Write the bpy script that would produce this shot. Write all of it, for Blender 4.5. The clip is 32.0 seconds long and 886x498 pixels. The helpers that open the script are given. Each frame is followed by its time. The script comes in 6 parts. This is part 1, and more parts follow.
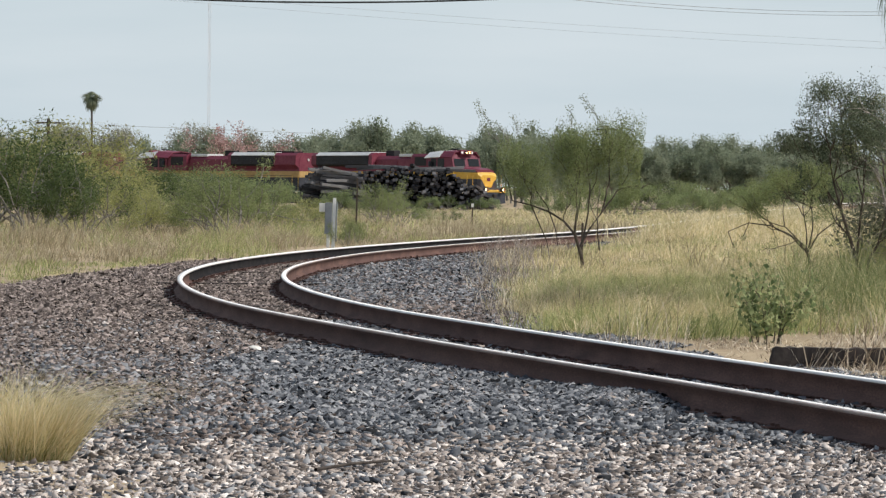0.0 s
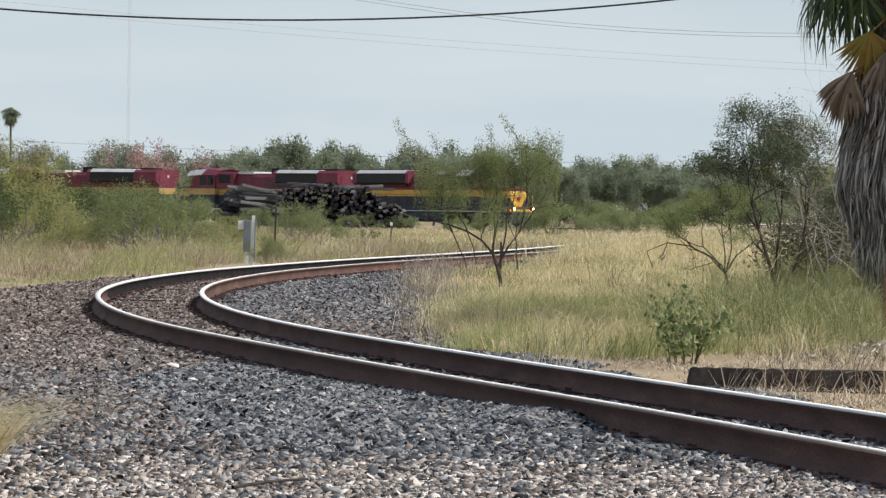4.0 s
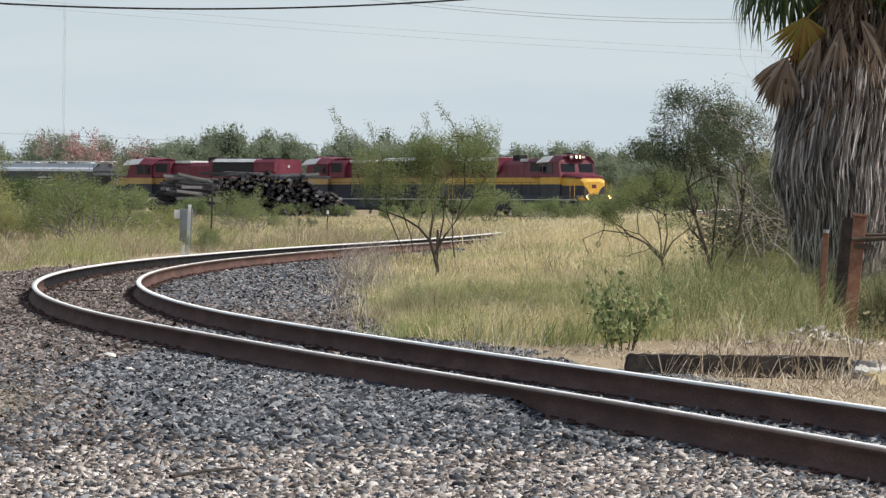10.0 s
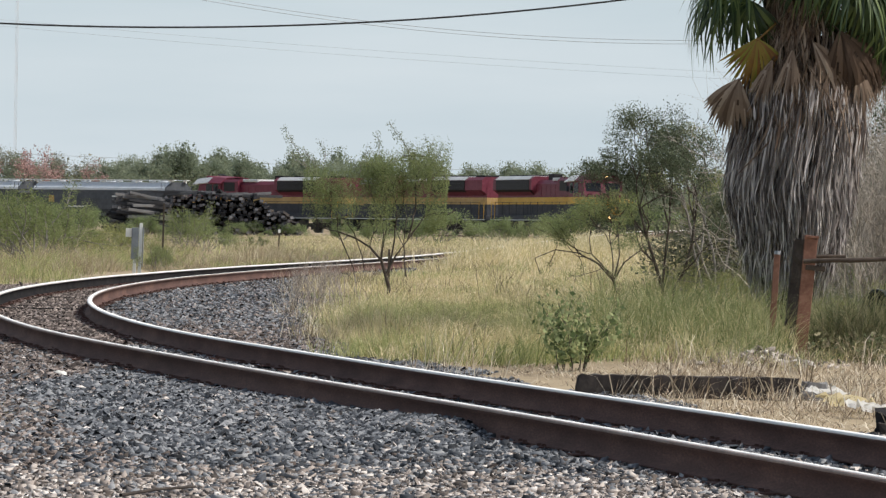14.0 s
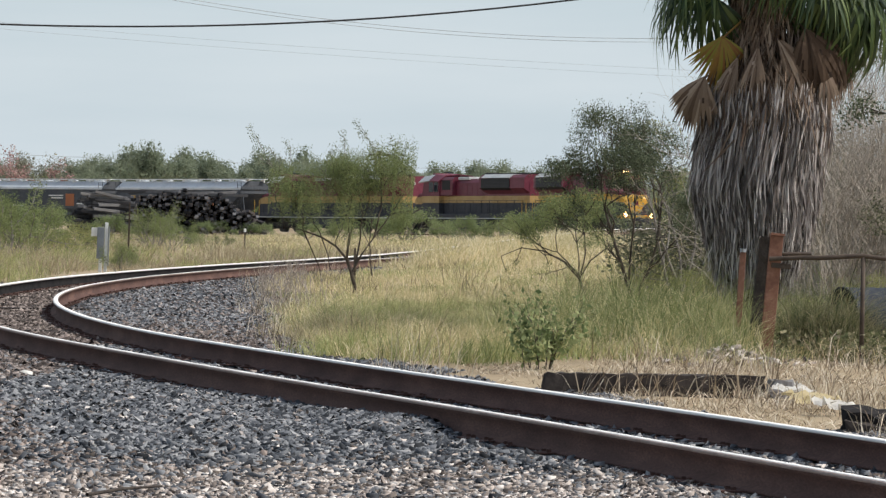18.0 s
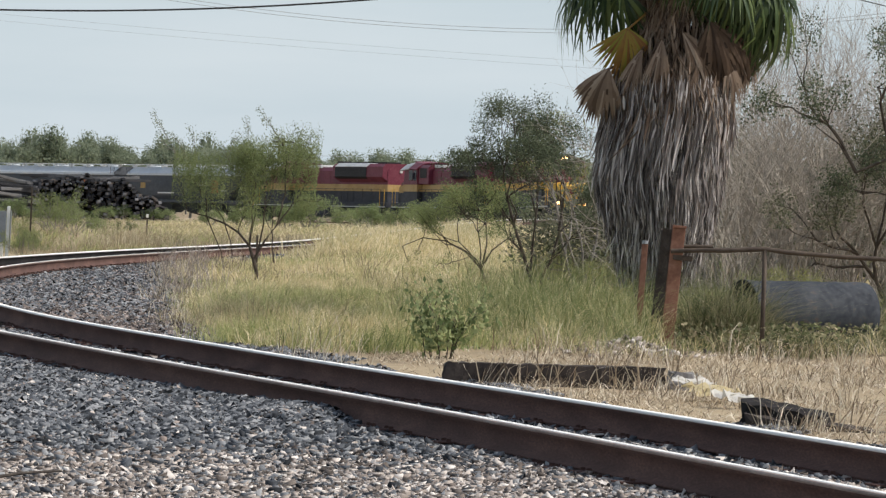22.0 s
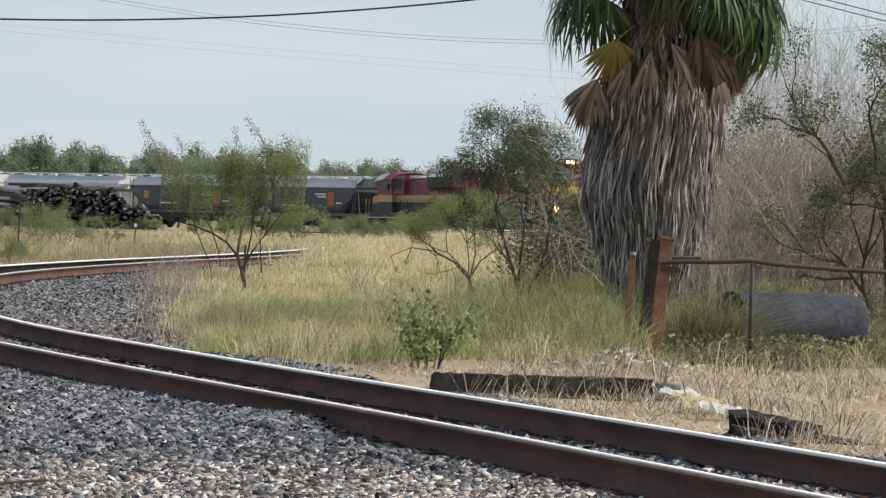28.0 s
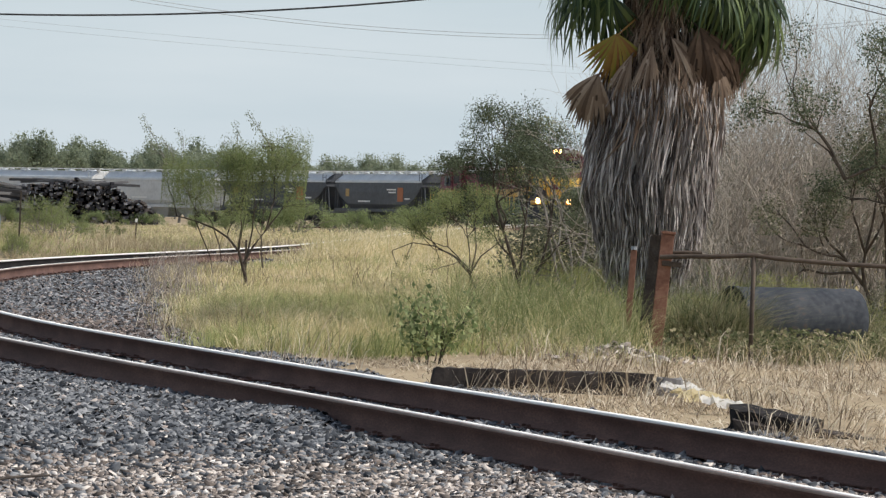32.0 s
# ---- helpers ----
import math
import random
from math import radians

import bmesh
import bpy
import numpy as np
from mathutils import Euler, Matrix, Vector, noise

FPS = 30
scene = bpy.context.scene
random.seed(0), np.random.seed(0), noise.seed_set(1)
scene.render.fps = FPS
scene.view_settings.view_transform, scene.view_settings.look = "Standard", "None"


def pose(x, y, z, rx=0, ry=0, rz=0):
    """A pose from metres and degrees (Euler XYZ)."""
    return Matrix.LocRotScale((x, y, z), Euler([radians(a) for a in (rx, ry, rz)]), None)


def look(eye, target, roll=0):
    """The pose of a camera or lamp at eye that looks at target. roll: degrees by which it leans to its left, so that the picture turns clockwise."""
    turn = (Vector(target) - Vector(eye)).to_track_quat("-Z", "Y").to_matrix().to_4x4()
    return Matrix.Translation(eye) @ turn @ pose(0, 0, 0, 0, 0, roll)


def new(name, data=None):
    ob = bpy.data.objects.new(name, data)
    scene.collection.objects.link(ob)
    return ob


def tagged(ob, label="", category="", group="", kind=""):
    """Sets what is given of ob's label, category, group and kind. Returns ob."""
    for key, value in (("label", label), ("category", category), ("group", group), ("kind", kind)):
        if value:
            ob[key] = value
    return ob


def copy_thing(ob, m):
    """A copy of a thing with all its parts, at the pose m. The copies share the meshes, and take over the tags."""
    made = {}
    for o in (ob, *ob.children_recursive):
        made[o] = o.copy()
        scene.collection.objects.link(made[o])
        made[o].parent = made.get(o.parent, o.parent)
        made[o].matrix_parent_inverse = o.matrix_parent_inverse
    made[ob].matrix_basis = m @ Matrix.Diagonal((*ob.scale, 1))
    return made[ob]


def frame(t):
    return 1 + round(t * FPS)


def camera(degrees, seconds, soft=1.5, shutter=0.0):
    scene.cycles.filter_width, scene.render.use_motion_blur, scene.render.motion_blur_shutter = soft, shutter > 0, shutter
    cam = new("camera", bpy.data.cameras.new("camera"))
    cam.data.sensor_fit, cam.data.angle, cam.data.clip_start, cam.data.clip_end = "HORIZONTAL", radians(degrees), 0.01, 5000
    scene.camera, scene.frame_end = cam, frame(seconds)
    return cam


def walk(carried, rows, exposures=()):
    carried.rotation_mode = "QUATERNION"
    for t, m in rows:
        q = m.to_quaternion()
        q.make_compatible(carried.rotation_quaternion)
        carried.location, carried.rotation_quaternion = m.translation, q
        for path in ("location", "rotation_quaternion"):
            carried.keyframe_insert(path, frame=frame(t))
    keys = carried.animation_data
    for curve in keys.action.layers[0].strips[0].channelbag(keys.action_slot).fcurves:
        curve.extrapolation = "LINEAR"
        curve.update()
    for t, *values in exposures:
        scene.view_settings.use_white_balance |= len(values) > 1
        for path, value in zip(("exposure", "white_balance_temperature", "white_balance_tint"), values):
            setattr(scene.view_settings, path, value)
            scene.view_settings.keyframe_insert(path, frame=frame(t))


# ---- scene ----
FOV = math.degrees(2 * math.atan(784 / 8700))
EYE = (0.0, 0.0, 1.55)


def aim(yaw, tilt, lean):
    """The camera's pose: it stands at one place and only turns."""
    return pose(*EYE, 0, 0, yaw) @ pose(0, 0, 0, 90 + tilt) @ pose(0, 0, 0, 0, 0, lean)


cam = camera(FOV, 32.0, soft=1.35)
walk(cam, [
    (0, aim(0.000, -0.744, 0.57)), (0.5, aim(-0.210, -0.712, 0.58)), (1, aim(-0.353, -0.680, 0.54)),
    (1.5, aim(-0.447, -0.643, 0.58)), (2, aim(-0.533, -0.597, 0.68)), (2.5, aim(-0.616, -0.550, 0.82)),
    (4.5, aim(-1.086, -0.514, 0.90)), (5, aim(-1.244, -0.512, 0.80)), (5.5, aim(-1.377, -0.506, 0.68)),
    (6, aim(-1.483, -0.506, 0.65)), (6.5, aim(-1.565, -0.523, 0.67)), (7, aim(-1.637, -0.572, 0.70)),
    (7.5, aim(-1.684, -0.609, 0.68)), (8, aim(-1.704, -0.644, 0.66)), (8.5, aim(-1.677, -0.674, 0.65)),
    (9, aim(-1.652, -0.680, 0.55)), (9.5, aim(-1.640, -0.679, 0.59)), (10, aim(-1.687, -0.647, 0.62)),
    (10.5, aim(-1.799, -0.600, 0.69)), (11, aim(-1.943, -0.550, 0.69)), (11.5, aim(-2.063, -0.525, 0.74)),
    (12, aim(-2.154, -0.506, 0.69)), (12.5, aim(-2.203, -0.483, 0.73)), (13, aim(-2.225, -0.462, 0.77)),
    (13.5, aim(-2.234, -0.435, 0.82)), (14, aim(-2.249, -0.410, 0.89)), (14.5, aim(-2.288, -0.390, 0.90)),
    (16.5, aim(-2.310, -0.301, 0.87)), (17, aim(-2.350, -0.312, 0.83)), (17.5, aim(-2.460, -0.349, 0.81)),
    (18, aim(-2.647, -0.421, 0.75)), (18.5, aim(-2.875, -0.497, 0.71)), (19, aim(-3.126, -0.557, 0.70)),
    (19.5, aim(-3.358, -0.565, 0.77)), (20, aim(-3.537, -0.535, 0.99)), (20.5, aim(-3.658, -0.522, 1.20)),
    (21, aim(-3.722, -0.515, 1.38)), (21.5, aim(-3.751, -0.539, 1.56)), (22, aim(-3.789, -0.531, 1.47)),
    (22.5, aim(-3.821, -0.509, 1.60)), (23, aim(-3.839, -0.453, 1.67)), (23.5, aim(-3.869, -0.380, 1.68)),
    (24, aim(-3.852, -0.340, 1.77)), (24.5, aim(-3.823, -0.311, 1.73)), (25, aim(-3.814, -0.332, 1.64)),
    (25.5, aim(-3.849, -0.342, 1.70)), (27.5, aim(-3.902, -0.382, 1.62)), (28, aim(-3.925, -0.404, 1.67)),
    (28.5, aim(-3.933, -0.393, 1.72)), (29, aim(-3.938, -0.329, 1.78)), (29.5, aim(-3.973, -0.241, 1.75)),
    (30, aim(-4.028, -0.191, 1.68)), (30.5, aim(-4.081, -0.214, 1.66)), (31, aim(-4.088, -0.310, 1.66)),
    (31.5, aim(-4.032, -0.409, 1.70)), (32, aim(-3.916, -0.465, 1.62)),
], exposures=[(0, 0.05), (32, 0.05)])

# ---- world and light ----
SUN_AZ, SUN_EL = 98, 47          # clockwise from +y, above the horizon
world = bpy.data.worlds.new("hazy_sky")
scene.world = world
world.use_nodes = True
wn, wl = world.node_tree.nodes, world.node_tree.links
wn.clear()
w_out, w_bg = wn.new("ShaderNodeOutputWorld"), wn.new("ShaderNodeBackground")
w_sky, w_mix = wn.new("ShaderNodeTexSky"), wn.new("ShaderNodeMix")
w_gain = wn.new("ShaderNodeVectorMath")
w_gain.operation, w_gain.inputs["Scale"].default_value = "SCALE", 0.1
w_sky.sky_type, w_sky.sun_disc = "NISHITA", False
w_sky.sun_elevation, w_sky.sun_rotation = radians(SUN_EL), radians(SUN_AZ)
w_sky.air_density, w_sky.dust_density, w_sky.ozone_density = 1.0, 2.0, 1.5
w_mix.data_type = "RGBA"
w_sep, w_haze = wn.new("ShaderNodeSeparateXYZ"), wn.new("ShaderNodeMapRange")   # haze over the blue, thinning with height
w_haze.inputs["From Max"].default_value, w_haze.inputs["To Min"].default_value, w_haze.inputs["To Max"].default_value = 0.7, 0.85, 0.18
w_mix.inputs[7].default_value = (0.60, 0.685, 0.745, 1)
# faint streaks in the cloud
w_co, w_map, w_noise, w_ramp = (wn.new("ShaderNodeTexCoord"), wn.new("ShaderNodeMapping"), wn.new("ShaderNodeTexNoise"),
                                wn.new("ShaderNodeValToRGB"))
w_map.inputs["Scale"].default_value = (6, 6, 40)
w_noise.inputs["Scale"].default_value, w_noise.inputs["Detail"].default_value = 1.6, 5
w_ramp.color_ramp.elements[0].position, w_ramp.color_ramp.elements[0].color = 0.3, (0.615, 0.72, 0.79, 1)
w_ramp.color_ramp.elements[1].position, w_ramp.color_ramp.elements[1].color = 0.72, (0.715, 0.80, 0.86, 1)
wl.new(w_co.outputs["Generated"], w_map.inputs["Vector"])
wl.new(w_map.outputs["Vector"], w_noise.inputs["Vector"])
wl.new(w_co.outputs["Generated"], w_sep.inputs[0])
wl.new(w_sep.outputs["Z"], w_haze.inputs["Value"])
wl.new(w_haze.outputs["Result"], w_mix.inputs[0])
wl.new(w_noise.outputs["Fac"], w_ramp.inputs["Fac"])
wl.new(w_ramp.outputs["Color"], w_mix.inputs[7])
wl.new(w_sky.outputs["Color"], w_gain.inputs[0])
wl.new(w_gain.outputs["Vector"], w_mix.inputs[6])
wl.new(w_mix.outputs[2], w_bg.inputs["Color"])
wl.new(w_bg.outputs["Background"], w_out.inputs["Surface"])

sun = new("sun", bpy.data.lights.new("sun", "SUN"))
sun.data.energy, sun.data.angle, sun.data.color = 4.1, radians(1.5), (1.0, 0.95, 0.87)
_a, _e = radians(SUN_AZ), radians(SUN_EL)
sun.matrix_world = look((math.sin(_a) * math.cos(_e) * 50, math.cos(_a) * math.cos(_e) * 50, math.sin(_e) * 50), (0, 0, 0))


# ---- materials ----
def surface(name, colours, scale=4.0, rough=0.8, metal=0.0, bump=0.0, fine=6.0, island=0.0, obj=0.0, translucent=0.0,
            stretch=(1, 1, 1), spec=0.3):
    """A procedural surface: colours spread by two noises (scale, and fine times finer), by piece and by object."""
    m = bpy.data.materials.new(name)
    m.use_nodes = True
    n, l = m.node_tree.nodes, m.node_tree.links
    b = n["Principled BSDF"]
    co, mp = n.new("ShaderNodeTexCoord"), n.new("ShaderNodeMapping")
    mp.inputs["Scale"].default_value = stretch
    l.new(co.outputs["Object"], mp.inputs["Vector"])
    big, small = n.new("ShaderNodeTexNoise"), n.new("ShaderNodeTexNoise")
    for t, s in ((big, scale), (small, scale * fine)):
        t.inputs["Scale"].default_value, t.inputs["Detail"].default_value = s, 4
        l.new(mp.outputs["Vector"], t.inputs["Vector"])
    mix = n.new("ShaderNodeMix")
    mix.inputs[0].default_value = 0.42
    l.new(big.outputs["Fac"], mix.inputs[2])
    l.new(small.outputs["Fac"], mix.inputs[3])
    fac = mix.outputs[0]
    for amount, node, out in ((island, "ShaderNodeNewGeometry", "Random Per Island"), (obj, "ShaderNodeObjectInfo", "Random")):
        if amount:
            src, mm = n.new(node), n.new("ShaderNodeMix")
            mm.inputs[0].default_value = amount
            l.new(fac, mm.inputs[2])
            l.new(src.outputs[out], mm.inputs[3])
            fac = mm.outputs[0]
    ramp = n.new("ShaderNodeValToRGB")
    e = ramp.color_ramp.elements
    lo, hi = (0.12, 0.88) if island + obj > 0.6 else (0.3, 0.7)
    for i, c in enumerate(colours):
        p = lo + (hi - lo) * i / max(1, len(colours) - 1)
        if i < 2:
            e[i].position, e[i].color = p, (*c, 1)
        else:
            e.new(p).color = (*c, 1)
    l.new(fac, ramp.inputs["Fac"])
    l.new(ramp.outputs["Color"], b.inputs["Base Color"])
    b.inputs["Roughness"].default_value, b.inputs["Metallic"].default_value = rough, metal
    b.inputs["Specular IOR Level"].default_value = spec
    if bump:
        bp = n.new("ShaderNodeBump")
        bp.inputs["Strength"].default_value, bp.inputs["Distance"].default_value = 0.6, bump
        l.new(small.outputs["Fac"], bp.inputs["Height"])
        l.new(bp.outputs["Normal"], b.inputs["Normal"])
    if translucent:
        tr, ms = n.new("ShaderNodeBsdfTranslucent"), n.new("ShaderNodeMixShader")
        ms.inputs[0].default_value = translucent
        l.new(ramp.outputs["Color"], tr.inputs["Color"])
        l.new(b.outputs["BSDF"], ms.inputs[1])
        l.new(tr.outputs["BSDF"], ms.inputs[2])
        l.new(ms.outputs["Shader"], n["Material Output"].inputs["Surface"])
    return m


def glow(name, colour, strength):
    m = bpy.data.materials.new(name)
    m.use_nodes = True
    b = m.node_tree.nodes["Principled BSDF"]
    b.inputs["Base Color"].default_value = (*colour, 1)
    b.inputs["Emission Color"].default_value = (*colour, 1)
    b.inputs["Emission Strength"].default_value = strength
    return m


M_GROUND = surface("dry_ground", [(0.2, 0.152, 0.098), (0.335, 0.262, 0.17), (0.43, 0.345, 0.225)], 0.5, 0.95, bump=0.03, fine=14)
M_BED = surface("ballast_dirt", [(0.022, 0.02, 0.019), (0.05, 0.045, 0.041), (0.11, 0.098, 0.088)], 6, 0.95, bump=0.02, fine=7)
M_STONE_GREY = surface("blue_grey_stone", [(0.012, 0.0135, 0.0165), (0.044, 0.049, 0.058), (0.1, 0.108, 0.122), (0.185, 0.193, 0.206), (0.34, 0.34, 0.345)],
                       8, 0.85, bump=0.004, island=0.76)
M_STONE_TAN = surface("tan_stone", [(0.038, 0.032, 0.029), (0.145, 0.12, 0.105), (0.305, 0.259, 0.23), (0.47, 0.412, 0.373), (0.74, 0.68, 0.635)],
                      8, 0.9, bump=0.004, island=0.76)
M_STONE_RUST = surface("rust_dusted_stone", [(0.024, 0.018, 0.016), (0.08, 0.063, 0.055), (0.178, 0.142, 0.125), (0.4, 0.335, 0.3)],
                       8, 0.92, bump=0.004, island=0.74)
M_STONE_WHITE = surface("white_stone", [(0.55, 0.54, 0.5), (0.72, 0.71, 0.68)], 8, 0.8, bump=0.004)
M_RUST = surface("rusted_rail_steel", [(0.054, 0.031, 0.027), (0.102, 0.058, 0.049), (0.18, 0.104, 0.082)], 1.1, 0.85, bump=0.002, fine=20, stretch=(1, 1, 4), spec=0.15)
# non-metal, near-white base colour carries the sky sheen of the polished steel
M_POLISH = surface("polished_head_painted_sheen", [(0.8, 0.78, 0.75), (0.92, 0.9, 0.87)], 2.0, 0.65, 0.0, fine=10)
M_TIE = surface("creosoted_tie_wood", [(0.013, 0.011, 0.011), (0.034, 0.027, 0.025), (0.08, 0.065, 0.056)], 3, 0.9, bump=0.01, obj=0.4)
M_TIE_END = surface("cut_tie_end", [(0.012, 0.012, 0.014), (0.026, 0.026, 0.03), (0.045, 0.045, 0.052), (0.09, 0.09, 0.102), (0.27, 0.27, 0.29)], 3, 0.9, obj=0.8)
M_TIE_GREY = surface("weathered_tie_grey", [(0.02, 0.02, 0.023), (0.055, 0.054, 0.058), (0.13, 0.127, 0.13), (0.3, 0.29, 0.29)], 3, 0.9, obj=0.75)
M_STRAW = surface("dry_grass_blade", [(0.42, 0.38, 0.19), (0.6, 0.52, 0.285), (0.75, 0.645, 0.395), (0.87, 0.775, 0.55)], 0.45, 0.85, island=0.4, translucent=0.42)
M_OLIVE = surface("olive_grass_blade", [(0.19, 0.235, 0.09), (0.36, 0.385, 0.16), (0.58, 0.535, 0.285)], 0.45, 0.85, island=0.35, translucent=0.42)
M_TAN = surface("brownish_dry_grass_blade", [(0.21, 0.175, 0.105), (0.35, 0.29, 0.185), (0.48, 0.405, 0.275), (0.6, 0.525, 0.38)], 0.35, 0.85, island=0.4, translucent=0.35)
M_GREENGRASS = surface("green_grass_blade", [(0.11, 0.145, 0.052), (0.23, 0.262, 0.105), (0.43, 0.42, 0.215)], 0.8, 0.8, island=0.45, translucent=0.38)
M_WEED = surface("dull_weed_leaf", [(0.075, 0.088, 0.04), (0.16, 0.175, 0.08), (0.27, 0.262, 0.14), (0.36, 0.31, 0.2)], 0.9, 0.8, island=0.5, translucent=0.35)
M_LITTER = surface("straw_litter", [(0.16, 0.12, 0.085), (0.36, 0.285, 0.2), (0.55, 0.46, 0.34), (0.77, 0.69, 0.56)], 1.2, 0.9, island=0.55, translucent=0.2)
M_LEAF_BRIGHT = surface("feathery_leaf_bright", [(0.14, 0.178, 0.07), (0.22, 0.26, 0.11), (0.32, 0.35, 0.17)], 1.2, 0.8, island=0.35, translucent=0.52)
M_LEAF_DEEP = surface("deep_green_leaf", [(0.045, 0.072, 0.026), (0.085, 0.122, 0.045), (0.16, 0.195, 0.078)], 1.0, 0.8, island=0.4, translucent=0.45)
M_GREASE = surface("black_rail_grease", [(0.008, 0.008, 0.009), (0.018, 0.017, 0.018), (0.04, 0.036, 0.034)], 2.0, 0.95, fine=12, spec=0.05)
M_WORN = surface("worn_rusty_rail_lip", [(0.2, 0.15, 0.13), (0.3, 0.235, 0.205), (0.4, 0.33, 0.3)], 2.0, 0.6, fine=12)
M_LEAF_OLIVE = surface("olive_leaf", [(0.21, 0.23, 0.085), (0.32, 0.33, 0.13), (0.43, 0.42, 0.19)], 0.6, 0.8, island=0.35, translucent=0.52)
M_LEAF_BUSH = surface("mid_green_bush_leaf", [(0.16, 0.21, 0.09), (0.24, 0.29, 0.135), (0.33, 0.37, 0.19)], 0.5, 0.8, island=0.35, obj=0.15, translucent=0.52)
M_LEAF_DARK = surface("dark_leaf", [(0.06, 0.08, 0.048), (0.108, 0.134, 0.078), (0.185, 0.205, 0.128)], 1.2, 0.65, island=0.5, translucent=0.42)
# paler, greyer green than the leaf itself: aerial haze is in the colour
M_LEAF_FAR = surface("hazed_mesquite_leaf", [(0.17, 0.207, 0.135), (0.25, 0.287, 0.197), (0.34, 0.37, 0.27)], 0.25, 0.85, island=0.22, obj=0.2, translucent=0.52)
M_LEAF_GREY = surface("greyish_leaf", [(0.18, 0.185, 0.14), (0.28, 0.28, 0.21), (0.4, 0.385, 0.3)], 0.4, 0.85, island=0.45, translucent=0.4)
M_LEAF_THICKET = surface("thicket_leaf", [(0.085, 0.094, 0.058), (0.16, 0.168, 0.107), (0.27, 0.262, 0.18)], 0.4, 0.85, island=0.45, translucent=0.45)
M_LEAF_PLANT = surface("broad_green_leaf", [(0.11, 0.15, 0.065), (0.245, 0.3, 0.13), (0.44, 0.48, 0.25)], 2, 0.7, island=0.5, translucent=0.6)
M_BLOOM = surface("dull_pink_bloom", [(0.34, 0.2, 0.19), (0.45, 0.29, 0.27), (0.52, 0.38, 0.35)], 0.6, 0.85, island=0.5, translucent=0.3)
M_BARK_GREY = surface("grey_bark", [(0.13, 0.12, 0.105), (0.2, 0.185, 0.165), (0.28, 0.26, 0.235)], 3, 0.9)
M_BARK = surface("dark_bark", [(0.035, 0.028, 0.022), (0.075, 0.06, 0.048), (0.13, 0.11, 0.09)], 6, 0.9, bump=0.006)
M_TWIG = surface("bare_grey_twig", [(0.055, 0.046, 0.037), (0.27, 0.236, 0.198), (0.8, 0.735, 0.66)], 3, 0.9, island=0.8)
M_SKIRT = surface("dead_frond_thatch", [(0.055, 0.046, 0.042), (0.21, 0.18, 0.168), (0.43, 0.385, 0.367), (0.76, 0.71, 0.685)], 2.0, 0.85, island=0.8, translucent=0.2)
M_SKIRT_BROWN = surface("brown_dead_frond", [(0.045, 0.029, 0.021), (0.135, 0.09, 0.064), (0.26, 0.19, 0.14), (0.46, 0.37, 0.295)], 2.5, 0.85, island=0.7, translucent=0.15)
M_FROND = surface("green_palm_frond", [(0.018, 0.04, 0.012), (0.042, 0.078, 0.02), (0.12, 0.165, 0.045)], 2.5, 0.5, island=0.6, translucent=0.25, spec=0.5)
M_FROND_YELLOW = surface("yellowing_palm_frond", [(0.27, 0.13, 0.05), (0.33, 0.22, 0.055), (0.27, 0.26, 0.05)], 3, 0.6, island=0.55, translucent=0.3)
M_POST = surface("rust_orange_steel", [(0.14, 0.065, 0.045), (0.225, 0.11, 0.075), (0.32, 0.18, 0.13)], 5, 0.85, bump=0.003)
M_POSTDARK = surface("dark_weathered_wood", [(0.02, 0.016, 0.014), (0.05, 0.04, 0.034), (0.09, 0.075, 0.062)], 6, 0.9, bump=0.006)
M_PIPE_RAIL = surface("brown_pipe_rail", [(0.04, 0.029, 0.023), (0.075, 0.056, 0.044), (0.12, 0.092, 0.07)], 6, 0.8, bump=0.002)
M_CULVERT = surface("grey_culvert_steel", [(0.017, 0.02, 0.027), (0.034, 0.039, 0.049), (0.058, 0.063, 0.072), (0.12, 0.08, 0.056)], 2.2, 0.75, bump=0.005, fine=7, spec=0.2)
M_GALV = surface("galvanised_metal", [(0.24, 0.26, 0.285), (0.36, 0.385, 0.41)], 3, 0.5, 0.4)
M_CABINET = surface("grey_cabinet_paint", [(0.13, 0.15, 0.17), (0.19, 0.21, 0.235), (0.25, 0.27, 0.29)], 3, 0.6, fine=8)
M_WHITE = surface("white_paint", [(0.68, 0.68, 0.66), (0.8, 0.8, 0.78)], 4, 0.6)
M_BAG = surface("white_plastic_scrap", [(0.62, 0.60, 0.56), (0.82, 0.8, 0.76)], 6, 0.6, translucent=0.3)
M_BAG_Y = surface("yellow_plastic_scrap", [(0.5, 0.4, 0.2), (0.66, 0.57, 0.36)], 6, 0.6, translucent=0.3)
M_WIRE = surface("black_cable", [(0.03, 0.03, 0.03), (0.05, 0.05, 0.05)], 5, 0.7)
M_WIRE_THIN = surface("grey_power_wire", [(0.4, 0.43, 0.46), (0.48, 0.51, 0.54)], 5, 0.7)
# mast colour drawn close to the sky's: distance haze painted in
M_MAST = surface("hazed_mast_colour", [(0.55, 0.55, 0.57), (0.62, 0.62, 0.64)], 0.1, 0.8)
# red pushed towards purple: the sky's reflection on the sides is in the colour
M_RED = surface("sky_tinted_red_paint", [(0.105, 0.018, 0.033), (0.15, 0.027, 0.048), (0.2, 0.05, 0.07)], 0.7, 0.5, fine=8)
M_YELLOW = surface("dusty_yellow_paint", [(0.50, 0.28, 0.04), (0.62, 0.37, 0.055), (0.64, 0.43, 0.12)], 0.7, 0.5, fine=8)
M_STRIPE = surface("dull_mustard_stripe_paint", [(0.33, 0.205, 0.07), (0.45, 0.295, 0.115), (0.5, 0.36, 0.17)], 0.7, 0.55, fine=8)
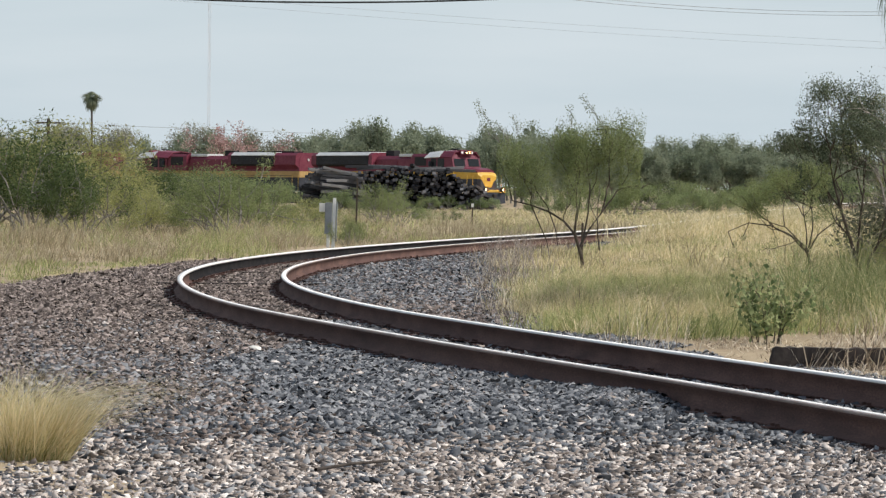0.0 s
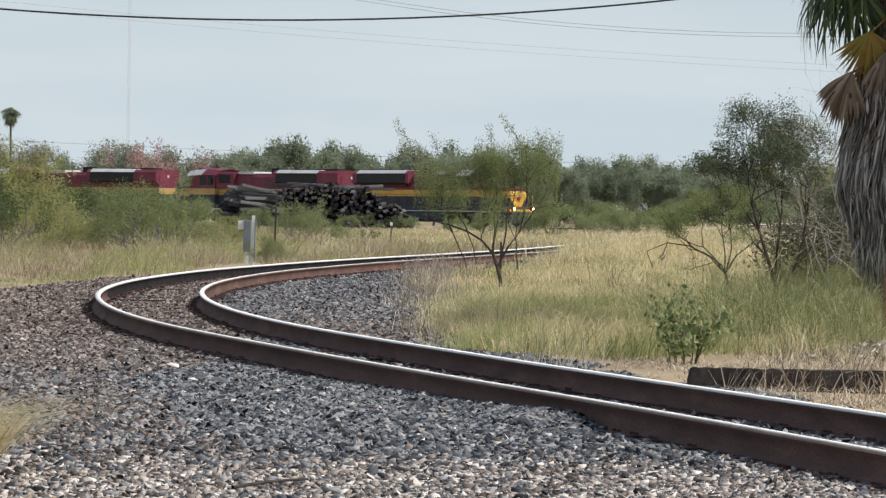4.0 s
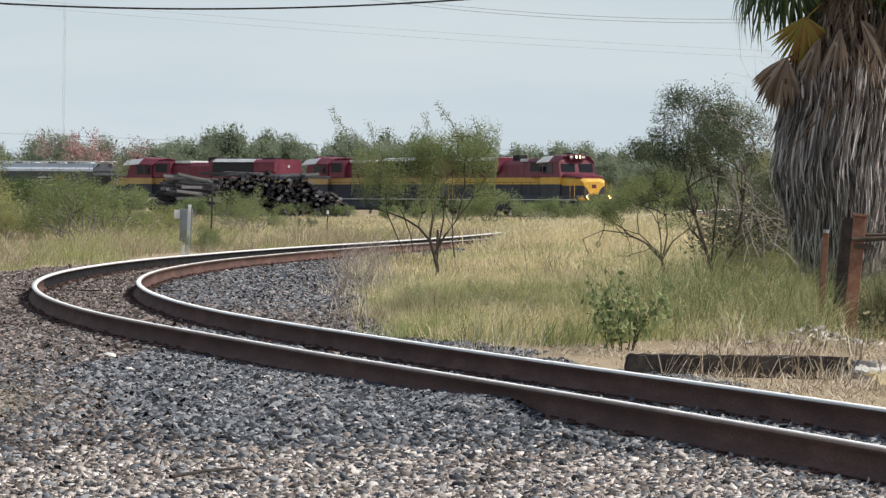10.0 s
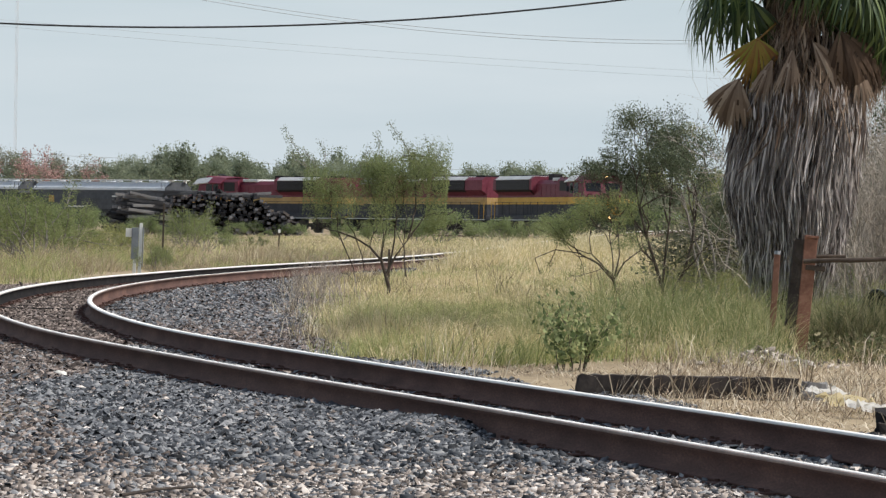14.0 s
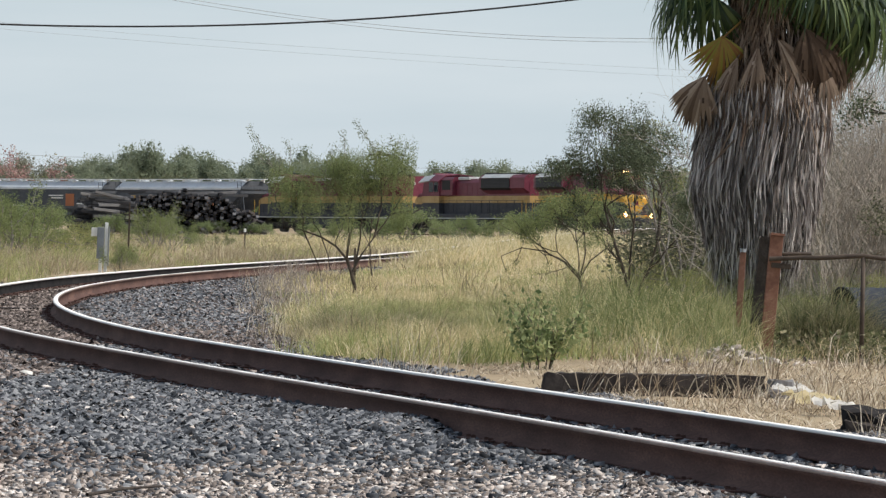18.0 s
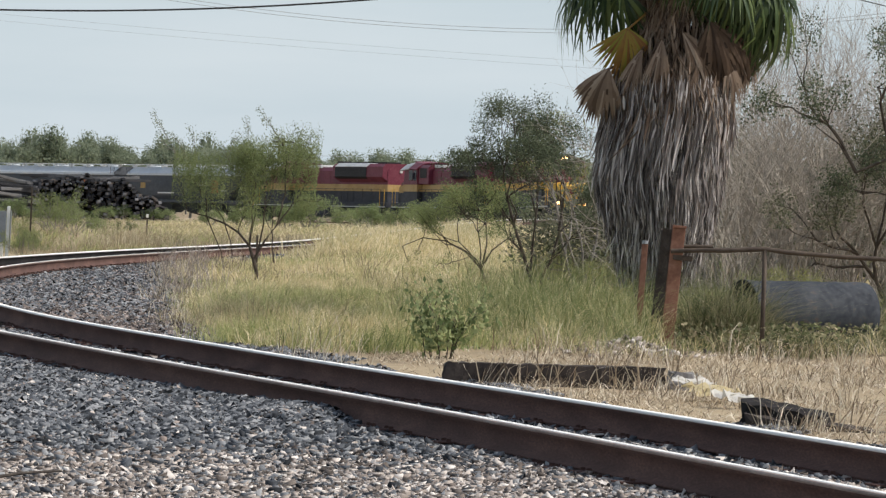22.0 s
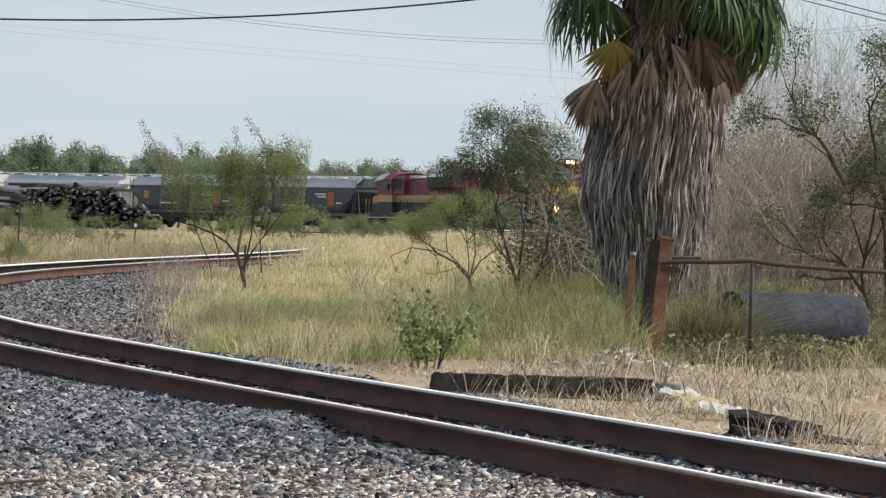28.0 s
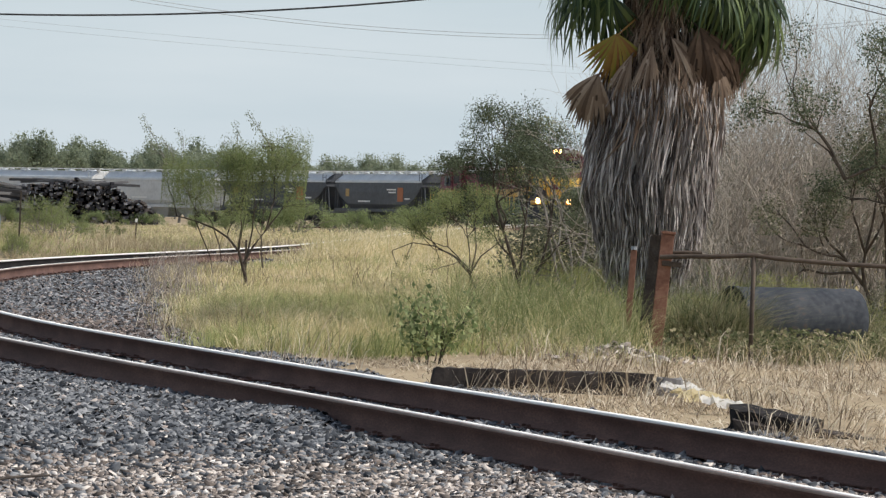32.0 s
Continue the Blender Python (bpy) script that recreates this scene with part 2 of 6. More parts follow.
M_DARK = surface("dark_green_black_paint", [(0.02, 0.022, 0.03), (0.036, 0.039, 0.05), (0.068, 0.07, 0.085)], 0.9, 0.6, fine=8)
M_BLACK = surface("black_grille", [(0.008, 0.008, 0.009), (0.02, 0.02, 0.022)], 3, 0.6)
M_ROOF = surface("pale_paint_with_roof_sheen", [(0.42, 0.43, 0.43), (0.55, 0.56, 0.56), (0.62, 0.63, 0.62)], 0.8, 0.5, fine=8)
M_GRIME = surface("running_gear_grime", [(0.02, 0.017, 0.015), (0.05, 0.042, 0.036), (0.085, 0.07, 0.06)], 2, 0.85)
M_STEEL = surface("wheel_steel", [(0.05, 0.045, 0.04), (0.12, 0.11, 0.10)], 3, 0.5, 0.6)
M_HOPPER = surface("slate_grey_hopper_paint", [(0.045, 0.05, 0.06), (0.07, 0.077, 0.09), (0.11, 0.116, 0.128)], 0.5, 0.55, fine=10)
M_PALE_HOPPER = surface("pale_grey_hopper_paint", [(0.44, 0.45, 0.46), (0.55, 0.56, 0.57), (0.62, 0.62, 0.62)], 0.5, 0.55, fine=10)
# roof grey raised to hold the sky's reflection on the slopes
M_HOPTOP = surface("hopper_grey_with_sky_sheen", [(0.47, 0.5, 0.54), (0.58, 0.61, 0.645), (0.68, 0.7, 0.725)], 0.6, 0.5, fine=10)
M_WALK = surface("galvanised_walkway", [(0.7, 0.71, 0.71), (0.84, 0.85, 0.85)], 2, 0.5)
M_SEED = surface("brown_seed_stalk", [(0.13, 0.105, 0.065), (0.22, 0.18, 0.115), (0.34, 0.29, 0.19)], 0.35, 0.85, island=0.4, translucent=0.3)
M_DEADSTALK = surface("grey_dead_stalk", [(0.15, 0.125, 0.105), (0.28, 0.24, 0.21), (0.46, 0.41, 0.37)], 3, 0.9, island=0.4)
M_ORANGE = surface("orange_emblem_paint", [(0.34, 0.12, 0.055), (0.42, 0.17, 0.085)], 1.5, 0.7)
M_LAMP = glow("lit_headlamp", (1.0, 0.48, 0.18), 14)
M_FROND_DEAD = surface("dark_dead_frond", [(0.022, 0.014, 0.01), (0.07, 0.044, 0.03), (0.17, 0.115, 0.08)], 2.5, 0.85, island=0.7, translucent=0.15)
M_LENS = surface("unlit_lamp_glass", [(0.5, 0.5, 0.48), (0.6, 0.6, 0.58)], 3, 0.2)
M_GLASS = surface("dark_window_glass", [(0.008, 0.01, 0.012), (0.014, 0.016, 0.018)], 2, 0.2, spec=0.25)


# ---- mesh helpers ----
def np_mesh(name, verts, faces):
    """A mesh from arrays: n x 3 places, m x k corners."""
    verts, faces = np.asarray(verts, dtype=np.float32), np.asarray(faces, dtype=np.int32)
    me = bpy.data.meshes.new(name)
    me.vertices.add(len(verts))
    me.vertices.foreach_set("co", verts.ravel())
    me.loops.add(faces.size)
    me.loops.foreach_set("vertex_index", faces.ravel())
    me.polygons.add(len(faces))
    me.polygons.foreach_set("loop_start", np.arange(len(faces), dtype=np.int32) * faces.shape[1])
    me.update(calc_edges=True)
    return me


def place(name, me, material, parent=None, label="", smooth=False):
    if isinstance(me, bmesh.types.BMesh):
        bm, me = me, bpy.data.meshes.new(name)
        bm.to_mesh(me)
        bm.free()
    if not me.materials:
        me.materials.append(material)
    if smooth:
        me.polygons.foreach_set("use_smooth", np.ones(len(me.polygons), dtype=bool))
    ob = new(name, me)
    ob.parent = parent
    if label:
        ob["label"] = label
    return ob


def part(name, me, material, parent, label="", smooth=False):
    return place(name, me, material, parent, label, smooth)


def add_box(bm, x0, x1, y0, y1, z0, z1, taper=0.0):
    """A box added to bm; taper draws its top in, per side."""
    c = [(x0, y0, z0), (x1, y0, z0), (x1, y1, z0), (x0, y1, z0),
         (x0 + taper, y0 + taper, z1), (x1 - taper, y0 + taper, z1), (x1 - taper, y1 - taper, z1), (x0 + taper, y1 - taper, z1)]
    v = [bm.verts.new(p) for p in c]
    for f in ((3, 2, 1, 0), (4, 5, 6, 7), (0, 1, 5, 4), (1, 2, 6, 5), (2, 3, 7, 6), (3, 0, 4, 7)):
        bm.faces.new([v[i] for i in f])
    return bm


def box(x0, x1, y0, y1, z0, z1, bevel=0.0, taper=0.0):
    bm = add_box(bmesh.new(), x0, x1, y0, y1, z0, z1, taper)
    if bevel:
        bmesh.ops.bevel(bm, geom=list(bm.edges), offset=bevel, segments=2, affect="EDGES", profile=0.6)
    return bm


def loft(sections, closed_ends=True):
    """A skin over sections, each a ring of the same number of points."""
    bm = bmesh.new()
    rings = [[bm.verts.new(p) for p in s] for s in sections]
    n = len(rings[0])
    for a, b in zip(rings, rings[1:]):
        for i in range(n):
            bm.faces.new((a[i], a[(i + 1) % n], b[(i + 1) % n], b[i]))
    if closed_ends:
        bm.faces.new(rings[0][::-1])
        bm.faces.new(rings[-1])
    bmesh.ops.recalc_face_normals(bm, faces=bm.faces)
    return bm


def rod(bm, a, b, r, sides=6):
    """A round bar from a to b, added to bm."""
    a, b = Vector(a), Vector(b)
    q = (b - a).to_track_quat("Z", "Y")
    rings = [[bm.verts.new(p + q @ Vector((r * math.cos(2 * math.pi * i / sides), r * math.sin(2 * math.pi * i / sides), 0)))
              for i in range(sides)] for p in (a, b)]
    for i in range(sides):
        bm.faces.new((rings[0][i], rings[0][(i + 1) % sides], rings[1][(i + 1) % sides], rings[1][i]))
    bm.faces.new(rings[0][::-1])
    bm.faces.new(rings[1])
    return bm


def disc(x, y, z, r, depth, axis="Y", sides=18, rim=0.0):
    """A wheel-like drum round an axis, with a smaller rim step when given."""
    bm = bmesh.new()
    steps = [(-depth / 2, r), (depth / 2, r)] if not rim else [(-depth / 2, r), (depth / 4, r), (depth / 4, r + rim), (depth / 2, r + rim)]
    rings = []
    for d, rr in steps:
        ring = []
        for i in range(sides):
            a = 2 * math.pi * i / sides
            p = {"Y": (rr * math.cos(a), d, rr * math.sin(a)), "Z": (rr * math.cos(a), rr * math.sin(a), d), "X": (d, rr * math.cos(a), rr * math.sin(a))}[axis]
            ring.append(bm.verts.new((x + p[0], y + p[1], z + p[2])))
        rings.append(ring)
    for a, b in zip(rings, rings[1:]):
        for i in range(sides):
            bm.faces.new((a[i], a[(i + 1) % sides], b[(i + 1) % sides], b[i]))
    bm.faces.new(rings[0][::-1])
    bm.faces.new(rings[-1])
    bmesh.ops.recalc_face_normals(bm, faces=bm.faces)
    return bm


def tubes(lines, sides=5, knit=False):
    """Tapered tubes along polylines [(points, r0, r1)], as one pair of arrays; knit grows each one out of an earlier one."""
    V, Fc, base = [], [], 0
    ang = np.linspace(0, 2 * np.pi, sides, endpoint=False)
    for pts, r0, r1 in lines:
        p = np.asarray(pts, dtype=float)
        n = len(p)
        d = np.gradient(p, axis=0)
        d /= np.linalg.norm(d, axis=1)[:, None] + 1e-9
        ref = np.where(np.abs(d[:, 2:3]) > 0.9, np.array([[1.0, 0, 0]]), np.array([[0, 0, 1.0]]))
        u = np.cross(d, ref)
        u /= np.linalg.norm(u, axis=1)[:, None] + 1e-9
        w = np.cross(d, u)
        r = np.linspace(r0, r1, n)[:, None, None]
        ring = p[:, None, :] + r * (np.cos(ang)[None, :, None] * u[:, None, :] + np.sin(ang)[None, :, None] * w[:, None, :])
        if knit and V:
            old = np.concatenate(V)
            at = int(np.argmin(((old - p[0])**2).sum(1))) // sides * sides
            Fc.append(np.array([[at, at + 1, base + 1, base]]))
        V.append(ring.reshape(-1, 3))
        i = np.arange(n - 1)[:, None] * sides + base
        j = np.arange(sides)[None, :]
        k = (j + 1) % sides
        Fc.append(np.stack([i + j, i + k, i + sides + k, i + sides + j], -1).reshape(-1, 4))
        base += n * sides
    return np.concatenate(V), np.concatenate(Fc)


def leaf_cloud(centres, size, rng, long=1.8, jitter=0.4, flat=0.0):
    """Small rhombic leaves, one at each centre, turned at random."""
    c = np.asarray(centres, dtype=float)
    n = len(c)
    a = rng.normal(size=(n, 3))
    a[:, 2] *= 1 - flat
    a /= np.linalg.norm(a, axis=1)[:, None]
    b = np.cross(a, rng.normal(size=(n, 3)))
    b /= np.linalg.norm(b, axis=1)[:, None] + 1e-9
    s = (size * (1 + jitter * rng.uniform(-1, 1, n)))[:, None] / 2
    V = np.stack([c - a * s * long, c + b * s, c + a * s * long, c - b * s], 1).reshape(-1, 3)
    return V, np.arange(4 * n).reshape(n, 4)


def blades(xy, z, h, w, rng, lean=0.35, wind=(0.15, 0.0)):
    """Grass blades: three triangles each, bent over."""
    n = len(xy)
    h = np.broadcast_to(h, n) * rng.uniform(0.55, 1.15, n)
    th = rng.uniform(0, 2 * np.pi, n)
    side = np.stack([np.cos(th), np.sin(th), np.zeros(n)], 1) * (w * rng.uniform(0.6, 1.3, n))[:, None] / 2
    ld = rng.normal(size=(n, 2)) * lean + np.asarray(wind)
    base = np.concatenate([xy, np.broadcast_to(z, n)[:, None]], 1)
    mid = base + np.concatenate([ld * h[:, None] * 0.28, (h * 0.55)[:, None]], 1)
    tip = base + np.concatenate([ld * h[:, None], (h * (1 - 0.25 * np.minimum(1, np.linalg.norm(ld, axis=1))))[:, None]], 1)
    V = np.stack([base - side, base + side, mid - side * 0.8, mid + side * 0.8, tip], 1).reshape(-1, 3)
    k = np.arange(n)[:, None] * 5
    Fc = np.concatenate([k + np.array([[0, 1, 3]]), k + np.array([[0, 3, 2]]), k + np.array([[2, 3, 4]])])
    return V, Fc


# ---- the railway's line ----
TRACK_Y = [20, 32, 44, 56, 68, 80, 92, 104, 116, 128, 140, 156, 176, 200, 230, 260, 284, 292, 300, 308, 316, 324, 332, 340,
           348, 356, 364, 372, 380, 386, 392, 398, 404, 410, 416, 421, 440, 480, 540]
TRACK_X = [5.22, 2.93, 0.45, -1.69, -2.88, -3.19, -2.69, -1.56, 0.33, 2.59, 4.86, 7.4, 10.3, 13.6, 17.7, 22.1, 25.84, 27.26, 28.21,
           28.69, 28.68, 28.18, 27.15, 25.6, 23.48, 20.78, 17.44, 13.42, 8.65, 4.55, -0.06, -5.22, -10.98, -17.44, -24.72, -31.53,
           -57.41, -111.9, -193.63]
RAIL_TOP = 0.20
HEAP_Y = [33.6, 34.0, 34.4, 35.0, 37.5, 44]


def spline(xs, ys, x):
    """A smooth curve through the knots (cubic, with averaged slopes)."""
    xs, ys, x = np.asarray(xs, float), np.asarray(ys, float), np.asarray(x, float)
    m = np.gradient(ys, xs)
    i = np.clip(np.searchsorted(xs, x) - 1, 0, len(xs) - 2)
    h = xs[i + 1] - xs[i]
    t = (x - xs[i]) / h
    return ((2 * t**3 - 3 * t**2 + 1) * ys[i] + (t**3 - 2 * t**2 + t) * h * m[i] + (3 * t**2 - 2 * t**3) * ys[i + 1] + (t**3 - t**2) * h * m[i + 1])


LINE_Y = np.arange(20, 540, 0.5)
LINE_X = spline(TRACK_Y, TRACK_X, LINE_Y)
LINE = np.stack([LINE_X, LINE_Y], 1)
ARC = np.concatenate([[0], np.cumsum(np.linalg.norm(np.diff(LINE, axis=0), axis=1))])


def track_x(y):
    return np.interp(y, LINE_Y, LINE_X)


def on_line(a):
    """The place on the line at arc length a from its near end."""
    return np.array([np.interp(a, ARC, LINE_X), np.interp(a, ARC, LINE_Y)])


def track_rise(y):
    """The track climbs over a low swell beyond the bend, then dips on the far curve."""
    return np.interp(y, [20, 105, 130, 150, 200, 250, 283, 296, 307, 322, 340, 360, 380, 400, 425, 450, 4000],
                     [0, 0, 0.07, 0.14, 0.42, 0.62, 0.62, 0.48, 0.31, 0.06, -0.1, -0.2, -0.28, -0.42, -0.48, 0, 0])


def ballast_right(y):
    edge = np.interp(y, [20, 38, 44, 54, 65, 77, 95, 111, 130, 160, 540], [7.6, 4.0, 2.95, 1.04, 0.95, 1.03, 1.1, 1.5, 4.6, 9.6, 999])
    return edge + 0.22 * np.sin(y * 0.9) + 0.12 * np.sin(y * 2.3 + 1)


def ballast_left(y):
    near = np.interp(y, [20, 66, 71, 80, 97, 110, 130], [-12, -12, -6.6, -6.3, -5.0, -2.8, 1.3])
    return np.where(y < 130, near, track_x(y) - 1.7)


def ground_z(x, y):
    """Gentle relief of the ground away from the track."""
    far = np.clip((np.abs(x - track_x(y)) - 2.2) / 5, 0, 1)
    swell = track_rise(y) * np.clip((x - track_x(y) + 6) / 4, 0, 1)
    return swell + far * (0.05 * np.sin(x * 0.9 + 1) * np.sin(y * 0.21) + 0.03 * np.sin(x * 2.3 + y * 0.7))


# ---- the ground ----
def build_ground():
    xs = np.unique(np.concatenate([np.arange(-20, 24, 0.8), np.linspace(-1500, -20, 24), np.linspace(24, 1500, 24)]))
    ys = np.unique(np.concatenate([np.arange(14, 140, 0.8), np.arange(140, 460, 6), np.linspace(460, 3600, 22), np.linspace(-400, 14, 12)]))
    gx, gy = np.meshgrid(xs, ys)
    gz = ground_z(gx, gy) - 0.05
    V = np.stack([gx, gy, gz], -1).reshape(-1, 3)
    nx, ny = len(xs), len(ys)
    i = (np.arange(ny - 1)[:, None] * nx + np.arange(nx - 1)[None, :]).reshape(-1)
    ob = place("ground", np_mesh("ground", V, np.stack([i, i + 1, i + nx + 1, i + nx], 1)), M_GROUND, smooth=True)
    tagged(ob, "flat dry tan ground covered with dead grass", "ground", kind="structure")


def build_ballast_bed():
    ys = np.concatenate([np.arange(20, 140, 1.0), np.arange(140, 540, 4.0)])
    V, n = [], 9
    for y in ys:
        c, l, r = track_x(y), float(ballast_left(np.float64(y))), float(min(ballast_right(y), track_x(y) + 4.5))
        r = max(r, c + 1.5)
        for k, x in enumerate([l, l + 0.35, c - 1.9, c - 1.2, c, c + 1.2, c + 1.7, max(c + 1.75, r - 0.35), max(c + 1.8, r)]):
            zz = (-0.06, -0.04, -0.04, -0.025, -0.025, -0.025, -0.04, -0.04, -0.06)[k]
            V.append((x, y, zz + float(track_rise(y))))
    i = (np.arange(len(ys) - 1)[:, None] * n + np.arange(n - 1)[None, :]).reshape(-1)
    ob = place("ballast_bed", np_mesh("ballast_bed", V, np.stack([i, i + 1, i + n + 1, i + n], 1)), M_BED, smooth=True)
    tagged(ob, "low bed of crushed-stone ballast under the curving track", "ballast", kind="structure")


def stones(name, xy, z, size, material, label, rng, wedge=False):
    """Broken stones, each a dented flattened solid with its own turn and shape."""
    if wedge == "lite":
        tv = np.array([(1, 0.15, -0.5), (0.1, 1, -0.5), (-1, 0.05, -0.5), (-0.1, -1, -0.5), (-0.1, 0.2, 0.95)], float)
        tf = np.array([(0, 1, 4), (1, 2, 4), (2, 3, 4), (3, 0, 4)])
    elif wedge:
        tv = np.array([(1, 0.1, -0.5), (-0.5, 0.9, -0.5), (-0.6, -0.8, -0.5), (0.95, -0.1, 0.75), (-0.35, 0.85, 0.9), (-0.7, -0.65, 0.7)], float)
        tf = np.array([(0, 1, 4), (0, 4, 3), (1, 2, 5), (1, 5, 4), (2, 0, 3), (2, 3, 5), (3, 4, 5)])
    else:
        tv = np.array([(1, 0.1, -0.5), (0.1, 1, -0.5), (-1, 0.1, -0.5), (-0.1, -1, -0.5), (0.6, -0.2, 0.8), (0.25, 0.6, 0.9), (-0.6, 0.2, 0.8), (-0.2, -0.6, 0.7)], float)
        tf = np.array([(0, 1, 5, 4), (1, 2, 6, 5), (2, 3, 7, 6), (3, 0, 4, 7), (4, 5, 6, 7)])
    n = len(xy)
    s = size * np.minimum(rng.lognormal(0, 0.3, n), 2.0)
    th, tilt = rng.uniform(0, 2 * np.pi, n), rng.normal(0, 0.38, n)
    loc = tv[None] * (1 + rng.uniform(-0.38, 0.25, (n, len(tv), 1)))
    loc = loc * np.stack([s * rng.uniform(0.65, 1.05, n), s * rng.uniform(0.4, 0.75, n), s * rng.uniform(0.17, 0.42, n)], 1)[:, None, :]
    ct, st = np.cos(tilt)[:, None], np.sin(tilt)[:, None]
    x, y, zz = loc[..., 0] * ct - loc[..., 2] * st, loc[..., 1], loc[..., 0] * st + loc[..., 2] * ct
    c, sn = np.cos(th)[:, None], np.sin(th)[:, None]
    V = np.stack([x * c - y * sn + xy[:, :1], x * sn + y * c + xy[:, 1:], zz + (z + s * rng.uniform(0.0, 0.5, n))[:, None]], -1)
    Fc = tf[None] + (np.arange(n) * len(tv))[:, None, None]
    ob = place(name, np_mesh(name, V.reshape(-1, 3), Fc.reshape(-1, tf.shape[1])), material)
    return tagged(ob, label, "gravel", kind="stuff")


def heap(x, y):
    """Fresh ballast thrown up against the outside of the near rail."""
    d = x - track_x(y) + 0.78
    ridge = np.interp(y, HEAP_Y, [0, 0.03, 0.08, 0.1, 0.05, 0])
    return ridge * np.where(d > 0, 0, np.exp(-(d / 0.6)**2))


def build_stones():
    rng = np.random.default_rng(5)

    def scatter(y0, y1, per_m2, x0, x1):
        n = int((y1 - y0) * (x1 - x0) * per_m2)
        p = np.stack([rng.uniform(x0, x1, n), rng.uniform(y0, y1, n)], 1)
        c = track_x(p[:, 1])
        keep = (p[:, 0] > ballast_left(p[:, 1]) - 0.3 * rng.random(n)) & (p[:, 0] < np.minimum(ballast_right(p[:, 1]) + 0.4 * rng.random(n), 99))
        off = np.abs(np.abs(p[:, 0] - c) - 0.7525)
        keep &= off > 0.085
        ang = np.degrees(np.arctan2(p[:, 0], p[:, 1]))
        return p[keep & (ang > -5.6) & (ang < 9.6)]

    near = [scatter(24, 30, 2150, -3.0, 5.2), scatter(30, 36, 1750, -3.6, 5.4), scatter(36, 44, 1250, -4.4, 3.9), scatter(44, 56, 760, -5.6, 2.6)]
    p = np.concatenate(near)
    # fresh blue-grey stone lies along the track, worn tan gravel nearer the road, rust dust on the far left
    d = p[:, 0] - track_x(p[:, 1])
    wave = 0.7 * np.sin(p[:, 0] * 1.1 + 0.4) + 0.5 * np.sin(p[:, 1] * 0.55)
    fresh = (d > -3.4 + 0.45 * wave) & (p[:, 0] > -1.3 + 0.6 * wave) & (p[:, 1] > 30.4 + 1.1 * wave + rng.normal(0, 0.9, len(p)))
    roll = rng.random(len(p))
    grey = np.where(fresh, roll < 0.9, roll < np.interp(p[:, 1], [28, 31, 44, 48], [0.15, 0.36, 0.3, 0.1]))
    rust = ~grey & (p[:, 1] > 30.5 + 1.2 * wave + rng.normal(0, 0.8, len(p))) & (roll < 0.94)
    tan = ~grey & ~rust
    for name, sel, mat_, lab in (("ballast_stones", grey, M_STONE_GREY, "fresh blue-grey crushed ballast stones beside the rails"),
                                 ("gravel", tan, M_STONE_TAN, "worn tan and white gravel spread over the ground"),
                                 ("dusty_ballast_stones", rust, M_STONE_RUST, "rust-dusted brown ballast stones beside the bend")):
        for close in (True, False):
            q = p[sel & ((p[:, 1] < 33) == close)]
            if not len(q):
                continue
            zz = np.where(np.abs(q[:, 0] - track_x(q[:, 1])) < 1.35, -0.02, -0.038) + heap(q[:, 0], q[:, 1])
            size = np.interp(q[:, 1], [24, 33, 45, 56], [0.025, 0.03, 0.028, 0.03]) * (1.12 if name == "ballast_stones" else 1.0)
            stones(name, q, zz, size, mat_, lab, rng, wedge=True if close else "lite")
    far = np.concatenate([scatter(56, 75, 470, -7, 2.2), scatter(75, 100, 270, -7, 3), scatter(100, 150, 110, -5, 9)])
    d = far[:, 0] - track_x(far[:, 1])
    grey = (d > 0.9) & (rng.random(len(far)) < 0.75 * np.clip((far[:, 1] - 52) / 20, 0.3, 1))
    for name, sel, mat_, lab in (("far_ballast_stones", grey, M_STONE_GREY, "grey ballast stones inside the bend"),
                                 ("far_dusty_stones", ~grey, M_STONE_RUST, "brownish dusty stones round the outside of the bend")):
        stones(name, far[sel], np.where(np.abs(d[sel]) < 1.35, -0.03, -0.033) + track_rise(far[sel][:, 1]), np.interp(far[sel][:, 1], [56, 120], [0.034, 0.045]), mat_, lab, rng, wedge="lite")
    # one white stone and a few lying singly against the rail
    for x, y, s, nm, mt, lab in ((-1.72, 45.4, 0.085, "white_stone", M_STONE_WHITE, "single white stone lying on the ballast"),
                                 (2.1, 36.0, 0.13, "loose_stone", M_STONE_RUST, "brown stone lying against the rail"),
                                 (1.93, 35.8, 0.1, "loose_stone", M_STONE_GREY, "grey stone lying against the rail")):
        ob = stones(nm, np.array([[x, y]]), np.array([0.0]), s, mt, lab, rng)
        ob["category"], ob["kind"] = "stone", "thing"


# ---- the track ----
RAIL_PROFILE = [(-0.036, 0.19), (-0.030, 0.197), (0.030, 0.197), (0.036, 0.19), (0.036, 0.162), (0.012, 0.148), (0.009, 0.05), (0.070, 0.026),
                (0.072, 0.008), (-0.072, 0.008), (-0.070, 0.026), (-0.009, 0.05), (-0.012, 0.148), (-0.036, 0.162)]


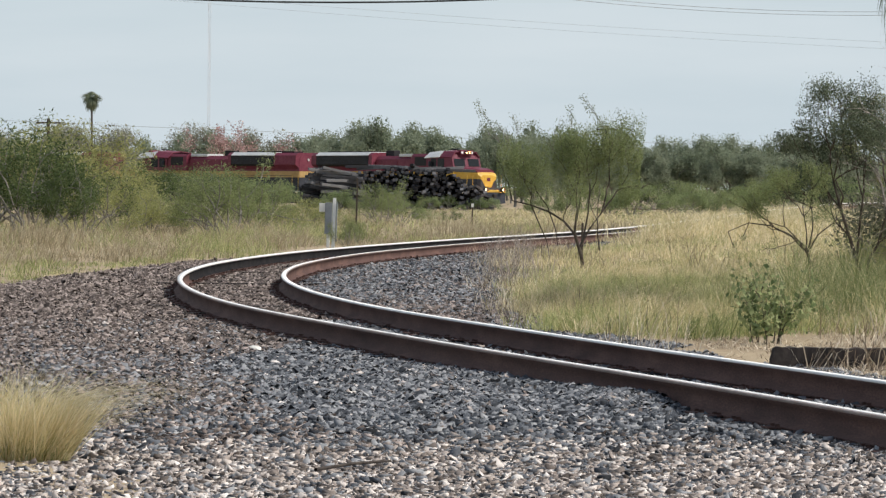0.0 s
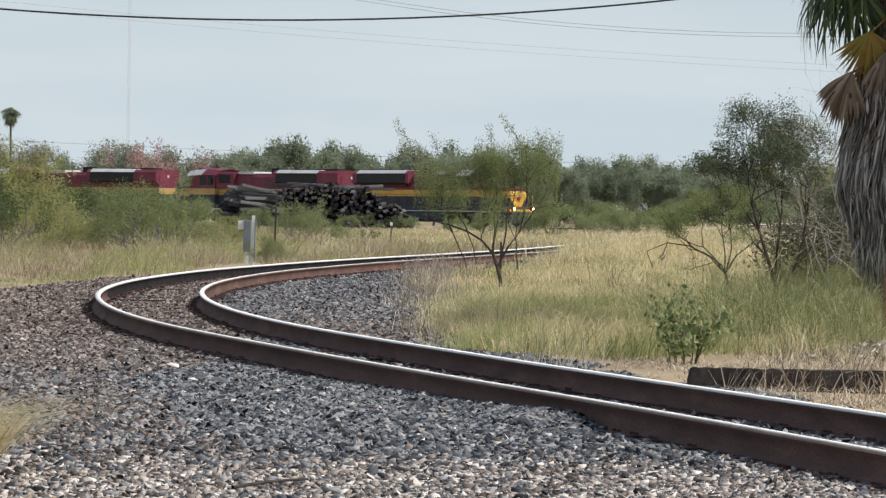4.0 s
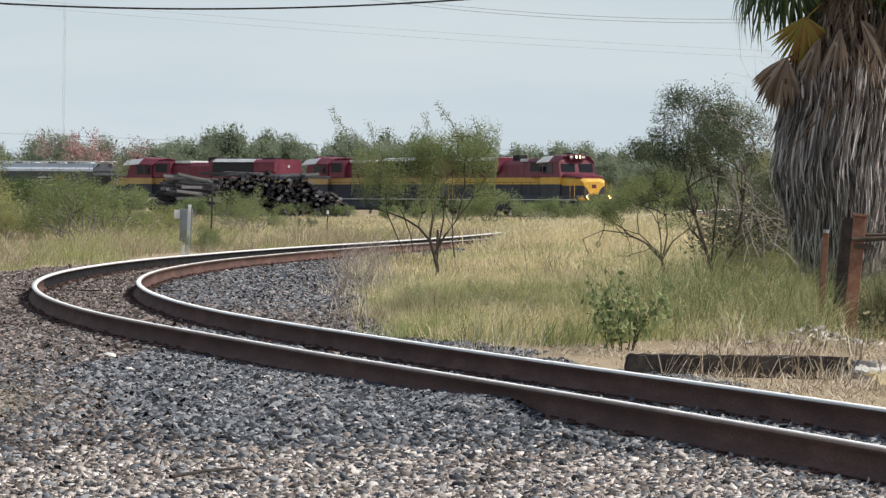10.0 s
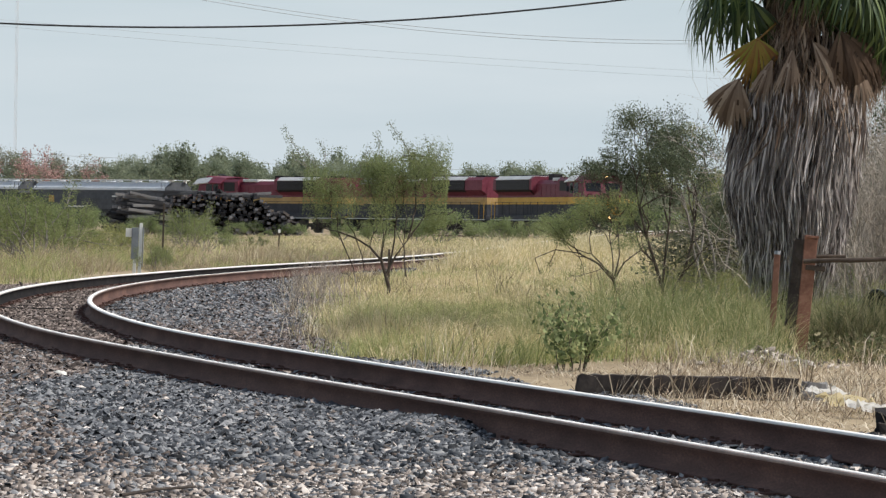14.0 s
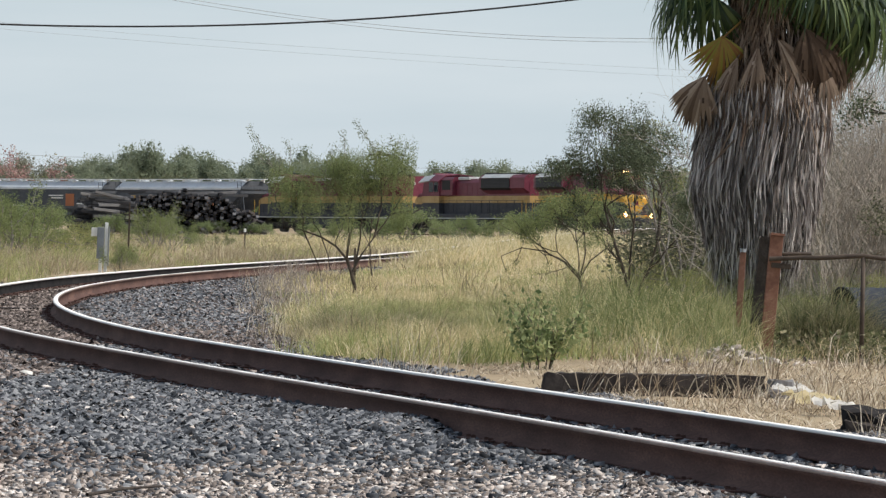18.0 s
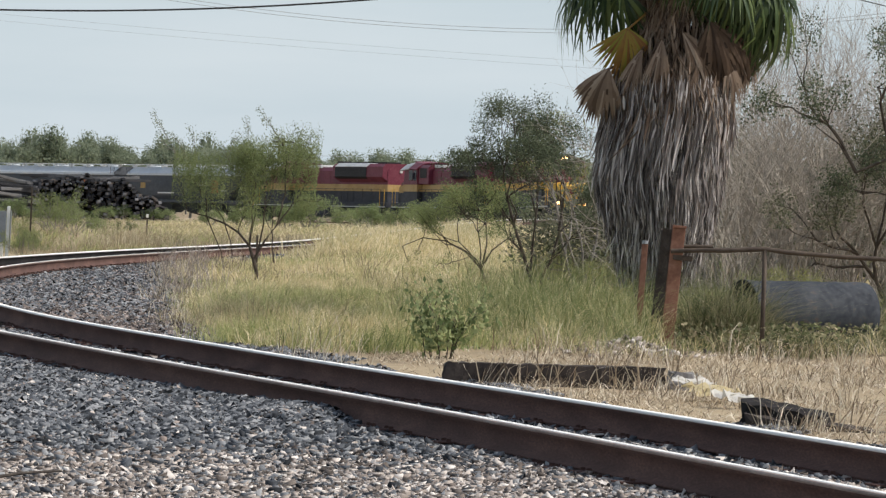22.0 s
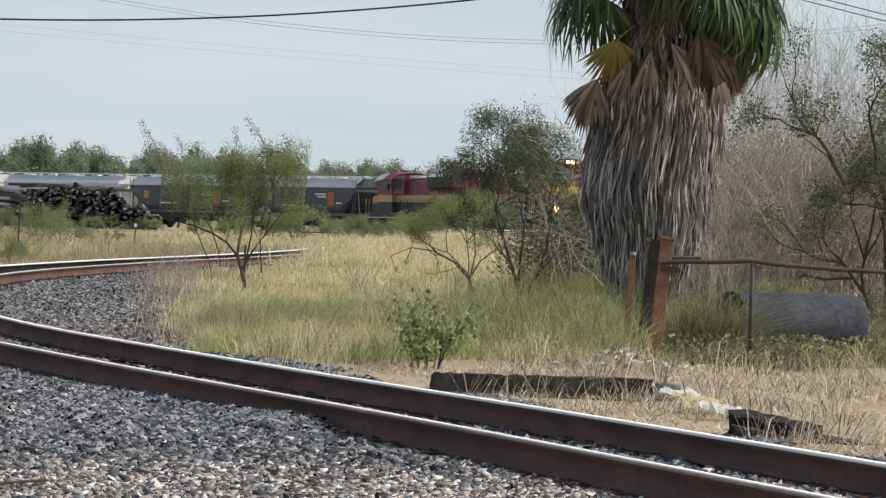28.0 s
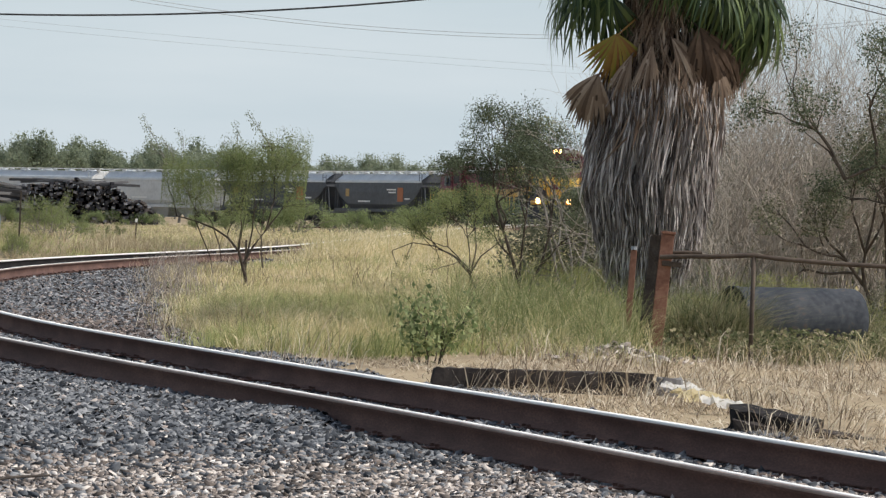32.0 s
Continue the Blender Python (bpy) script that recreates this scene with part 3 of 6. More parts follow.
def sweep(offset, profile, a0, a1, step):
    """A profile (across, up) drawn along the line at an offset to its right."""
    arcs = np.arange(a0, a1, step)
    p = np.stack([np.interp(arcs, ARC, LINE_X), np.interp(arcs, ARC, LINE_Y)], 1)
    t = np.gradient(p, axis=0)
    t /= np.linalg.norm(t, axis=1)[:, None]
    right = np.stack([t[:, 1], -t[:, 0]], 1)
    pr = np.asarray(profile)
    up = pr[None, :, 1:] + track_rise(p[:, 1])[:, None, None]
    V = np.concatenate([p[:, None, :] + right[:, None, :] * (offset + pr[None, :, :1]), up], -1)
    n = len(pr)
    i = np.arange(len(p) - 1)[:, None] * n
    j = np.arange(n)[None, :]
    return np_mesh("sweep", V.reshape(-1, 3), np.stack([i + j, i + (j + 1) % n, i + n + (j + 1) % n, i + n + j], -1).reshape(-1, 4))


def build_track():
    track = tagged(new("railway_track"), "single railway track curving away, rusty rails on buried wooden ties", "railway track", kind="structure")
    end = float(np.interp(470, LINE_Y, ARC))
    for off in (-0.7525, 0.7525):
        rail = part("rail", sweep(off, RAIL_PROFILE, 0.2, end, 0.5), M_RUST, track, "rust-brown steel rail")
        g = 1 if off < 0 else -1          # the side of the gauge, where the wheels polish the head
        face = 0.166 if off < 0 else 0.179
        top = [(-0.03 * g, 0.1985), (0.031 * g, 0.1985), (0.038 * g, 0.191), (0.038 * g, face), (0.034 * g, face), (0.034 * g, 0.187), (-0.03 * g, 0.194)]
        part("running_surface", sweep(off, top, 0.2, end, 0.5), M_POLISH, rail, "worn top and inner face of rail head, sheen in colour")
        lip = [(-0.031 * g, 0.1975), (-0.038 * g, 0.191), (-0.038 * g, 0.176), (-0.035 * g, 0.176), (-0.035 * g, 0.19), (-0.031 * g, 0.194)]
        part("worn_lip", sweep(off, lip, 0.2, end, 0.5), M_WORN, rail, "dull brownish outer lip of the rail head")
        if off < 0:
            web = [(0.0385, 0.164), (0.0145, 0.149), (0.0115, 0.053), (0.0715, 0.029), (0.0715, 0.024), (0.006, 0.046), (0.008, 0.15), (0.034, 0.167)]
            part("grease_coat", sweep(off, web, float(np.interp(76, LINE_Y, ARC)), float(np.interp(150, LINE_Y, ARC)), 0.5), M_GREASE, rail,
                 "black greased inner side of the outer rail")
    rng = np.random.default_rng(8)
    bm = box(-1.3, 1.3, -0.115, 0.115, -0.17, 0.0, 0.008)
    tie_mesh = bpy.data.meshes.new("tie")
    bm.to_mesh(tie_mesh)
    bm.free()
    bm = box(-0.18, 0.18, -0.1, 0.1, 0.0, 0.012, 0.004)
    for sx in (-0.1, 0.1):
        for sy in (-0.06, 0.06):
            add_box(bm, sx - 0.014, sx + 0.014, sy - 0.012, sy + 0.012, 0.012, 0.03)
    plate_mesh = bpy.data.meshes.new("tie_plate")
    bm.to_mesh(plate_mesh)
    bm.free()
    a, n = 1.0, 0
    while n < 230:
        c, q = on_line(a), on_line(a + 0.3)
        ang = math.degrees(math.atan2(q[1] - c[1], q[0] - c[0])) - 90
        tie = part("tie", tie_mesh, M_TIE, track)
        tie.matrix_basis = pose(c[0] + rng.normal(0, 0.03), c[1], -0.016 + rng.normal(0, 0.007) + float(track_rise(c[1])), 0, 0, ang + rng.normal(0, 1.2))
        for off in (-0.7525, 0.7525):
            plate = part("tie_plate", plate_mesh, M_RUST, tie)
            plate.location = (off, 0, 0.014)
        a += 0.52 if c[1] < 110 else 0.75
        n += 1


# ---- the train ----
def add_truck(parent, x, axles, wheel_r, half):
    bm = bmesh.new()
    for s in (-1, 1):
        add_box(bm, x - half, x + half, s * 1.02 - 0.09, s * 1.02 + 0.09, wheel_r * 0.9, wheel_r * 1.45, 0.03)
        add_box(bm, x - 0.5, x + 0.5, s * 1.02 - 0.11, s * 1.02 + 0.11, wheel_r * 0.5, wheel_r * 0.95, 0.02)
        for ax in axles:
            add_box(bm, x + ax - 0.17, x + ax + 0.17, s * 1.04 - 0.12, s * 1.04 + 0.12, wheel_r - 0.16, wheel_r + 0.2, 0.02)
    add_box(bm, x - 0.35, x + 0.35, -1.0, 1.0, wheel_r * 0.8, wheel_r * 1.5)
    truck = part("truck", bm, M_GRIME, parent, "grimy black running gear")
    for ax in axles:
        for s in (-1, 1):
            w = disc(0, 0, 0, wheel_r, 0.13, "Y", 18, 0.02)
            ob = part("wheel", w, M_STEEL, truck)
            ob.location = (x + ax, s * 0.76, wheel_r)
    return truck


def hood_section(x, half, z0, z1, cham):
    return [(x, -half, z0), (x, half, z0), (x, half, z1 - cham), (x, half - cham, z1), (x, -half + cham, z1), (x, -half, z1 - cham)]


def lamp_hood(parent, x, y, z, r, deep):
    """A short tube round a lamp, open to the front."""
    ring = lambda xx, rr: [(xx, y + rr * math.cos(math.pi * i / 8), z + rr * math.sin(math.pi * i / 8)) for i in range(16)]
    part("lamp_hood", loft([ring(x, r), ring(x, r + 0.02), ring(x + deep, r + 0.02), ring(x + deep, r), ring(x, r)], False), M_DARK, parent)


def add_locomotive(lit, label):
    """A six-axle diesel road locomotive; its front looks along +x."""
    loco = tagged(new("locomotive"), label, "locomotive", "locomotives of the train")
    frame_ = part("underframe", box(-10.5, 10.3, -1.5, 1.5, 1.12, 1.5, 0.04), M_DARK, loco)
    for s in (-1, 1):
        part("sill_stripe", box(-10.4, 10.2, s * 1.515 - 0.012, s * 1.515 + 0.012, 1.14, 1.2), M_ROOF, frame_, "pale line along the sill")
    part("fuel_tank", box(-3.2, 3.0, -1.42, 1.42, 0.32, 1.12, 0.22), M_DARK, loco)
    add_truck(loco, -7.0, (-2.0, 0.0, 2.0), 0.53, 2.7)
    add_truck(loco, 7.0, (-2.0, 0.0, 2.0), 0.53, 2.7)
    # long hood in three paint bands
    part("lower_hood", loft([hood_section(x, 1.08, 1.5, 2.3, 0.01) for x in (-10.0, 4.7)]), M_DARK, loco, "dark lower hood with doors")
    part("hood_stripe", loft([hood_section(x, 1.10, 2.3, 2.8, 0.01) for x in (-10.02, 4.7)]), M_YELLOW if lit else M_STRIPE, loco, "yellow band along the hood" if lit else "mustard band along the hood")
    hood = part("hood", loft([hood_section(x, 1.08, 2.8, 4.05, 0.28) for x in (-9.98, 4.7)]), M_RED, loco, "red long hood")
    for s in (-1, 1):
        for k in range(9):
            x = -4.9 + k * 0.98
            part("hood_door", box(x, x + 0.86, s * 1.09 - 0.012, s * 1.09 + 0.012, 1.62, 2.26, 0.006), M_DARK, loco)
        for k in range(5):
            x = -2.1 + k * 0.9
            part("access_door", box(x, x + 0.72, s * 1.085 - 0.012, s * 1.085 + 0.012, 2.86, 3.66, 0.006), M_RED, hood)
    # flared radiators at the rear, with dark grilles and a pale top
    sec = lambda x, e: [(x, -1.1, 2.95 + e), (x, 1.1, 2.95 + e), (x, 1.52, 3.35), (x, 1.5, 4.1), (x, 1.2, 4.32), (x, -1.2, 4.32), (x, -1.5, 4.1), (x, -1.52, 3.35)]
    g0, g1 = (-9.3, -2.7) if lit else (-7.5, -2.7)
    rad = part("radiator_housing", loft([sec(-9.95, 0.1), sec(-9.6, 0), sec(-2.9, 0), sec(-2.3, 0.3)]), M_RED, loco, "flared red radiator housing")
    # the roof's pale colour includes the sky reflected on it
    part("radiator_roof", box(g0 - 0.1, g1 - 0.1, -1.22, 1.22, 4.3, 4.36, 0.02), M_ROOF, rad, "pale radiator roof, sky reflection in its colour")
    # black runs over the whole flared side, painting the undershadow in with the grille
    for s in (-1, 1):
        bm = loft([[(x, s * 1.13, 3.0), (x, s * 1.55, 3.36), (x, s * 1.535, 4.06), (x, s * 1.40, 4.06), (x, s * 1.0, 3.1)] for x in (g0, g1)])
        grille = part("grille", bm, M_BLACK, rad, "black radiator grille, widened over the shade below the roof")
        for k in range(6):
            part("slat", box(g0 + 0.02, g1 - 0.02, s * 1.55 - 0.012, s * 1.55 + 0.012, 3.42 + k * 0.105, 3.44 + k * 0.105), M_DARK, grille)
    for s in (-1, 1):
        part("roof_shoulder", loft([[(x, s * 1.53, 4.07), (x, s * 1.21, 4.325), (x, s * 1.21, 4.36), (x, s * 1.56, 4.1)] for x in (g0 - 0.05, g1 - 0.05)]), M_ROOF, rad, "pale sloping roof edge")
    for k in range(3):
        part("roof_fan", disc(-6.6 + k * 1.4, 0, 4.4, 0.52, 0.1, "Z", 16), M_BLACK, rad)
    # roof details
    part("exhaust_pipe", box(-1.9, -0.9, -0.35, 0.35, 4.02, 4.5, 0.05), M_BLACK, loco, "sooty exhaust stack")
    part("dynamic_brake_housing", box(0.5, 2.4, -1.0, 1.0, 3.98, 4.2, 0.06), M_ROOF, loco, "pale roof hatch")
    part("intake_housing", loft([hood_section(x, 1.4, 2.85, 4.2, 0.2) for x in (2.5, 4.6)]), M_RED, loco, "tall red intake box behind the cab")
    for s in (-1, 1):
        part("intake_grille", box(2.9, 4.3, s * 1.405 - 0.015, s * 1.405 + 0.015, 3.25, 3.95, 0.01), M_BLACK, loco, "dark square intake screen")
    part("rear_light", disc(-10.02, 0.0, 3.75, 0.11, 0.06, "X", 12), M_LENS, loco)
    # the cab
    csec = lambda x, h, z1: [(x, -h, 1.5), (x, h, 1.5), (x, h, z1 - 0.35), (x, h - 0.35, z1), (x, -h + 0.35, z1), (x, -h, z1 - 0.35)]
    low = part("lower_cab", loft([[(x, -1.46, 1.5), (x, 1.46, 1.5), (x, 1.46, 2.32), (x, -1.46, 2.32)] for x in (4.7, 7.7)]), M_DARK, loco)
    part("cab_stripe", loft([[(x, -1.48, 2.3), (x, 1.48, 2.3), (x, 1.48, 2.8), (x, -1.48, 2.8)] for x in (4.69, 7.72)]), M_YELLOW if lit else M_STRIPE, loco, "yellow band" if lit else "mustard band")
    cab = part("cab", loft([[(4.7, -1.46, 2.8), (4.7, 1.46, 2.8), (4.7, 1.46, 3.95), (4.7, 1.1, 4.3), (4.7, -1.1, 4.3), (4.7, -1.46, 3.95)],
                            [(7.75, -1.46, 2.8), (7.75, 1.46, 2.8), (7.45, 1.46, 3.95), (7.3, 1.1, 4.3), (7.3, -1.1, 4.3), (7.45, -1.46, 3.95)]]), M_RED, loco, "red driving cab")
    roof_sec = lambda x, w, z: [(x, -w, z - 0.55), (x, -1.1, z - 0.1), (x, 0, z), (x, 1.1, z - 0.1), (x, w, z - 0.55), (x, w - 0.06, z - 0.6), (x, 1.06, z - 0.16), (x, 0, z - 0.06), (x, -1.06, z - 0.16), (x, 0.06 - w, z - 0.6)]
    part("cab_roof", loft([roof_sec(4.4, 1.72, 4.42), roof_sec(6.1, 1.66, 4.5)]), M_ROOF if lit else M_RED, loco, "pale cab roof with a wide overhang" if lit else "red rear of the cab roof")
    part("front_roof", loft([roof_sec(6.1, 1.56, 4.5), roof_sec(7.5 if lit else 8.1, 1.5 if lit else 1.64, 4.46 if lit else 4.36)]), M_RED if lit else M_ROOF, loco, "red front of the cab roof" if lit else "pale cab roof reaching over the windshield")
    for s in (-1, 1):
        wing = loft([[(x, s * h, 1.5), (x, s * 0.3, 1.5), (x, s * 0.55, 1.95), (x, s * h, 2.2)] for x, h in ((7.8, 1.34), (9.2, 1.24), (10.02, 1.04), (10.225, 0.82))])
        part("nose_wing", wing, M_DARK, loco, "dark lower corner of the nose")
    for s in (-1, 1):
        part("side_window", box(4.95, 5.6, s * 1.465 - 0.015, s * 1.465 + 0.015, 3.08, 3.82, 0.01), M_GLASS, cab, "dark side window")
        part("side_window", box(5.75, 6.55, s * 1.465 - 0.015, s * 1.465 + 0.015, 3.08, 3.82, 0.01), M_GLASS, cab, "dark side window")
        bm = loft([[(7.72 - 0.26 * (z - 2.8) / 1.15 + d, s * 0.18, z), (7.72 - 0.26 * (z - 2.8) / 1.15 + d, s * 1.3, z)] + [(7.72 - 0.26 * (z - 2.8) / 1.15 - 0.05, s * 1.3, z), (7.72 - 0.26 * (z - 2.8) / 1.15 - 0.05, s * 0.18, z)] for z, d in ((3.2, 0.03), (3.8, 0.03))])
        part("windshield", bm, M_GLASS, cab, "dark windshield")
        bm = bmesh.new()
        rod(bm, (5.0, s * 1.62, 3.1), (5.0, s * 1.62, 3.7), 0.02)
        add_box(bm, 4.95, 5.05, s * 1.55, s * 1.75, 3.2, 3.6)
        part("mirror", bm, M_DARK, cab)
    box_ = part("headlight_box", box(7.2, 7.62, -0.66, 0.66, 4.08, 4.5, 0.05), M_RED, cab, "number board and headlight box")
    for s in (-1, 1):
        lamp_hood(box_, 7.62, s * 0.15, 4.3, 0.12, 0.24)
        part("headlight", disc(7.64, s * 0.15, 4.3, 0.12, 0.04, "X", 14), M_LAMP if lit else M_LENS, box_, "lit headlight" if lit else "unlit headlight")
        part("number_board", box(7.62, 7.64, s * 0.5 - 0.11, s * 0.5 + 0.11, 4.2, 4.38), M_WHITE, box_, "pale number board")
    # the nose: dark sill, yellow wrap, red top
    nose_sec = lambda x, h, z0, z1: [(x, -h, z0), (x, h, z0), (x, h, z1 - 0.12), (x, h - 0.3, z1), (x, -h + 0.3, z1), (x, -h, z1 - 0.12)]
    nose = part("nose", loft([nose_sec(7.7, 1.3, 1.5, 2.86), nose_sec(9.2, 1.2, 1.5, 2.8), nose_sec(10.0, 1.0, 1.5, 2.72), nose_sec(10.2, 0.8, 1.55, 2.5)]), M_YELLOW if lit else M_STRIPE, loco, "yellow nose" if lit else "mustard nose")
    part("nose_top", loft([nose_sec(7.7, 1.22, 2.8, 3.14), nose_sec(9.1, 1.12, 2.78, 3.06), nose_sec(9.85, 0.9, 2.7, 2.94)]), M_RED, nose, "red top of the nose")
    part("nose_door", box(10.16, 10.22, -0.4, 0.28, 1.6, 2.4, 0.02), M_YELLOW, nose)
    part("emblem", box(10.19, 10.235, -0.16, 0.2, 2.02, 2.3, 0.02), M_RED, nose, "small dark red emblem")
    # pilot, ditch lights, steps, coupler
    plow = loft([[(x, -h, z0), (x, h, z0), (x, h, 1.15), (x, -h, 1.15)] for x, h, z0 in ((10.2, 1.5, 0.35), (10.6, 1.45, 0.3), (10.8, 0.5, 0.22))])
    pilot = part("pilot", plow, M_DARK, loco, "dark pilot with snow plough")
    part("anticlimber", box(10.15, 10.75, -1.35, 1.35, 1.12, 1.34, 0.04), M_YELLOW, loco)
    for s in (-1, 1):
        lamp_hood(pilot, 10.78, s * 0.9, 1.36, 0.17, 0.3)
        part("ditch_light", disc(10.8, s * 0.9, 1.36, 0.17, 0.04, "X", 14), M_LAMP if lit else M_LENS, pilot, "lit ditch light" if lit else "unlit ditch light")
        for e, x in ((1, 9.7), (-1, -9.9)):
            bm = bmesh.new()
            for k in range(4):
                add_box(bm, x - 0.3, x + 0.3, s * 1.3 - 0.2, s * 1.3 + 0.2, 0.4 + k * 0.27, 0.44 + k * 0.27)
            for xx in (x - 0.32, x + 0.3):
                add_box(bm, xx, xx + 0.03, s * 1.3 - 0.2, s * 1.3 + 0.2, 0.38, 1.5)
            part("boarding_ladder", bm, M_DARK, loco)
            bm = bmesh.new()
            rod(bm, (x - 0.34, s * 1.5, 1.2), (x - 0.34, s * 1.5, 2.5), 0.022)
            rod(bm, (x + 0.34, s * 1.5, 1.2), (x + 0.34, s * 1.5, 2.5), 0.022)
            part("grab_rail", bm, M_YELLOW, loco, "yellow grab rails")
        rail_ = bmesh.new()
        rod(rail_, (-9.6, s * 1.44, 2.45), (4.4, s * 1.44, 2.45), 0.018)
        hr = part("handrail", rail_, M_DARK, loco)
        for k in range(11):
            bm = bmesh.new()
            rod(bm, (-9.6 + k * 1.4, s * 1.44, 1.5), (-9.6 + k * 1.4, s * 1.44, 2.45), 0.02)
            part("stanchion", bm, M_DARK, hr)
    for x in (10.6, -10.6):
        part("coupler", box(x - 0.5, x + 0.5, -0.14, 0.14, 0.72, 1.0, 0.04), M_GRIME, loco)
    bm = bmesh.new()
    for k in range(3):
        rod(bm, (6.0, -0.2 + k * 0.2, 4.55), (6.6, -0.2 + k * 0.2, 4.6), 0.04)
    rod(bm, (6.2, 0, 4.35), (6.2, 0, 4.56), 0.03)
    part("air_horn", bm, M_DARK, loco)
    bm = bmesh.new()
    add_box(bm, -8.9, -7.4, -0.6, 0.6, 4.25, 4.45)
    part("roof_box", bm, M_BLACK, loco)
    return loco


def add_hopper(label, length, paint, top, dark):
    """A covered hopper car with rounded sides, sloped roof and walkway; drawn 16.2 m long, then drawn out to its length."""
    car = tagged(new("hopper_car"), label, "freight car", "hopper cars of the train")
    def sec(x, zb, wb, k=1.0):
        return [(x, -wb, zb), (x, wb, zb), (x, 1.5 * k, max(zb, 1.75)), (x, 1.52 * k, max(zb, 2.6)), (x, 1.46 * k, 3.35), (x, -1.46 * k, 3.35), (x, -1.52 * k, max(zb, 2.6)), (x, -1.5 * k, max(zb, 1.75))]
    body = part("body", loft([sec(-7.2, 3.0, 1.3), sec(-6.4, 2.3, 1.35), sec(-5.0, 1.3, 1.2), sec(5.0, 1.3, 1.2), sec(6.4, 2.3, 1.35), sec(7.2, 3.0, 1.3)]), paint, car, "slate grey hopper body" if dark else "pale grey hopper body")
    roof = part("roof", loft([[(x, -1.47, 3.34), (x, 1.47, 3.34), (x, 1.44, 3.5), (x, 0.75, 3.98), (x, -0.75, 3.98), (x, -1.44, 3.5)] for x in (-7.25, 7.25)]), top, car, "sloped roof, sky reflection in its light grey")
    for s in (-1, 1):
        part("side_sill", box(-7.3, 7.3, s * 1.5 - 0.05, s * 1.5 + 0.05, 1.2, 1.42, 0.01), paint, car)
        part("top_chord", box(-7.25, 7.25, s * 1.5 - 0.03, s * 1.5 + 0.03, 3.3, 3.42, 0.01), top, car)
        walk_ = part("running_board", box(-7.6, 7.6, s * 0.78 - 0.22, s * 0.78 + 0.22, 4.12, 4.17), M_WALK, car, "bright galvanised roof walkway")
        for k in range(9):
            part("bracket", box(-7.2 + k * 1.8, -7.14 + k * 1.8, s * 0.78 - 0.2, s * 0.78 + 0.2, 3.9, 4.12), M_WALK, walk_)
        if dark:
            part("mark", box(-5.4, -4.8, s * 1.53 - 0.012, s * 1.53 + 0.012, 2.3, 2.85, 0.01), M_STRIPE, body, "small yellowish panel")
        part("emblem", box(3.4, 4.3, s * 1.53 - 0.012, s * 1.53 + 0.012, 1.95, 2.95, 0.01), M_ORANGE if dark else M_HOPTOP, body, "orange emblem panel" if dark else "grey emblem panel")
        for z, x0, x1 in ((2.75, 1.6, 3.1), (2.55, 1.9, 3.1), (1.9, -3.2, -1.2), (2.1, 4.6, 5.4)):
            part("lettering_bar", box(x0, x1, s * 1.535 - 0.01, s * 1.535 + 0.01, z, z + 0.1), M_WHITE, body, "pale unreadable lettering")
        for e in (-1, 1):
            bm = bmesh.new()
            for q in (0.0, 0.42):
                rod(bm, (e * (7.28 - q), s * 1.5, 1.2), (e * (7.28 - q), s * 1.5, 3.9), 0.02)
            for k in range(8):
                rod(bm, (e * 7.28, s * 1.5, 1.35 + k * 0.33), (e * 6.86, s * 1.5, 1.35 + k * 0.33), 0.015)
            part("ladder", bm, paint, car)
    for e in (-1, 1):
        part("end_sheet", loft([[(e * x, -1.475, 3.33), (e * x, 1.475, 3.33), (e * x, 1.445, 3.5), (e * x, 0.755, 3.985), (e * x, -0.755, 3.985), (e * x, -1.445, 3.5)] for x in (7.2, 7.28)]), paint, roof)
    for k in range(5):
        part("hatch", disc(-5.6 + k * 2.8, 0, 4.02, 0.42, 0.1, "Z", 14), top, roof)
    for e in (-1, 1):
        part("end_platform", box(min(e * 5.2, e * 7.6), max(e * 5.2, e * 7.6), -1.35, 1.35, 1.05, 1.2, 0.02), paint, car)
        for s in (-1, 1):
            part("end_post", rod(bmesh.new(), (e * 7.4, s * 1.2, 1.2), (e * 7.1, s * 1.2, 3.1), 0.06), paint, car)
            part("end_brace", rod(bmesh.new(), (e * 6.0, s * 1.2, 1.2), (e * 7.1, s * 1.2, 3.0), 0.05), paint, car)
        part("coupler", box(min(e * 7.4, e * 8.1), max(e * 7.4, e * 8.1), -0.13, 0.13, 0.72, 0.98, 0.03), M_GRIME, car)
    for k in range(3):
        x = -3.2 + k * 3.2
        part("chute", loft([[(x - 1.4, -1.2, 1.3), (x + 1.4, -1.2, 1.3), (x + 1.4, 1.2, 1.3), (x - 1.4, 1.2, 1.3)],
                            [(x - 0.4, -0.5, 0.45), (x + 0.4, -0.5, 0.45), (x + 0.4, 0.5, 0.45), (x - 0.4, 0.5, 0.45)]]), paint, car, "tapering discharge chute")
    for ob in list(car.children_recursive):
        ob.data.transform(Matrix.Diagonal((length / 16.2, 1, 1, 1)))
    for e in (-1, 1):
        add_truck(car, e * 5.9 * length / 16.2, (-0.9, 0.9), 0.46, 1.25)
    return car


LOCO, DARK_CAR, PALE_CAR = 22.0, 17.4, 15.7
NOSE_ARC = float(np.interp(281.9, LINE_Y, ARC)) + 110.68     # arc length of the train's front at the start


def nose_run(t):
    """How far the train's front has come since the start; it slows a little."""
    return 3.7959 * t - 0.0064484 * t**2 - 0.00012767 * t**3


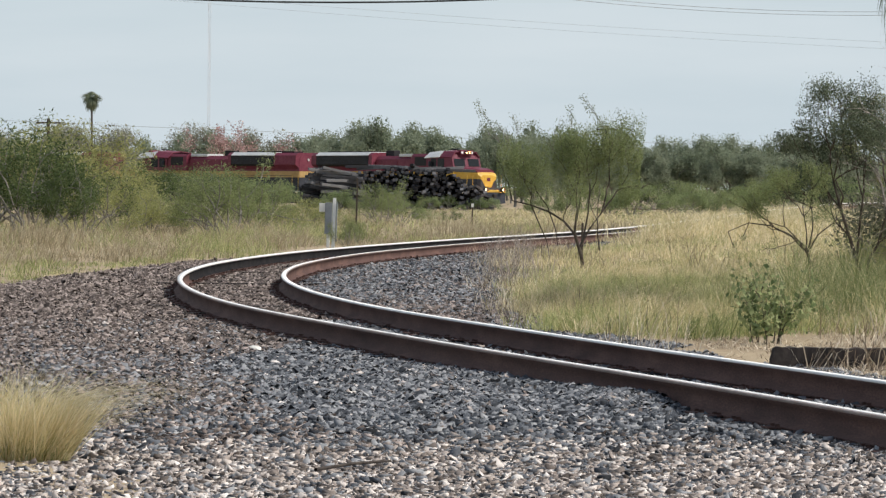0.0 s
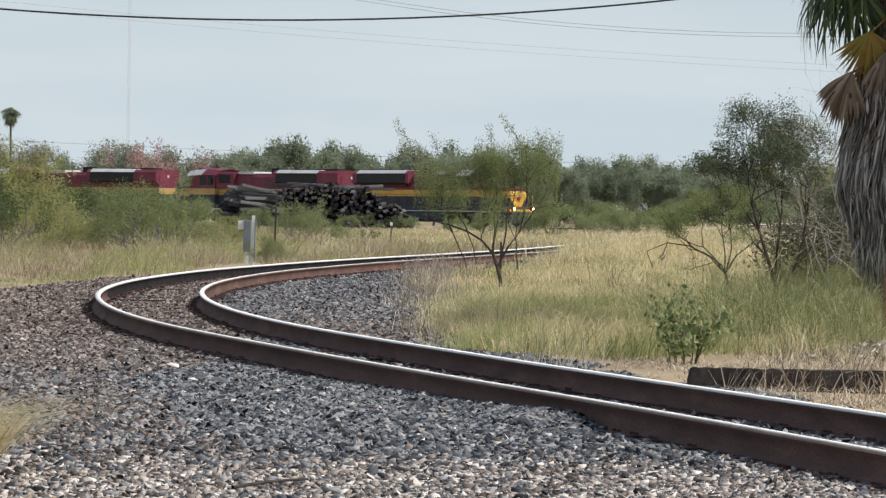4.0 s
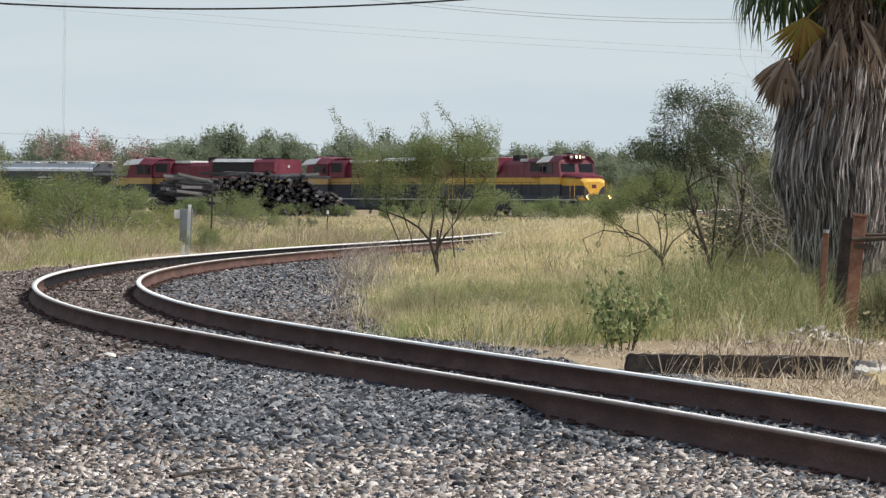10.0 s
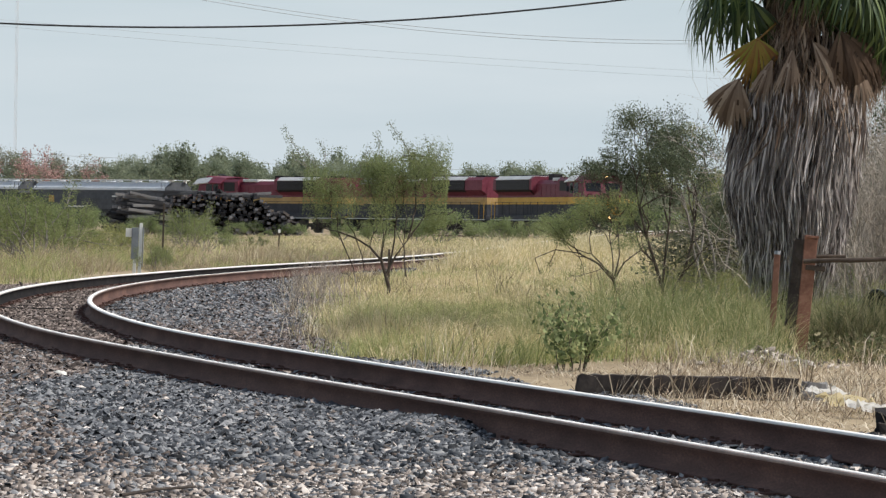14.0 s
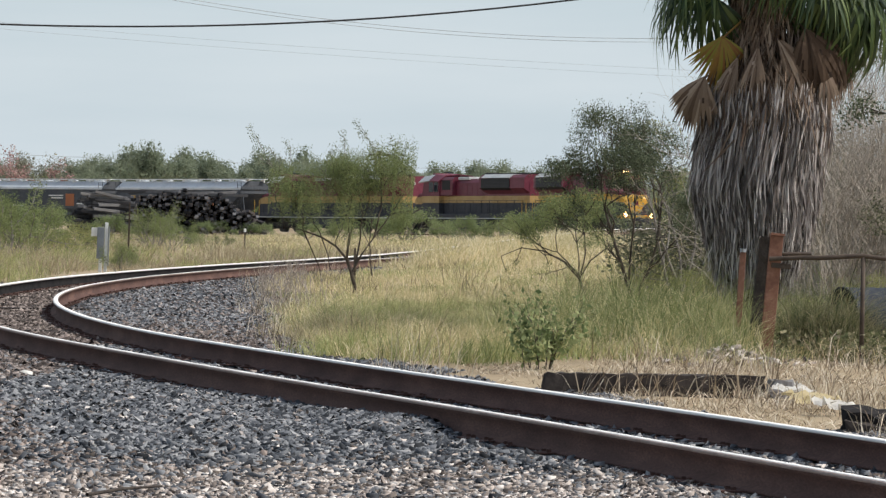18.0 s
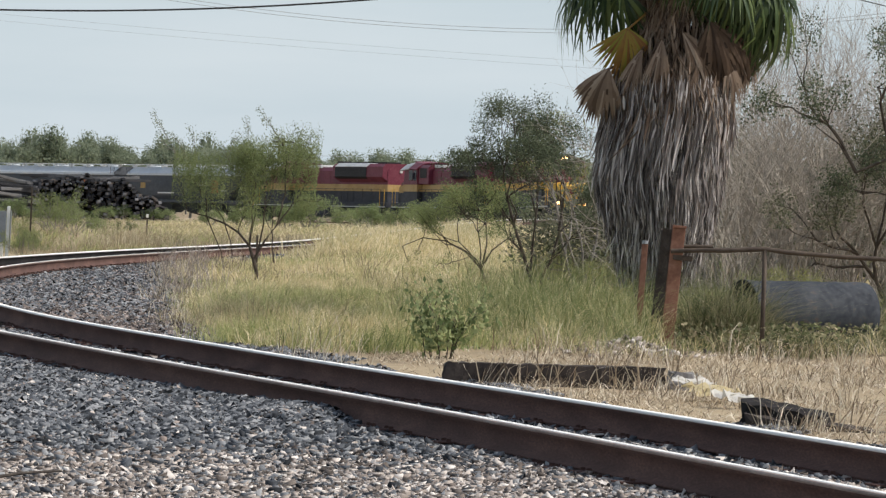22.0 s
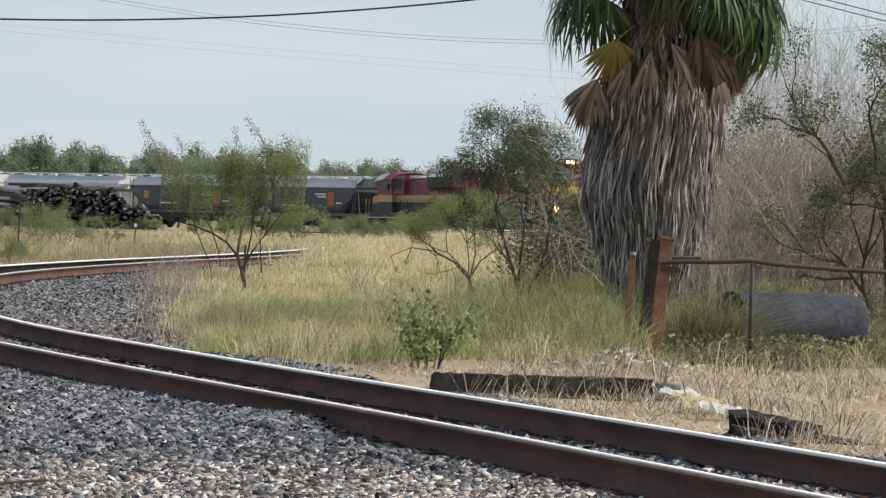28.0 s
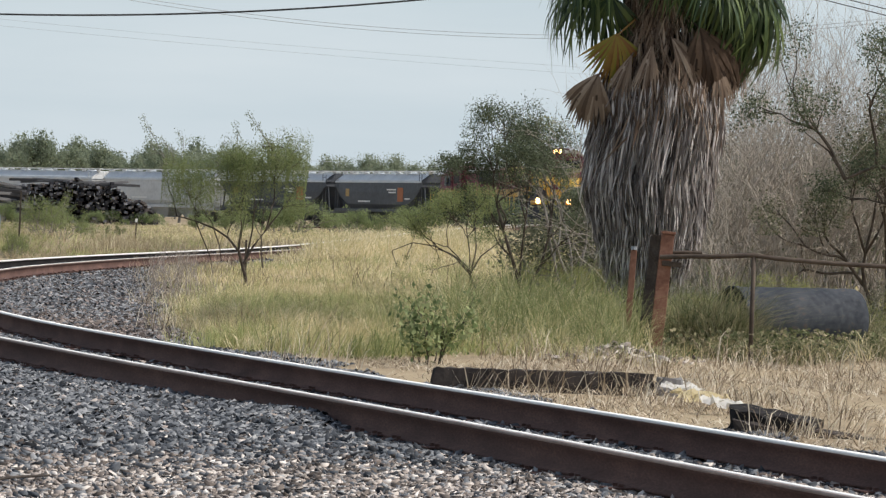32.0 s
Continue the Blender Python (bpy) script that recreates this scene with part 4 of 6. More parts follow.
def car_pose(t, behind, spread, back):
    """A car that rides on the line with its middle so far behind the front."""
    a = NOSE_ARC - nose_run(t) + behind
    f, r = on_line(a - spread), on_line(a + spread)
    m = (f + r) / 2
    ang = math.degrees(math.atan2(f[1] - r[1], f[0] - r[0]))
    hf, hr = float(track_rise(f[1])), float(track_rise(r[1]))
    pitch = math.degrees(math.atan2(hf - hr, 2 * spread))
    return pose(m[0], m[1], RAIL_TOP + (hf + hr) / 2, 0, pitch if back else -pitch, ang + (180 if back else 0))


def build_train():
    cars = []
    lead = add_locomotive(True, "red, yellow and black diesel locomotive with lit headlights")
    second = add_locomotive(False, "red, yellow and black diesel locomotive coupled cab to the rear")
    third = copy_thing(second, Matrix.Identity(4))
    for k, (ob, back) in enumerate(((lead, False), (second, True), (third, True))):
        cars.append((ob, LOCO * (k + 0.5), 7.0, back))
    first = add_hopper("slate grey covered hopper car with an orange emblem on its side", DARK_CAR, M_HOPPER, M_HOPTOP, True)
    pale = add_hopper("pale grey covered hopper car with a bright roof walkway", PALE_CAR, M_PALE_HOPPER, M_HOPTOP, False)
    back = LOCO * 3
    for k in range(9):
        ob = (first, pale)[k // 2] if k in (0, 2) else copy_thing(first if k < 2 else pale, Matrix.Identity(4))
        ln = DARK_CAR if k < 2 else PALE_CAR
        cars.append((ob, back + ln / 2, 5.9, False))
        back += ln
    return cars


# ---- plants ----
def grow(rng, start, heading, length, radius, depth, split=(2, 3), angle=35, wander=0.18, lift=0.1, shrink=0.68, segs=5):
    """Limbs of a tree: polylines with radii, and the twig ends with their length."""
    lines, twigs = [], []

    def limb(p, d, ln, r, k):
        pts = [p]
        d = d / np.linalg.norm(d)
        for _ in range(segs):
            d = d + rng.normal(0, wander, 3) + np.array([0, 0, lift])
            d /= np.linalg.norm(d)
            p = p + d * ln / segs
            pts.append(p)
        lines.append((pts, r, r * (0.62 if k else 0.25)))
        if k == 0:
            twigs.append((np.array(pts), d))
            return
        for i in range(rng.integers(split[0], split[1] + 1)):
            axis = rng.normal(size=3)
            axis -= d * axis.dot(d)
            axis /= np.linalg.norm(axis) + 1e-9
            a = radians(angle) * rng.uniform(0.5, 1.25)
            nd = d * math.cos(a) + axis * math.sin(a)
            at = pts[-1] if i < 2 else pts[int(rng.integers(2, len(pts)))]
            limb(at, nd, ln * shrink * rng.uniform(0.75, 1.2), r * 0.6, k - 1)

    limb(np.asarray(start, float), np.asarray(heading, float), length, radius, depth)
    return lines, twigs


def along(twigs, rng, per, spread, droop=0.0):
    """Points round twigs, where leaves sit."""
    out = []
    for pts, d in twigs:
        t = rng.uniform(0.1, 1.0, per) * (len(pts) - 1)
        i = np.minimum(t.astype(int), len(pts) - 2)
        p = pts[i] + (pts[i + 1] - pts[i]) * (t - i)[:, None] + np.clip(rng.normal(0, 1, (per, 3)), -1.1, 1.1) * spread
        p[:, 2] -= droop * rng.random(per)
        out.append(p)
    return np.concatenate(out)


def build_plant(name, rng, stems, leaves, size, material, label, category, group="", bark=None, long=2.2, jitter=0.4, at=(0, 0, 0), flat=0.0):
    """A plant as a thing: its wood and its crown."""
    ob = tagged(new(name), label, category, group)
    if stems:
        V, Fc = tubes(stems, 5 if category == "tree" else 3, True)
        part("trunk" if category == "tree" else "wood", np_mesh("trunk", V, Fc), bark or M_BARK, ob, "dark branching stems", smooth=True)
    if leaves is not None:
        V, Fc = leaf_cloud(leaves, size, rng, long, jitter, flat)
        part("crown" if category == "tree" else "foliage", np_mesh("crown", V, Fc), material, ob)
    ob.matrix_basis = Matrix.Translation(at)
    return ob


def tree_in_bend():
    """The slender, feathery tree that stands inside the bend."""
    rng = np.random.default_rng(21)
    stems, twigs = [([(0.02, 0, -0.1), (-0.01, 0, 0.2), (-0.07, 0, 0.42), (-0.15, 0, 0.68)], 0.04, 0.03)], []
    fork = np.array([-0.15, 0, 0.68])
    arch = [fork, (-0.36, 0, 0.92), (-0.62, 0.05, 1.08), (-0.95, 0.1, 1.2), (-1.3, 0.1, 1.28)]
    stems.append((arch, 0.026, 0.009))
    stems.append(([arch[3], (-0.82, 0.1, 0.9), (-0.66, 0.1, 0.55), (-0.6, 0.1, 0.22)], 0.013, 0.007))
    stems.append(([arch[2], (-0.5, 0, 0.75), (-0.46, 0, 0.5)], 0.012, 0.006))
    stems.append(([(-0.08, 0, 0.4), (0.12, 0, 0.78), (0.34, 0, 1.08), (0.42, 0, 1.4)], 0.022, 0.014))
    for p, h, ln in ((fork, (-0.05, 0.1, 1.1), 0.8), (fork, (0.25, -0.2, 1.1), 0.78), ((0.42, 0, 1.4), (0.1, 0.2, 1), 0.55), ((0.34, 0, 1.08), (0.5, 0.1, 1), 0.5), ((0.0, 0, 0.55), (0.1, 0.4, 1.2), 0.9)):
        l, t = grow(rng, p, h, ln, 0.018, 3, (2, 3), 33, 0.14, 0.04, 0.7)
        stems += l
        twigs += t
    for p, h in ((arch[1], (-0.15, 0, 1)), (arch[2], (-0.2, 0, 1)), (arch[3], (-0.3, 0.2, 1)), (arch[4], (-0.35, -0.1, 0.8)), (arch[3], (0.1, -0.3, 1))):
        l, t = grow(rng, p, h, 0.46, 0.012, 3, (2, 2), 38, 0.16, 0.0, 0.74)
        stems += l
        twigs += t
    for tw, _ in twigs:
        tw[:, 0] = np.clip(tw[:, 0], -1.42, 0.85)
    pts = along(twigs, rng, 330, 0.16)
    pts[:, 2] -= 0.5 * rng.random(len(pts))**2.5
    pts[:, 0] += 0.12 * (pts[:, 2] - 1.6) * rng.random(len(pts))
    pts = pts[(pts[:, 2] > 0.95) & (pts[:, 2] < 3.0)]
    return build_plant("tree", rng, stems, pts, 0.010, M_LEAF_BRIGHT, "slender feathery green tree with forked dark stems, standing in dry grass", "tree",
                       long=4.4, at=(2.56, 90.0, 0))


def bend_sapling():
    """A thin bare sapling farther off, beside the rails."""
    rng = np.random.default_rng(22)
    l, t = grow(rng, (0, 0, -0.1), (0.02, 0, 1), 0.75, 0.022, 2, (2, 2), 22, 0.1, 0.08, 0.8)
    pts = along(t, rng, 60, 0.1)
    build_plant("sapling", rng, l, pts, 0.012, M_LEAF_BRIGHT, "thin dark-stemmed sapling in dry grass beside the rails", "tree", long=3.5, at=(3.6, 112.0, 0))


def dark_tree():
    """The taller open tree with several stems near the palm."""
    rng = np.random.default_rng(33)
    stems, twigs = [], []
    left = [(0.04, 0, -0.1), (-0.06, 0, 0.3), (-0.2, 0, 0.72), (-0.36, 0, 1.2), (-0.48, 0.1, 1.65)]
    right = [(0.08, 0, -0.1), (0.14, 0, 0.25), (0.32, 0, 0.6), (0.44, 0, 1.05), (0.5, 0.1, 1.5)]
    stems += [(left, 0.04, 0.022), (right, 0.034, 0.018), ([left[1], (-0.02, 0.1, 0.8), (0.04, 0.1, 1.4)], 0.026, 0.016)]
    for x, z, lean in ((-0.55, 2.7, -0.1), (-0.25, 2.95, 0.06), (-0.38, 2.85, -0.02), (-0.85, 2.3, -0.25), (-1.0, 2.1, -0.3), (0.1, 2.75, 0.12)):
        stems.append(([(0.6 * x, 0.05, z - 1.0), (0.9 * x, 0, z - 0.4), (x + 0.4 * lean, 0, z + 0.1), (x + lean, 0, z + 0.5)], 0.009, 0.003))
    boughs = [(left[4], (-0.35, 0.1, 1), 0.62), (left[4], (0.05, 0, 1), 0.78), (left[3], (-0.7, 0.2, 1), 0.66), (left[3], (0.1, -0.3, 1), 0.8), (left[2], (-0.9, 0, 0.9), 0.5),
              ((0.04, 0.1, 1.4), (-0.15, 0, 1), 0.8), ((0.04, 0.1, 1.4), (0.3, 0.2, 1), 0.62), (right[4], (0.15, 0.1, 1), 0.52), (right[4], (-0.3, 0, 1), 0.62), (right[3], (0.6, 0.1, 0.9), 0.5), (right[3], (-0.1, 0.3, 1), 0.6), (right[2], (0.8, -0.1, 0.9), 0.55)]
    for p, h, ln in boughs:
        l, t = grow(rng, p, h, ln * 0.95, 0.018, 4, (2, 3), 36, 0.16, 0.05, 0.78)
        stems += l
        twigs += t
    pts = along(twigs, rng, 230, 0.12)
    dense = np.sin(5.1 * pts[:, 0] + 2.0 * pts[:, 1]) + np.sin(6.3 * pts[:, 2] + 2.4 * pts[:, 0] + pts[:, 1])
    pts = pts[rng.random(len(pts)) < np.interp(dense, [-1.2, 0.6], [0.22, 0.85])]
    pts = pts[(pts[:, 0] < 0.3) | (rng.random(len(pts)) < np.where(pts[:, 2] < 2.4, 0.9, np.interp(pts[:, 0], [0.3, 0.7], [0.9, 0.4])))]
    pts = pts[(pts[:, 2] > 0.95 + 0.55 * rng.random(len(pts))) & (rng.random(len(pts)) > 0.94 * np.clip((pts[:, 2] - 2.95) / 0.8, 0, 1))]
    return build_plant("tree", rng, stems, pts, 0.017, M_LEAF_DARK, "open dark green tree with many thin grey stems beside the palm", "tree", long=2.0, at=(7.4, 87.2, 0))


def drooping_tree():
    """The low tree with one bent stem, flat arms and a yellow-green head."""
    rng = np.random.default_rng(44)
    fork = (-0.13, 0, 0.43)
    stems, twigs = [([(0.02, 0, -0.1), (-0.04, 0, 0.2), fork], 0.03, 0.022)], []
    arm = [fork, (-0.4, 0, 0.72), (-0.75, 0, 0.9), (-1.15, 0, 0.95), (-1.5, 0, 0.8)]
    stems += [(arm, 0.018, 0.006), ([fork, (0.05, 0, 0.75), (0.3, 0, 0.95), (0.7, 0, 1.05)], 0.016, 0.006)]
    bare = []
    for p, h in ((arm[4], (-0.1, 0, -1)), (arm[3], (-0.1, 0.1, -0.8)), (arm[3], (0.1, 0, 0.6)), (arm[2], (-0.3, 0, 0.5)), (arm[2], (0.1, 0.2, -0.6)), ((0.3, 0, 0.95), (0.3, 0.1, 0.5))):
        l, t = grow(rng, p, h, 0.22, 0.008, 1, (2, 3), 40, 0.2, -0.04, 0.8, 4)
        stems += l
        bare += t
    for h, ln in (((-0.4, 0, 1), 0.72), ((0.05, 0.2, 1), 0.78), ((-0.2, -0.2, 1), 0.7), ((-0.7, 0.1, 1), 0.62)):
        l, t = grow(rng, fork, h, ln, 0.016, 3, (2, 3), 34, 0.15, 0.02, 0.66)
        stems += l
        twigs += t
    pts = along(twigs, rng, 150, 0.1)
    pts = pts[(pts[:, 2] > 0.98) & (pts[:, 2] < 2.15)]
    pts = np.concatenate([pts, along(bare, rng, 26, 0.05)])
    return build_plant("tree", rng, stems, pts, 0.013, M_LEAF_BRIGHT, "low drooping yellow-green tree with bent dark branches", "tree", long=2.6, at=(6.45, 85.3, 0))


def shrub_kinds():
    """Five shrubs that the others are copies of."""
    kinds = []
    for k, (mat_, seed, w, hgt, size, lab) in enumerate(((M_LEAF_BRIGHT, 51, 1.0, 1.0, 0.012, "bright green feathery shrub standing in dry grass"),
                                                         (M_LEAF_OLIVE, 52, 1.25, 0.95, 0.012, "yellow-green feathery shrub standing in dry grass"),
                                                         (M_LEAF_BUSH, 53, 1.1, 0.85, 0.024, "rounded mid-green bush beside the railway"),
                                                         (M_LEAF_THICKET, 54, 1.0, 1.0, 0.02, "tall grey-green thicket bush behind the palm"),
                                                         (M_LEAF_DEEP, 55, 1.15, 1.0, 0.014, "dark green feathery shrub with low spreading branches"))):
        rng = np.random.default_rng(seed)
        stems, twigs = [], []
        for i in range(9):
            a = 2 * math.pi * i / 9
            l, t = grow(rng, (0.1 * math.cos(a), 0.1 * math.sin(a), -0.05), (w * 0.6 * math.cos(a), w * 0.6 * math.sin(a), 0.9), 0.62 * hgt * rng.uniform(0.75, 1.2), 0.02, 2, (2, 3), 34, 0.15, 0.03, 0.8)
            stems += l
            twigs += t
        pts = along(twigs, rng, (150, 150, 95, 90, 150)[k], (0.1, 0.1, 0.12, 0.13, 0.1)[k])
        kinds.append(build_plant("shrub", rng, stems, pts, size, mat_, lab, "shrub", "shrubs", M_BARK_GREY, long=(4.2, 4.2, 2.4, 2.4, 3.6)[k]))
    return kinds


def shrub_mesh_things():
    """Shrubs on the outside of the bend, along the railway, behind the palm and by the pipe."""
    kinds, used = shrub_kinds(), set()
    rng = np.random.default_rng(56)
    # kind, x, y, scale
    outside_bend = [(4, -11.5, 135, 2.25), (4, -13.2, 138, 2.6), (4, -9.9, 134, 1.5), (1, -12.4, 151, 2.95), (1, -14.4, 152, 3.1), (1, -11.7, 160, 2.2), (1, -10.8, 165, 1.9), (1, -9.3, 142, 1.35), (4, -13.4, 210, 2.0), (4, -12.6, 240, 1.8), (4, -11.0, 236, 1.7), (2, -9.4, 232, 1.6),
                    (0, -8.0, 150, 1.0), (1, -8.7, 145, 1.05), (1, -8.0, 160, 1.1), (0, -6.25, 143, 1.75), (0, -5.6, 146, 1.4), (0, -7.0, 148, 1.4), (1, -4.9, 150, 0.85), (1, -4.6, 160, 0.95)]
    before_pile = [(4 if k % 2 else 2, -7.4 + 0.85 * k, 302 + 3 * math.sin(k * 2.3), 0.62 + 0.2 * math.sin(k * 1.7)) for k in range(13)]
    by_stake = [(0, -2.4, 190, 1.3), (0, -1.7, 193, 1.1), (0, -2.42, 123.6, 0.58), (0, -2.3, 124.2, 0.4), (1, -3.3, 160, 0.7), (4, -4.6, 176, 0.8), (2, -1.0, 205, 0.6), (4, 0.3, 200, 0.45)]
    by_railway = [(2, 10.2, 262, 1.75), (2, 9.0, 265, 1.3), (2, 13.6, 264, 1.35), (2, 14.9, 262, 1.2), (2, 12.4, 268, 1.1), (2, 16.6, 270, 1.5), (2, 18.6, 270, 1.8), (2, 20.6, 262, 1.7), (2, 6.6, 262, 1.1), (2, 5.0, 268, 0.9),
                  (2, -6.0, 286, 1.2), (2, -3.2, 288, 1.0), (2, -9.5, 290, 1.5), (2, -13, 296, 1.8), (2, -17, 300, 2.0)]
    behind_palm = [(1, 8.1, 84.5, 0.6), (1, 9.3, 88, 0.8), (2, 9.6, 82, 0.95), (1, 7.9, 91, 0.6), (1, 8.5, 93, 0.9), (3, 9.5, 91, 1.6), (3, 10.6, 84, 1.7), (3, 11.6, 85, 1.9), (3, 12.6, 84, 2.1), (3, 13.6, 86, 2.2),
                   (3, 10.2, 92, 2.0), (3, 11.0, 94, 2.3), (3, 12.0, 92, 2.5), (3, 13.6, 95, 2.7), (3, 15.2, 93, 2.7), (3, 12.2, 99, 2.4), (3, 13.0, 101, 2.5), (3, 14.5, 102, 2.8)]
    by_pipe = [(1, 7.3, 61.0, 0.5), (3, 7.9, 61.6, 0.5), (1, 8.6, 62.2, 0.55), (3, 9.4, 62.4, 0.6), (1, 6.95, 62.5, 0.55), (1, 10.1, 62.6, 0.6), (3, 7.9, 63.5, 0.6), (1, 8.6, 64.5, 0.7), (0, 7.5, 64, 0.45), (1, 7.0, 61.5, 0.35),
               (1, 7.02, 57.5, 0.36), (3, 7.15, 58.2, 0.42), (1, 7.3, 57.2, 0.24), (3, 6.8, 58.6, 0.4)]
    along_belt = [(2, -52 + 4.6 * k, 436 + 9 * math.sin(k * 2.1), 2.7 + 0.5 * math.sin(k * 3.7)) for k in range(20)]
    belt_foot = [(2 if k % 3 else 4, 17.5 + 1.9 * k, 400 - 3.6 * k + 5 * math.sin(k * 2.7), 1.9 + 0.5 * math.sin(k * 1.9)) for k in range(14)]
    for kind, x, y, s in outside_bend + before_pile + by_stake + by_railway + behind_palm + by_pipe + along_belt + belt_foot:
        ob = copy_thing(kinds[kind], Matrix.Identity(4)) if kind in used else kinds[kind]
        used.add(kind)
        ob.matrix_basis = pose(x, y, float(ground_z(x, y)) - 0.03, 0, 0, rng.uniform(0, 360)) @ Matrix.Diagonal((s, s, s * 0.9, 1))


def far_trees():
    """The belt of mesquite behind the railway: four trees, repeated with other turns and sizes."""
    kinds = []
    for k in range(4):
        rng = np.random.default_rng(70 + k)
        l, t = grow(rng, (0, 0, -0.2), (0.05, 0, 1), 1.6, 0.1 if k < 3 else 0.06, 3, (3, 4) if k < 3 else (2, 3), 44 if k < 3 else 27, 0.14, 0.05, 0.82)
        ob = tagged(new("tree"), ("dense green mesquite tree in the belt behind the railway", "round green mesquite tree in the belt behind the railway",
                    "pale grey-green tree in the belt behind the railway", "thin wispy half-bare tree rising above the belt")[k], "tree", "trees behind the railway")
        part("trunk", np_mesh("trunk", *tubes(l, 4, True)), M_BARK_GREY, ob, "dark branching stems", smooth=True)
        leaf = M_LEAF_GREY if k == 2 else M_LEAF_FAR
        if k == 3:
            fine, sprays = along(t, rng, 70, 0.14, 0.3), None
        else:
            fine, sprays = along(t, rng, 230 if k < 2 else 150, 0.36), along(t, rng, 50 if k < 2 else 14, 0.26)
        part("crown", np_mesh("crown", *leaf_cloud(fine, 0.045, rng, 1.8)), leaf, ob)
        if sprays is not None:
            part("inner_sprays", np_mesh("inner_sprays", *leaf_cloud(sprays, 0.12, rng, 1.6)), leaf, ob)
        kinds.append(ob)
    rng = np.random.default_rng(77)
    spots = []
    x = -52.0
    while x < 42:                                   # the back row
        yb = 470 + 0.05 * x + rng.uniform(-12, 12)
        green = x > -16
        spots.append((int(rng.integers(0, 2)) if green else (2 if rng.random() < 0.65 else 1), x, yb, (1.12 if -10 < x < 8 else 1.0) * rng.uniform(1.2, 1.58)))
        x += rng.uniform(1.5, 2.4)
    x = -15.0
    while x < 13:                                   # the wood thickens behind the siding
        spots.append((int(rng.integers(0, 2)), x, 530 + rng.uniform(-12, 12), rng.uniform(1.45, 1.8)))
        x += rng.uniform(1.2, 1.8)
    x = -75.0
    while x < 100:                                  # woods that close the horizon
        spots.append((int(rng.integers(0, 2)), x, 640 + rng.uniform(-20, 20), rng.uniform(1.35, 1.7)))
        x += rng.uniform(2.6, 3.8)
    x = 6.0
    while x < 46:                                   # a nearer row on the outside of the far curve
        yb = max(418 + rng.uniform(-6, 8) - 2.1 * max(0, x - 24), 318)
        spots.append((int(rng.integers(0, 2)), x, yb, rng.uniform(1.0, 1.3)))
        x += rng.uniform(1.2, 1.9)
    for xx, yy, s in ((6.2, 452, 1.85), (15.6, 447, 2.05), (10.4, 455, 1.9)):
        spots.append((3, xx, yy, s))
    used = set()
    for kind, x, y, s in spots:
        ob = kinds[kind] if kind not in used else copy_thing(kinds[kind], Matrix.Identity(4))
        used.add(kind)
        ob.matrix_basis = pose(x, y, 0, 0, 0, rng.uniform(0, 360)) @ Matrix.Diagonal((s, s, s * rng.uniform(0.9, 1.1), 1))


def brush_by_pipe():
    """Bare grey brush and a crooked tree behind the culvert pipe."""
    rng = np.random.default_rng(91)
    for x, y, h, n in ((8.9, 73, 0.8, 46), (9.4, 75, 1.2, 62), (10.1, 74, 1.3, 66), (10.9, 76, 1.4, 66), (11.8, 75, 1.4, 60), (12.7, 77, 1.4, 52), (9.2, 79, 1.15, 52), (10.3, 80, 1.4, 60), (11.5, 81, 1.45, 60), (13.2, 80, 1.3, 40)):
        ob = tagged(new("brush"), "thicket of bare pale grey twigs behind the culvert pipe", "shrub", "bare brush")
        for i in range(int(0.8 * n)):
            l, t = grow(rng, rng.normal(0, 0.45, 3) * (1, 1, 0), (rng.normal(0, 0.26), rng.normal(0, 0.26), 1), 1.45 * h * rng.uniform(0.45, 1.1), 0.0135, 3, (2, 3), 32, 0.2, 0.07, 0.74, 3)
            part("stem", np_mesh("stem", *tubes(l, 3, True)), M_TWIG, ob)
        ob.matrix_basis = Matrix.Translation((x, y, 0))
    stems, twigs = [([(1.75, 0, -0.8), (1.6, 0, -0.1), (1.35, 0, 0.7), (1.1, 0, 1.2), (0.65, 0, 1.62), (0.1, 0, 1.7), (-0.35, 0, 1.5), (-0.6, 0, 1.9), (-0.95, 0, 2.15)], 0.065, 0.006)], []
    for p, h in (((1.1, 0, 1.2), (0.2, 0, 1)), ((0.65, 0, 1.62), (-0.1, 0.1, 1)), ((0.1, 0, 1.7), (0.1, 0, 1)), ((1.35, 0, 0.7), (-0.9, 0, 0.5)), ((1.1, 0, 1.2), (0.8, 0.2, 1)), ((0.65, 0, 1.62), (0.5, 0, 1)), ((-0.35, 0, 1.5), (-0.6, 0, 0.6))):
        l, t = grow(rng, p, h, 0.85, 0.03, 3, (2, 3), 36, 0.16, 0.06, 0.74)
        stems += l
        twigs += t
    pts = along(twigs, rng, 170, 0.13)
    build_plant("tree", rng, stems, pts, 0.022, M_LEAF_DARK, "crooked dark-limbed tree with small grey-green leaves", "tree", long=1.8, at=(10.97, 70.5, 0.65))


def brush_tree():
    rng = np.random.default_rng(97)
    for x, y, hgt in ((11.75, 73.5, 1.25), (12.9, 74.5, 1.35)):
        stems, twigs = [], []
        for h in ((-0.35, 0, 1), (0.1, 0.2, 1), (0.45, -0.1, 1), (-0.1, -0.3, 1), (-0.7, 0.1, 0.8)):
            l, t = grow(rng, (0, 0, -0.1), h, hgt, 0.04, 3, (2, 3), 34, 0.14, 0.05, 0.76)
            stems += l
            twigs += t
        pts = along(twigs, rng, 170, 0.13)
        build_plant("tree", rng, stems, pts[pts[:, 2] > 1.3], 0.024, M_LEAF_THICKET, "small grey-green tree standing in bare brush", "tree", long=1.8, at=(x, y, 0))


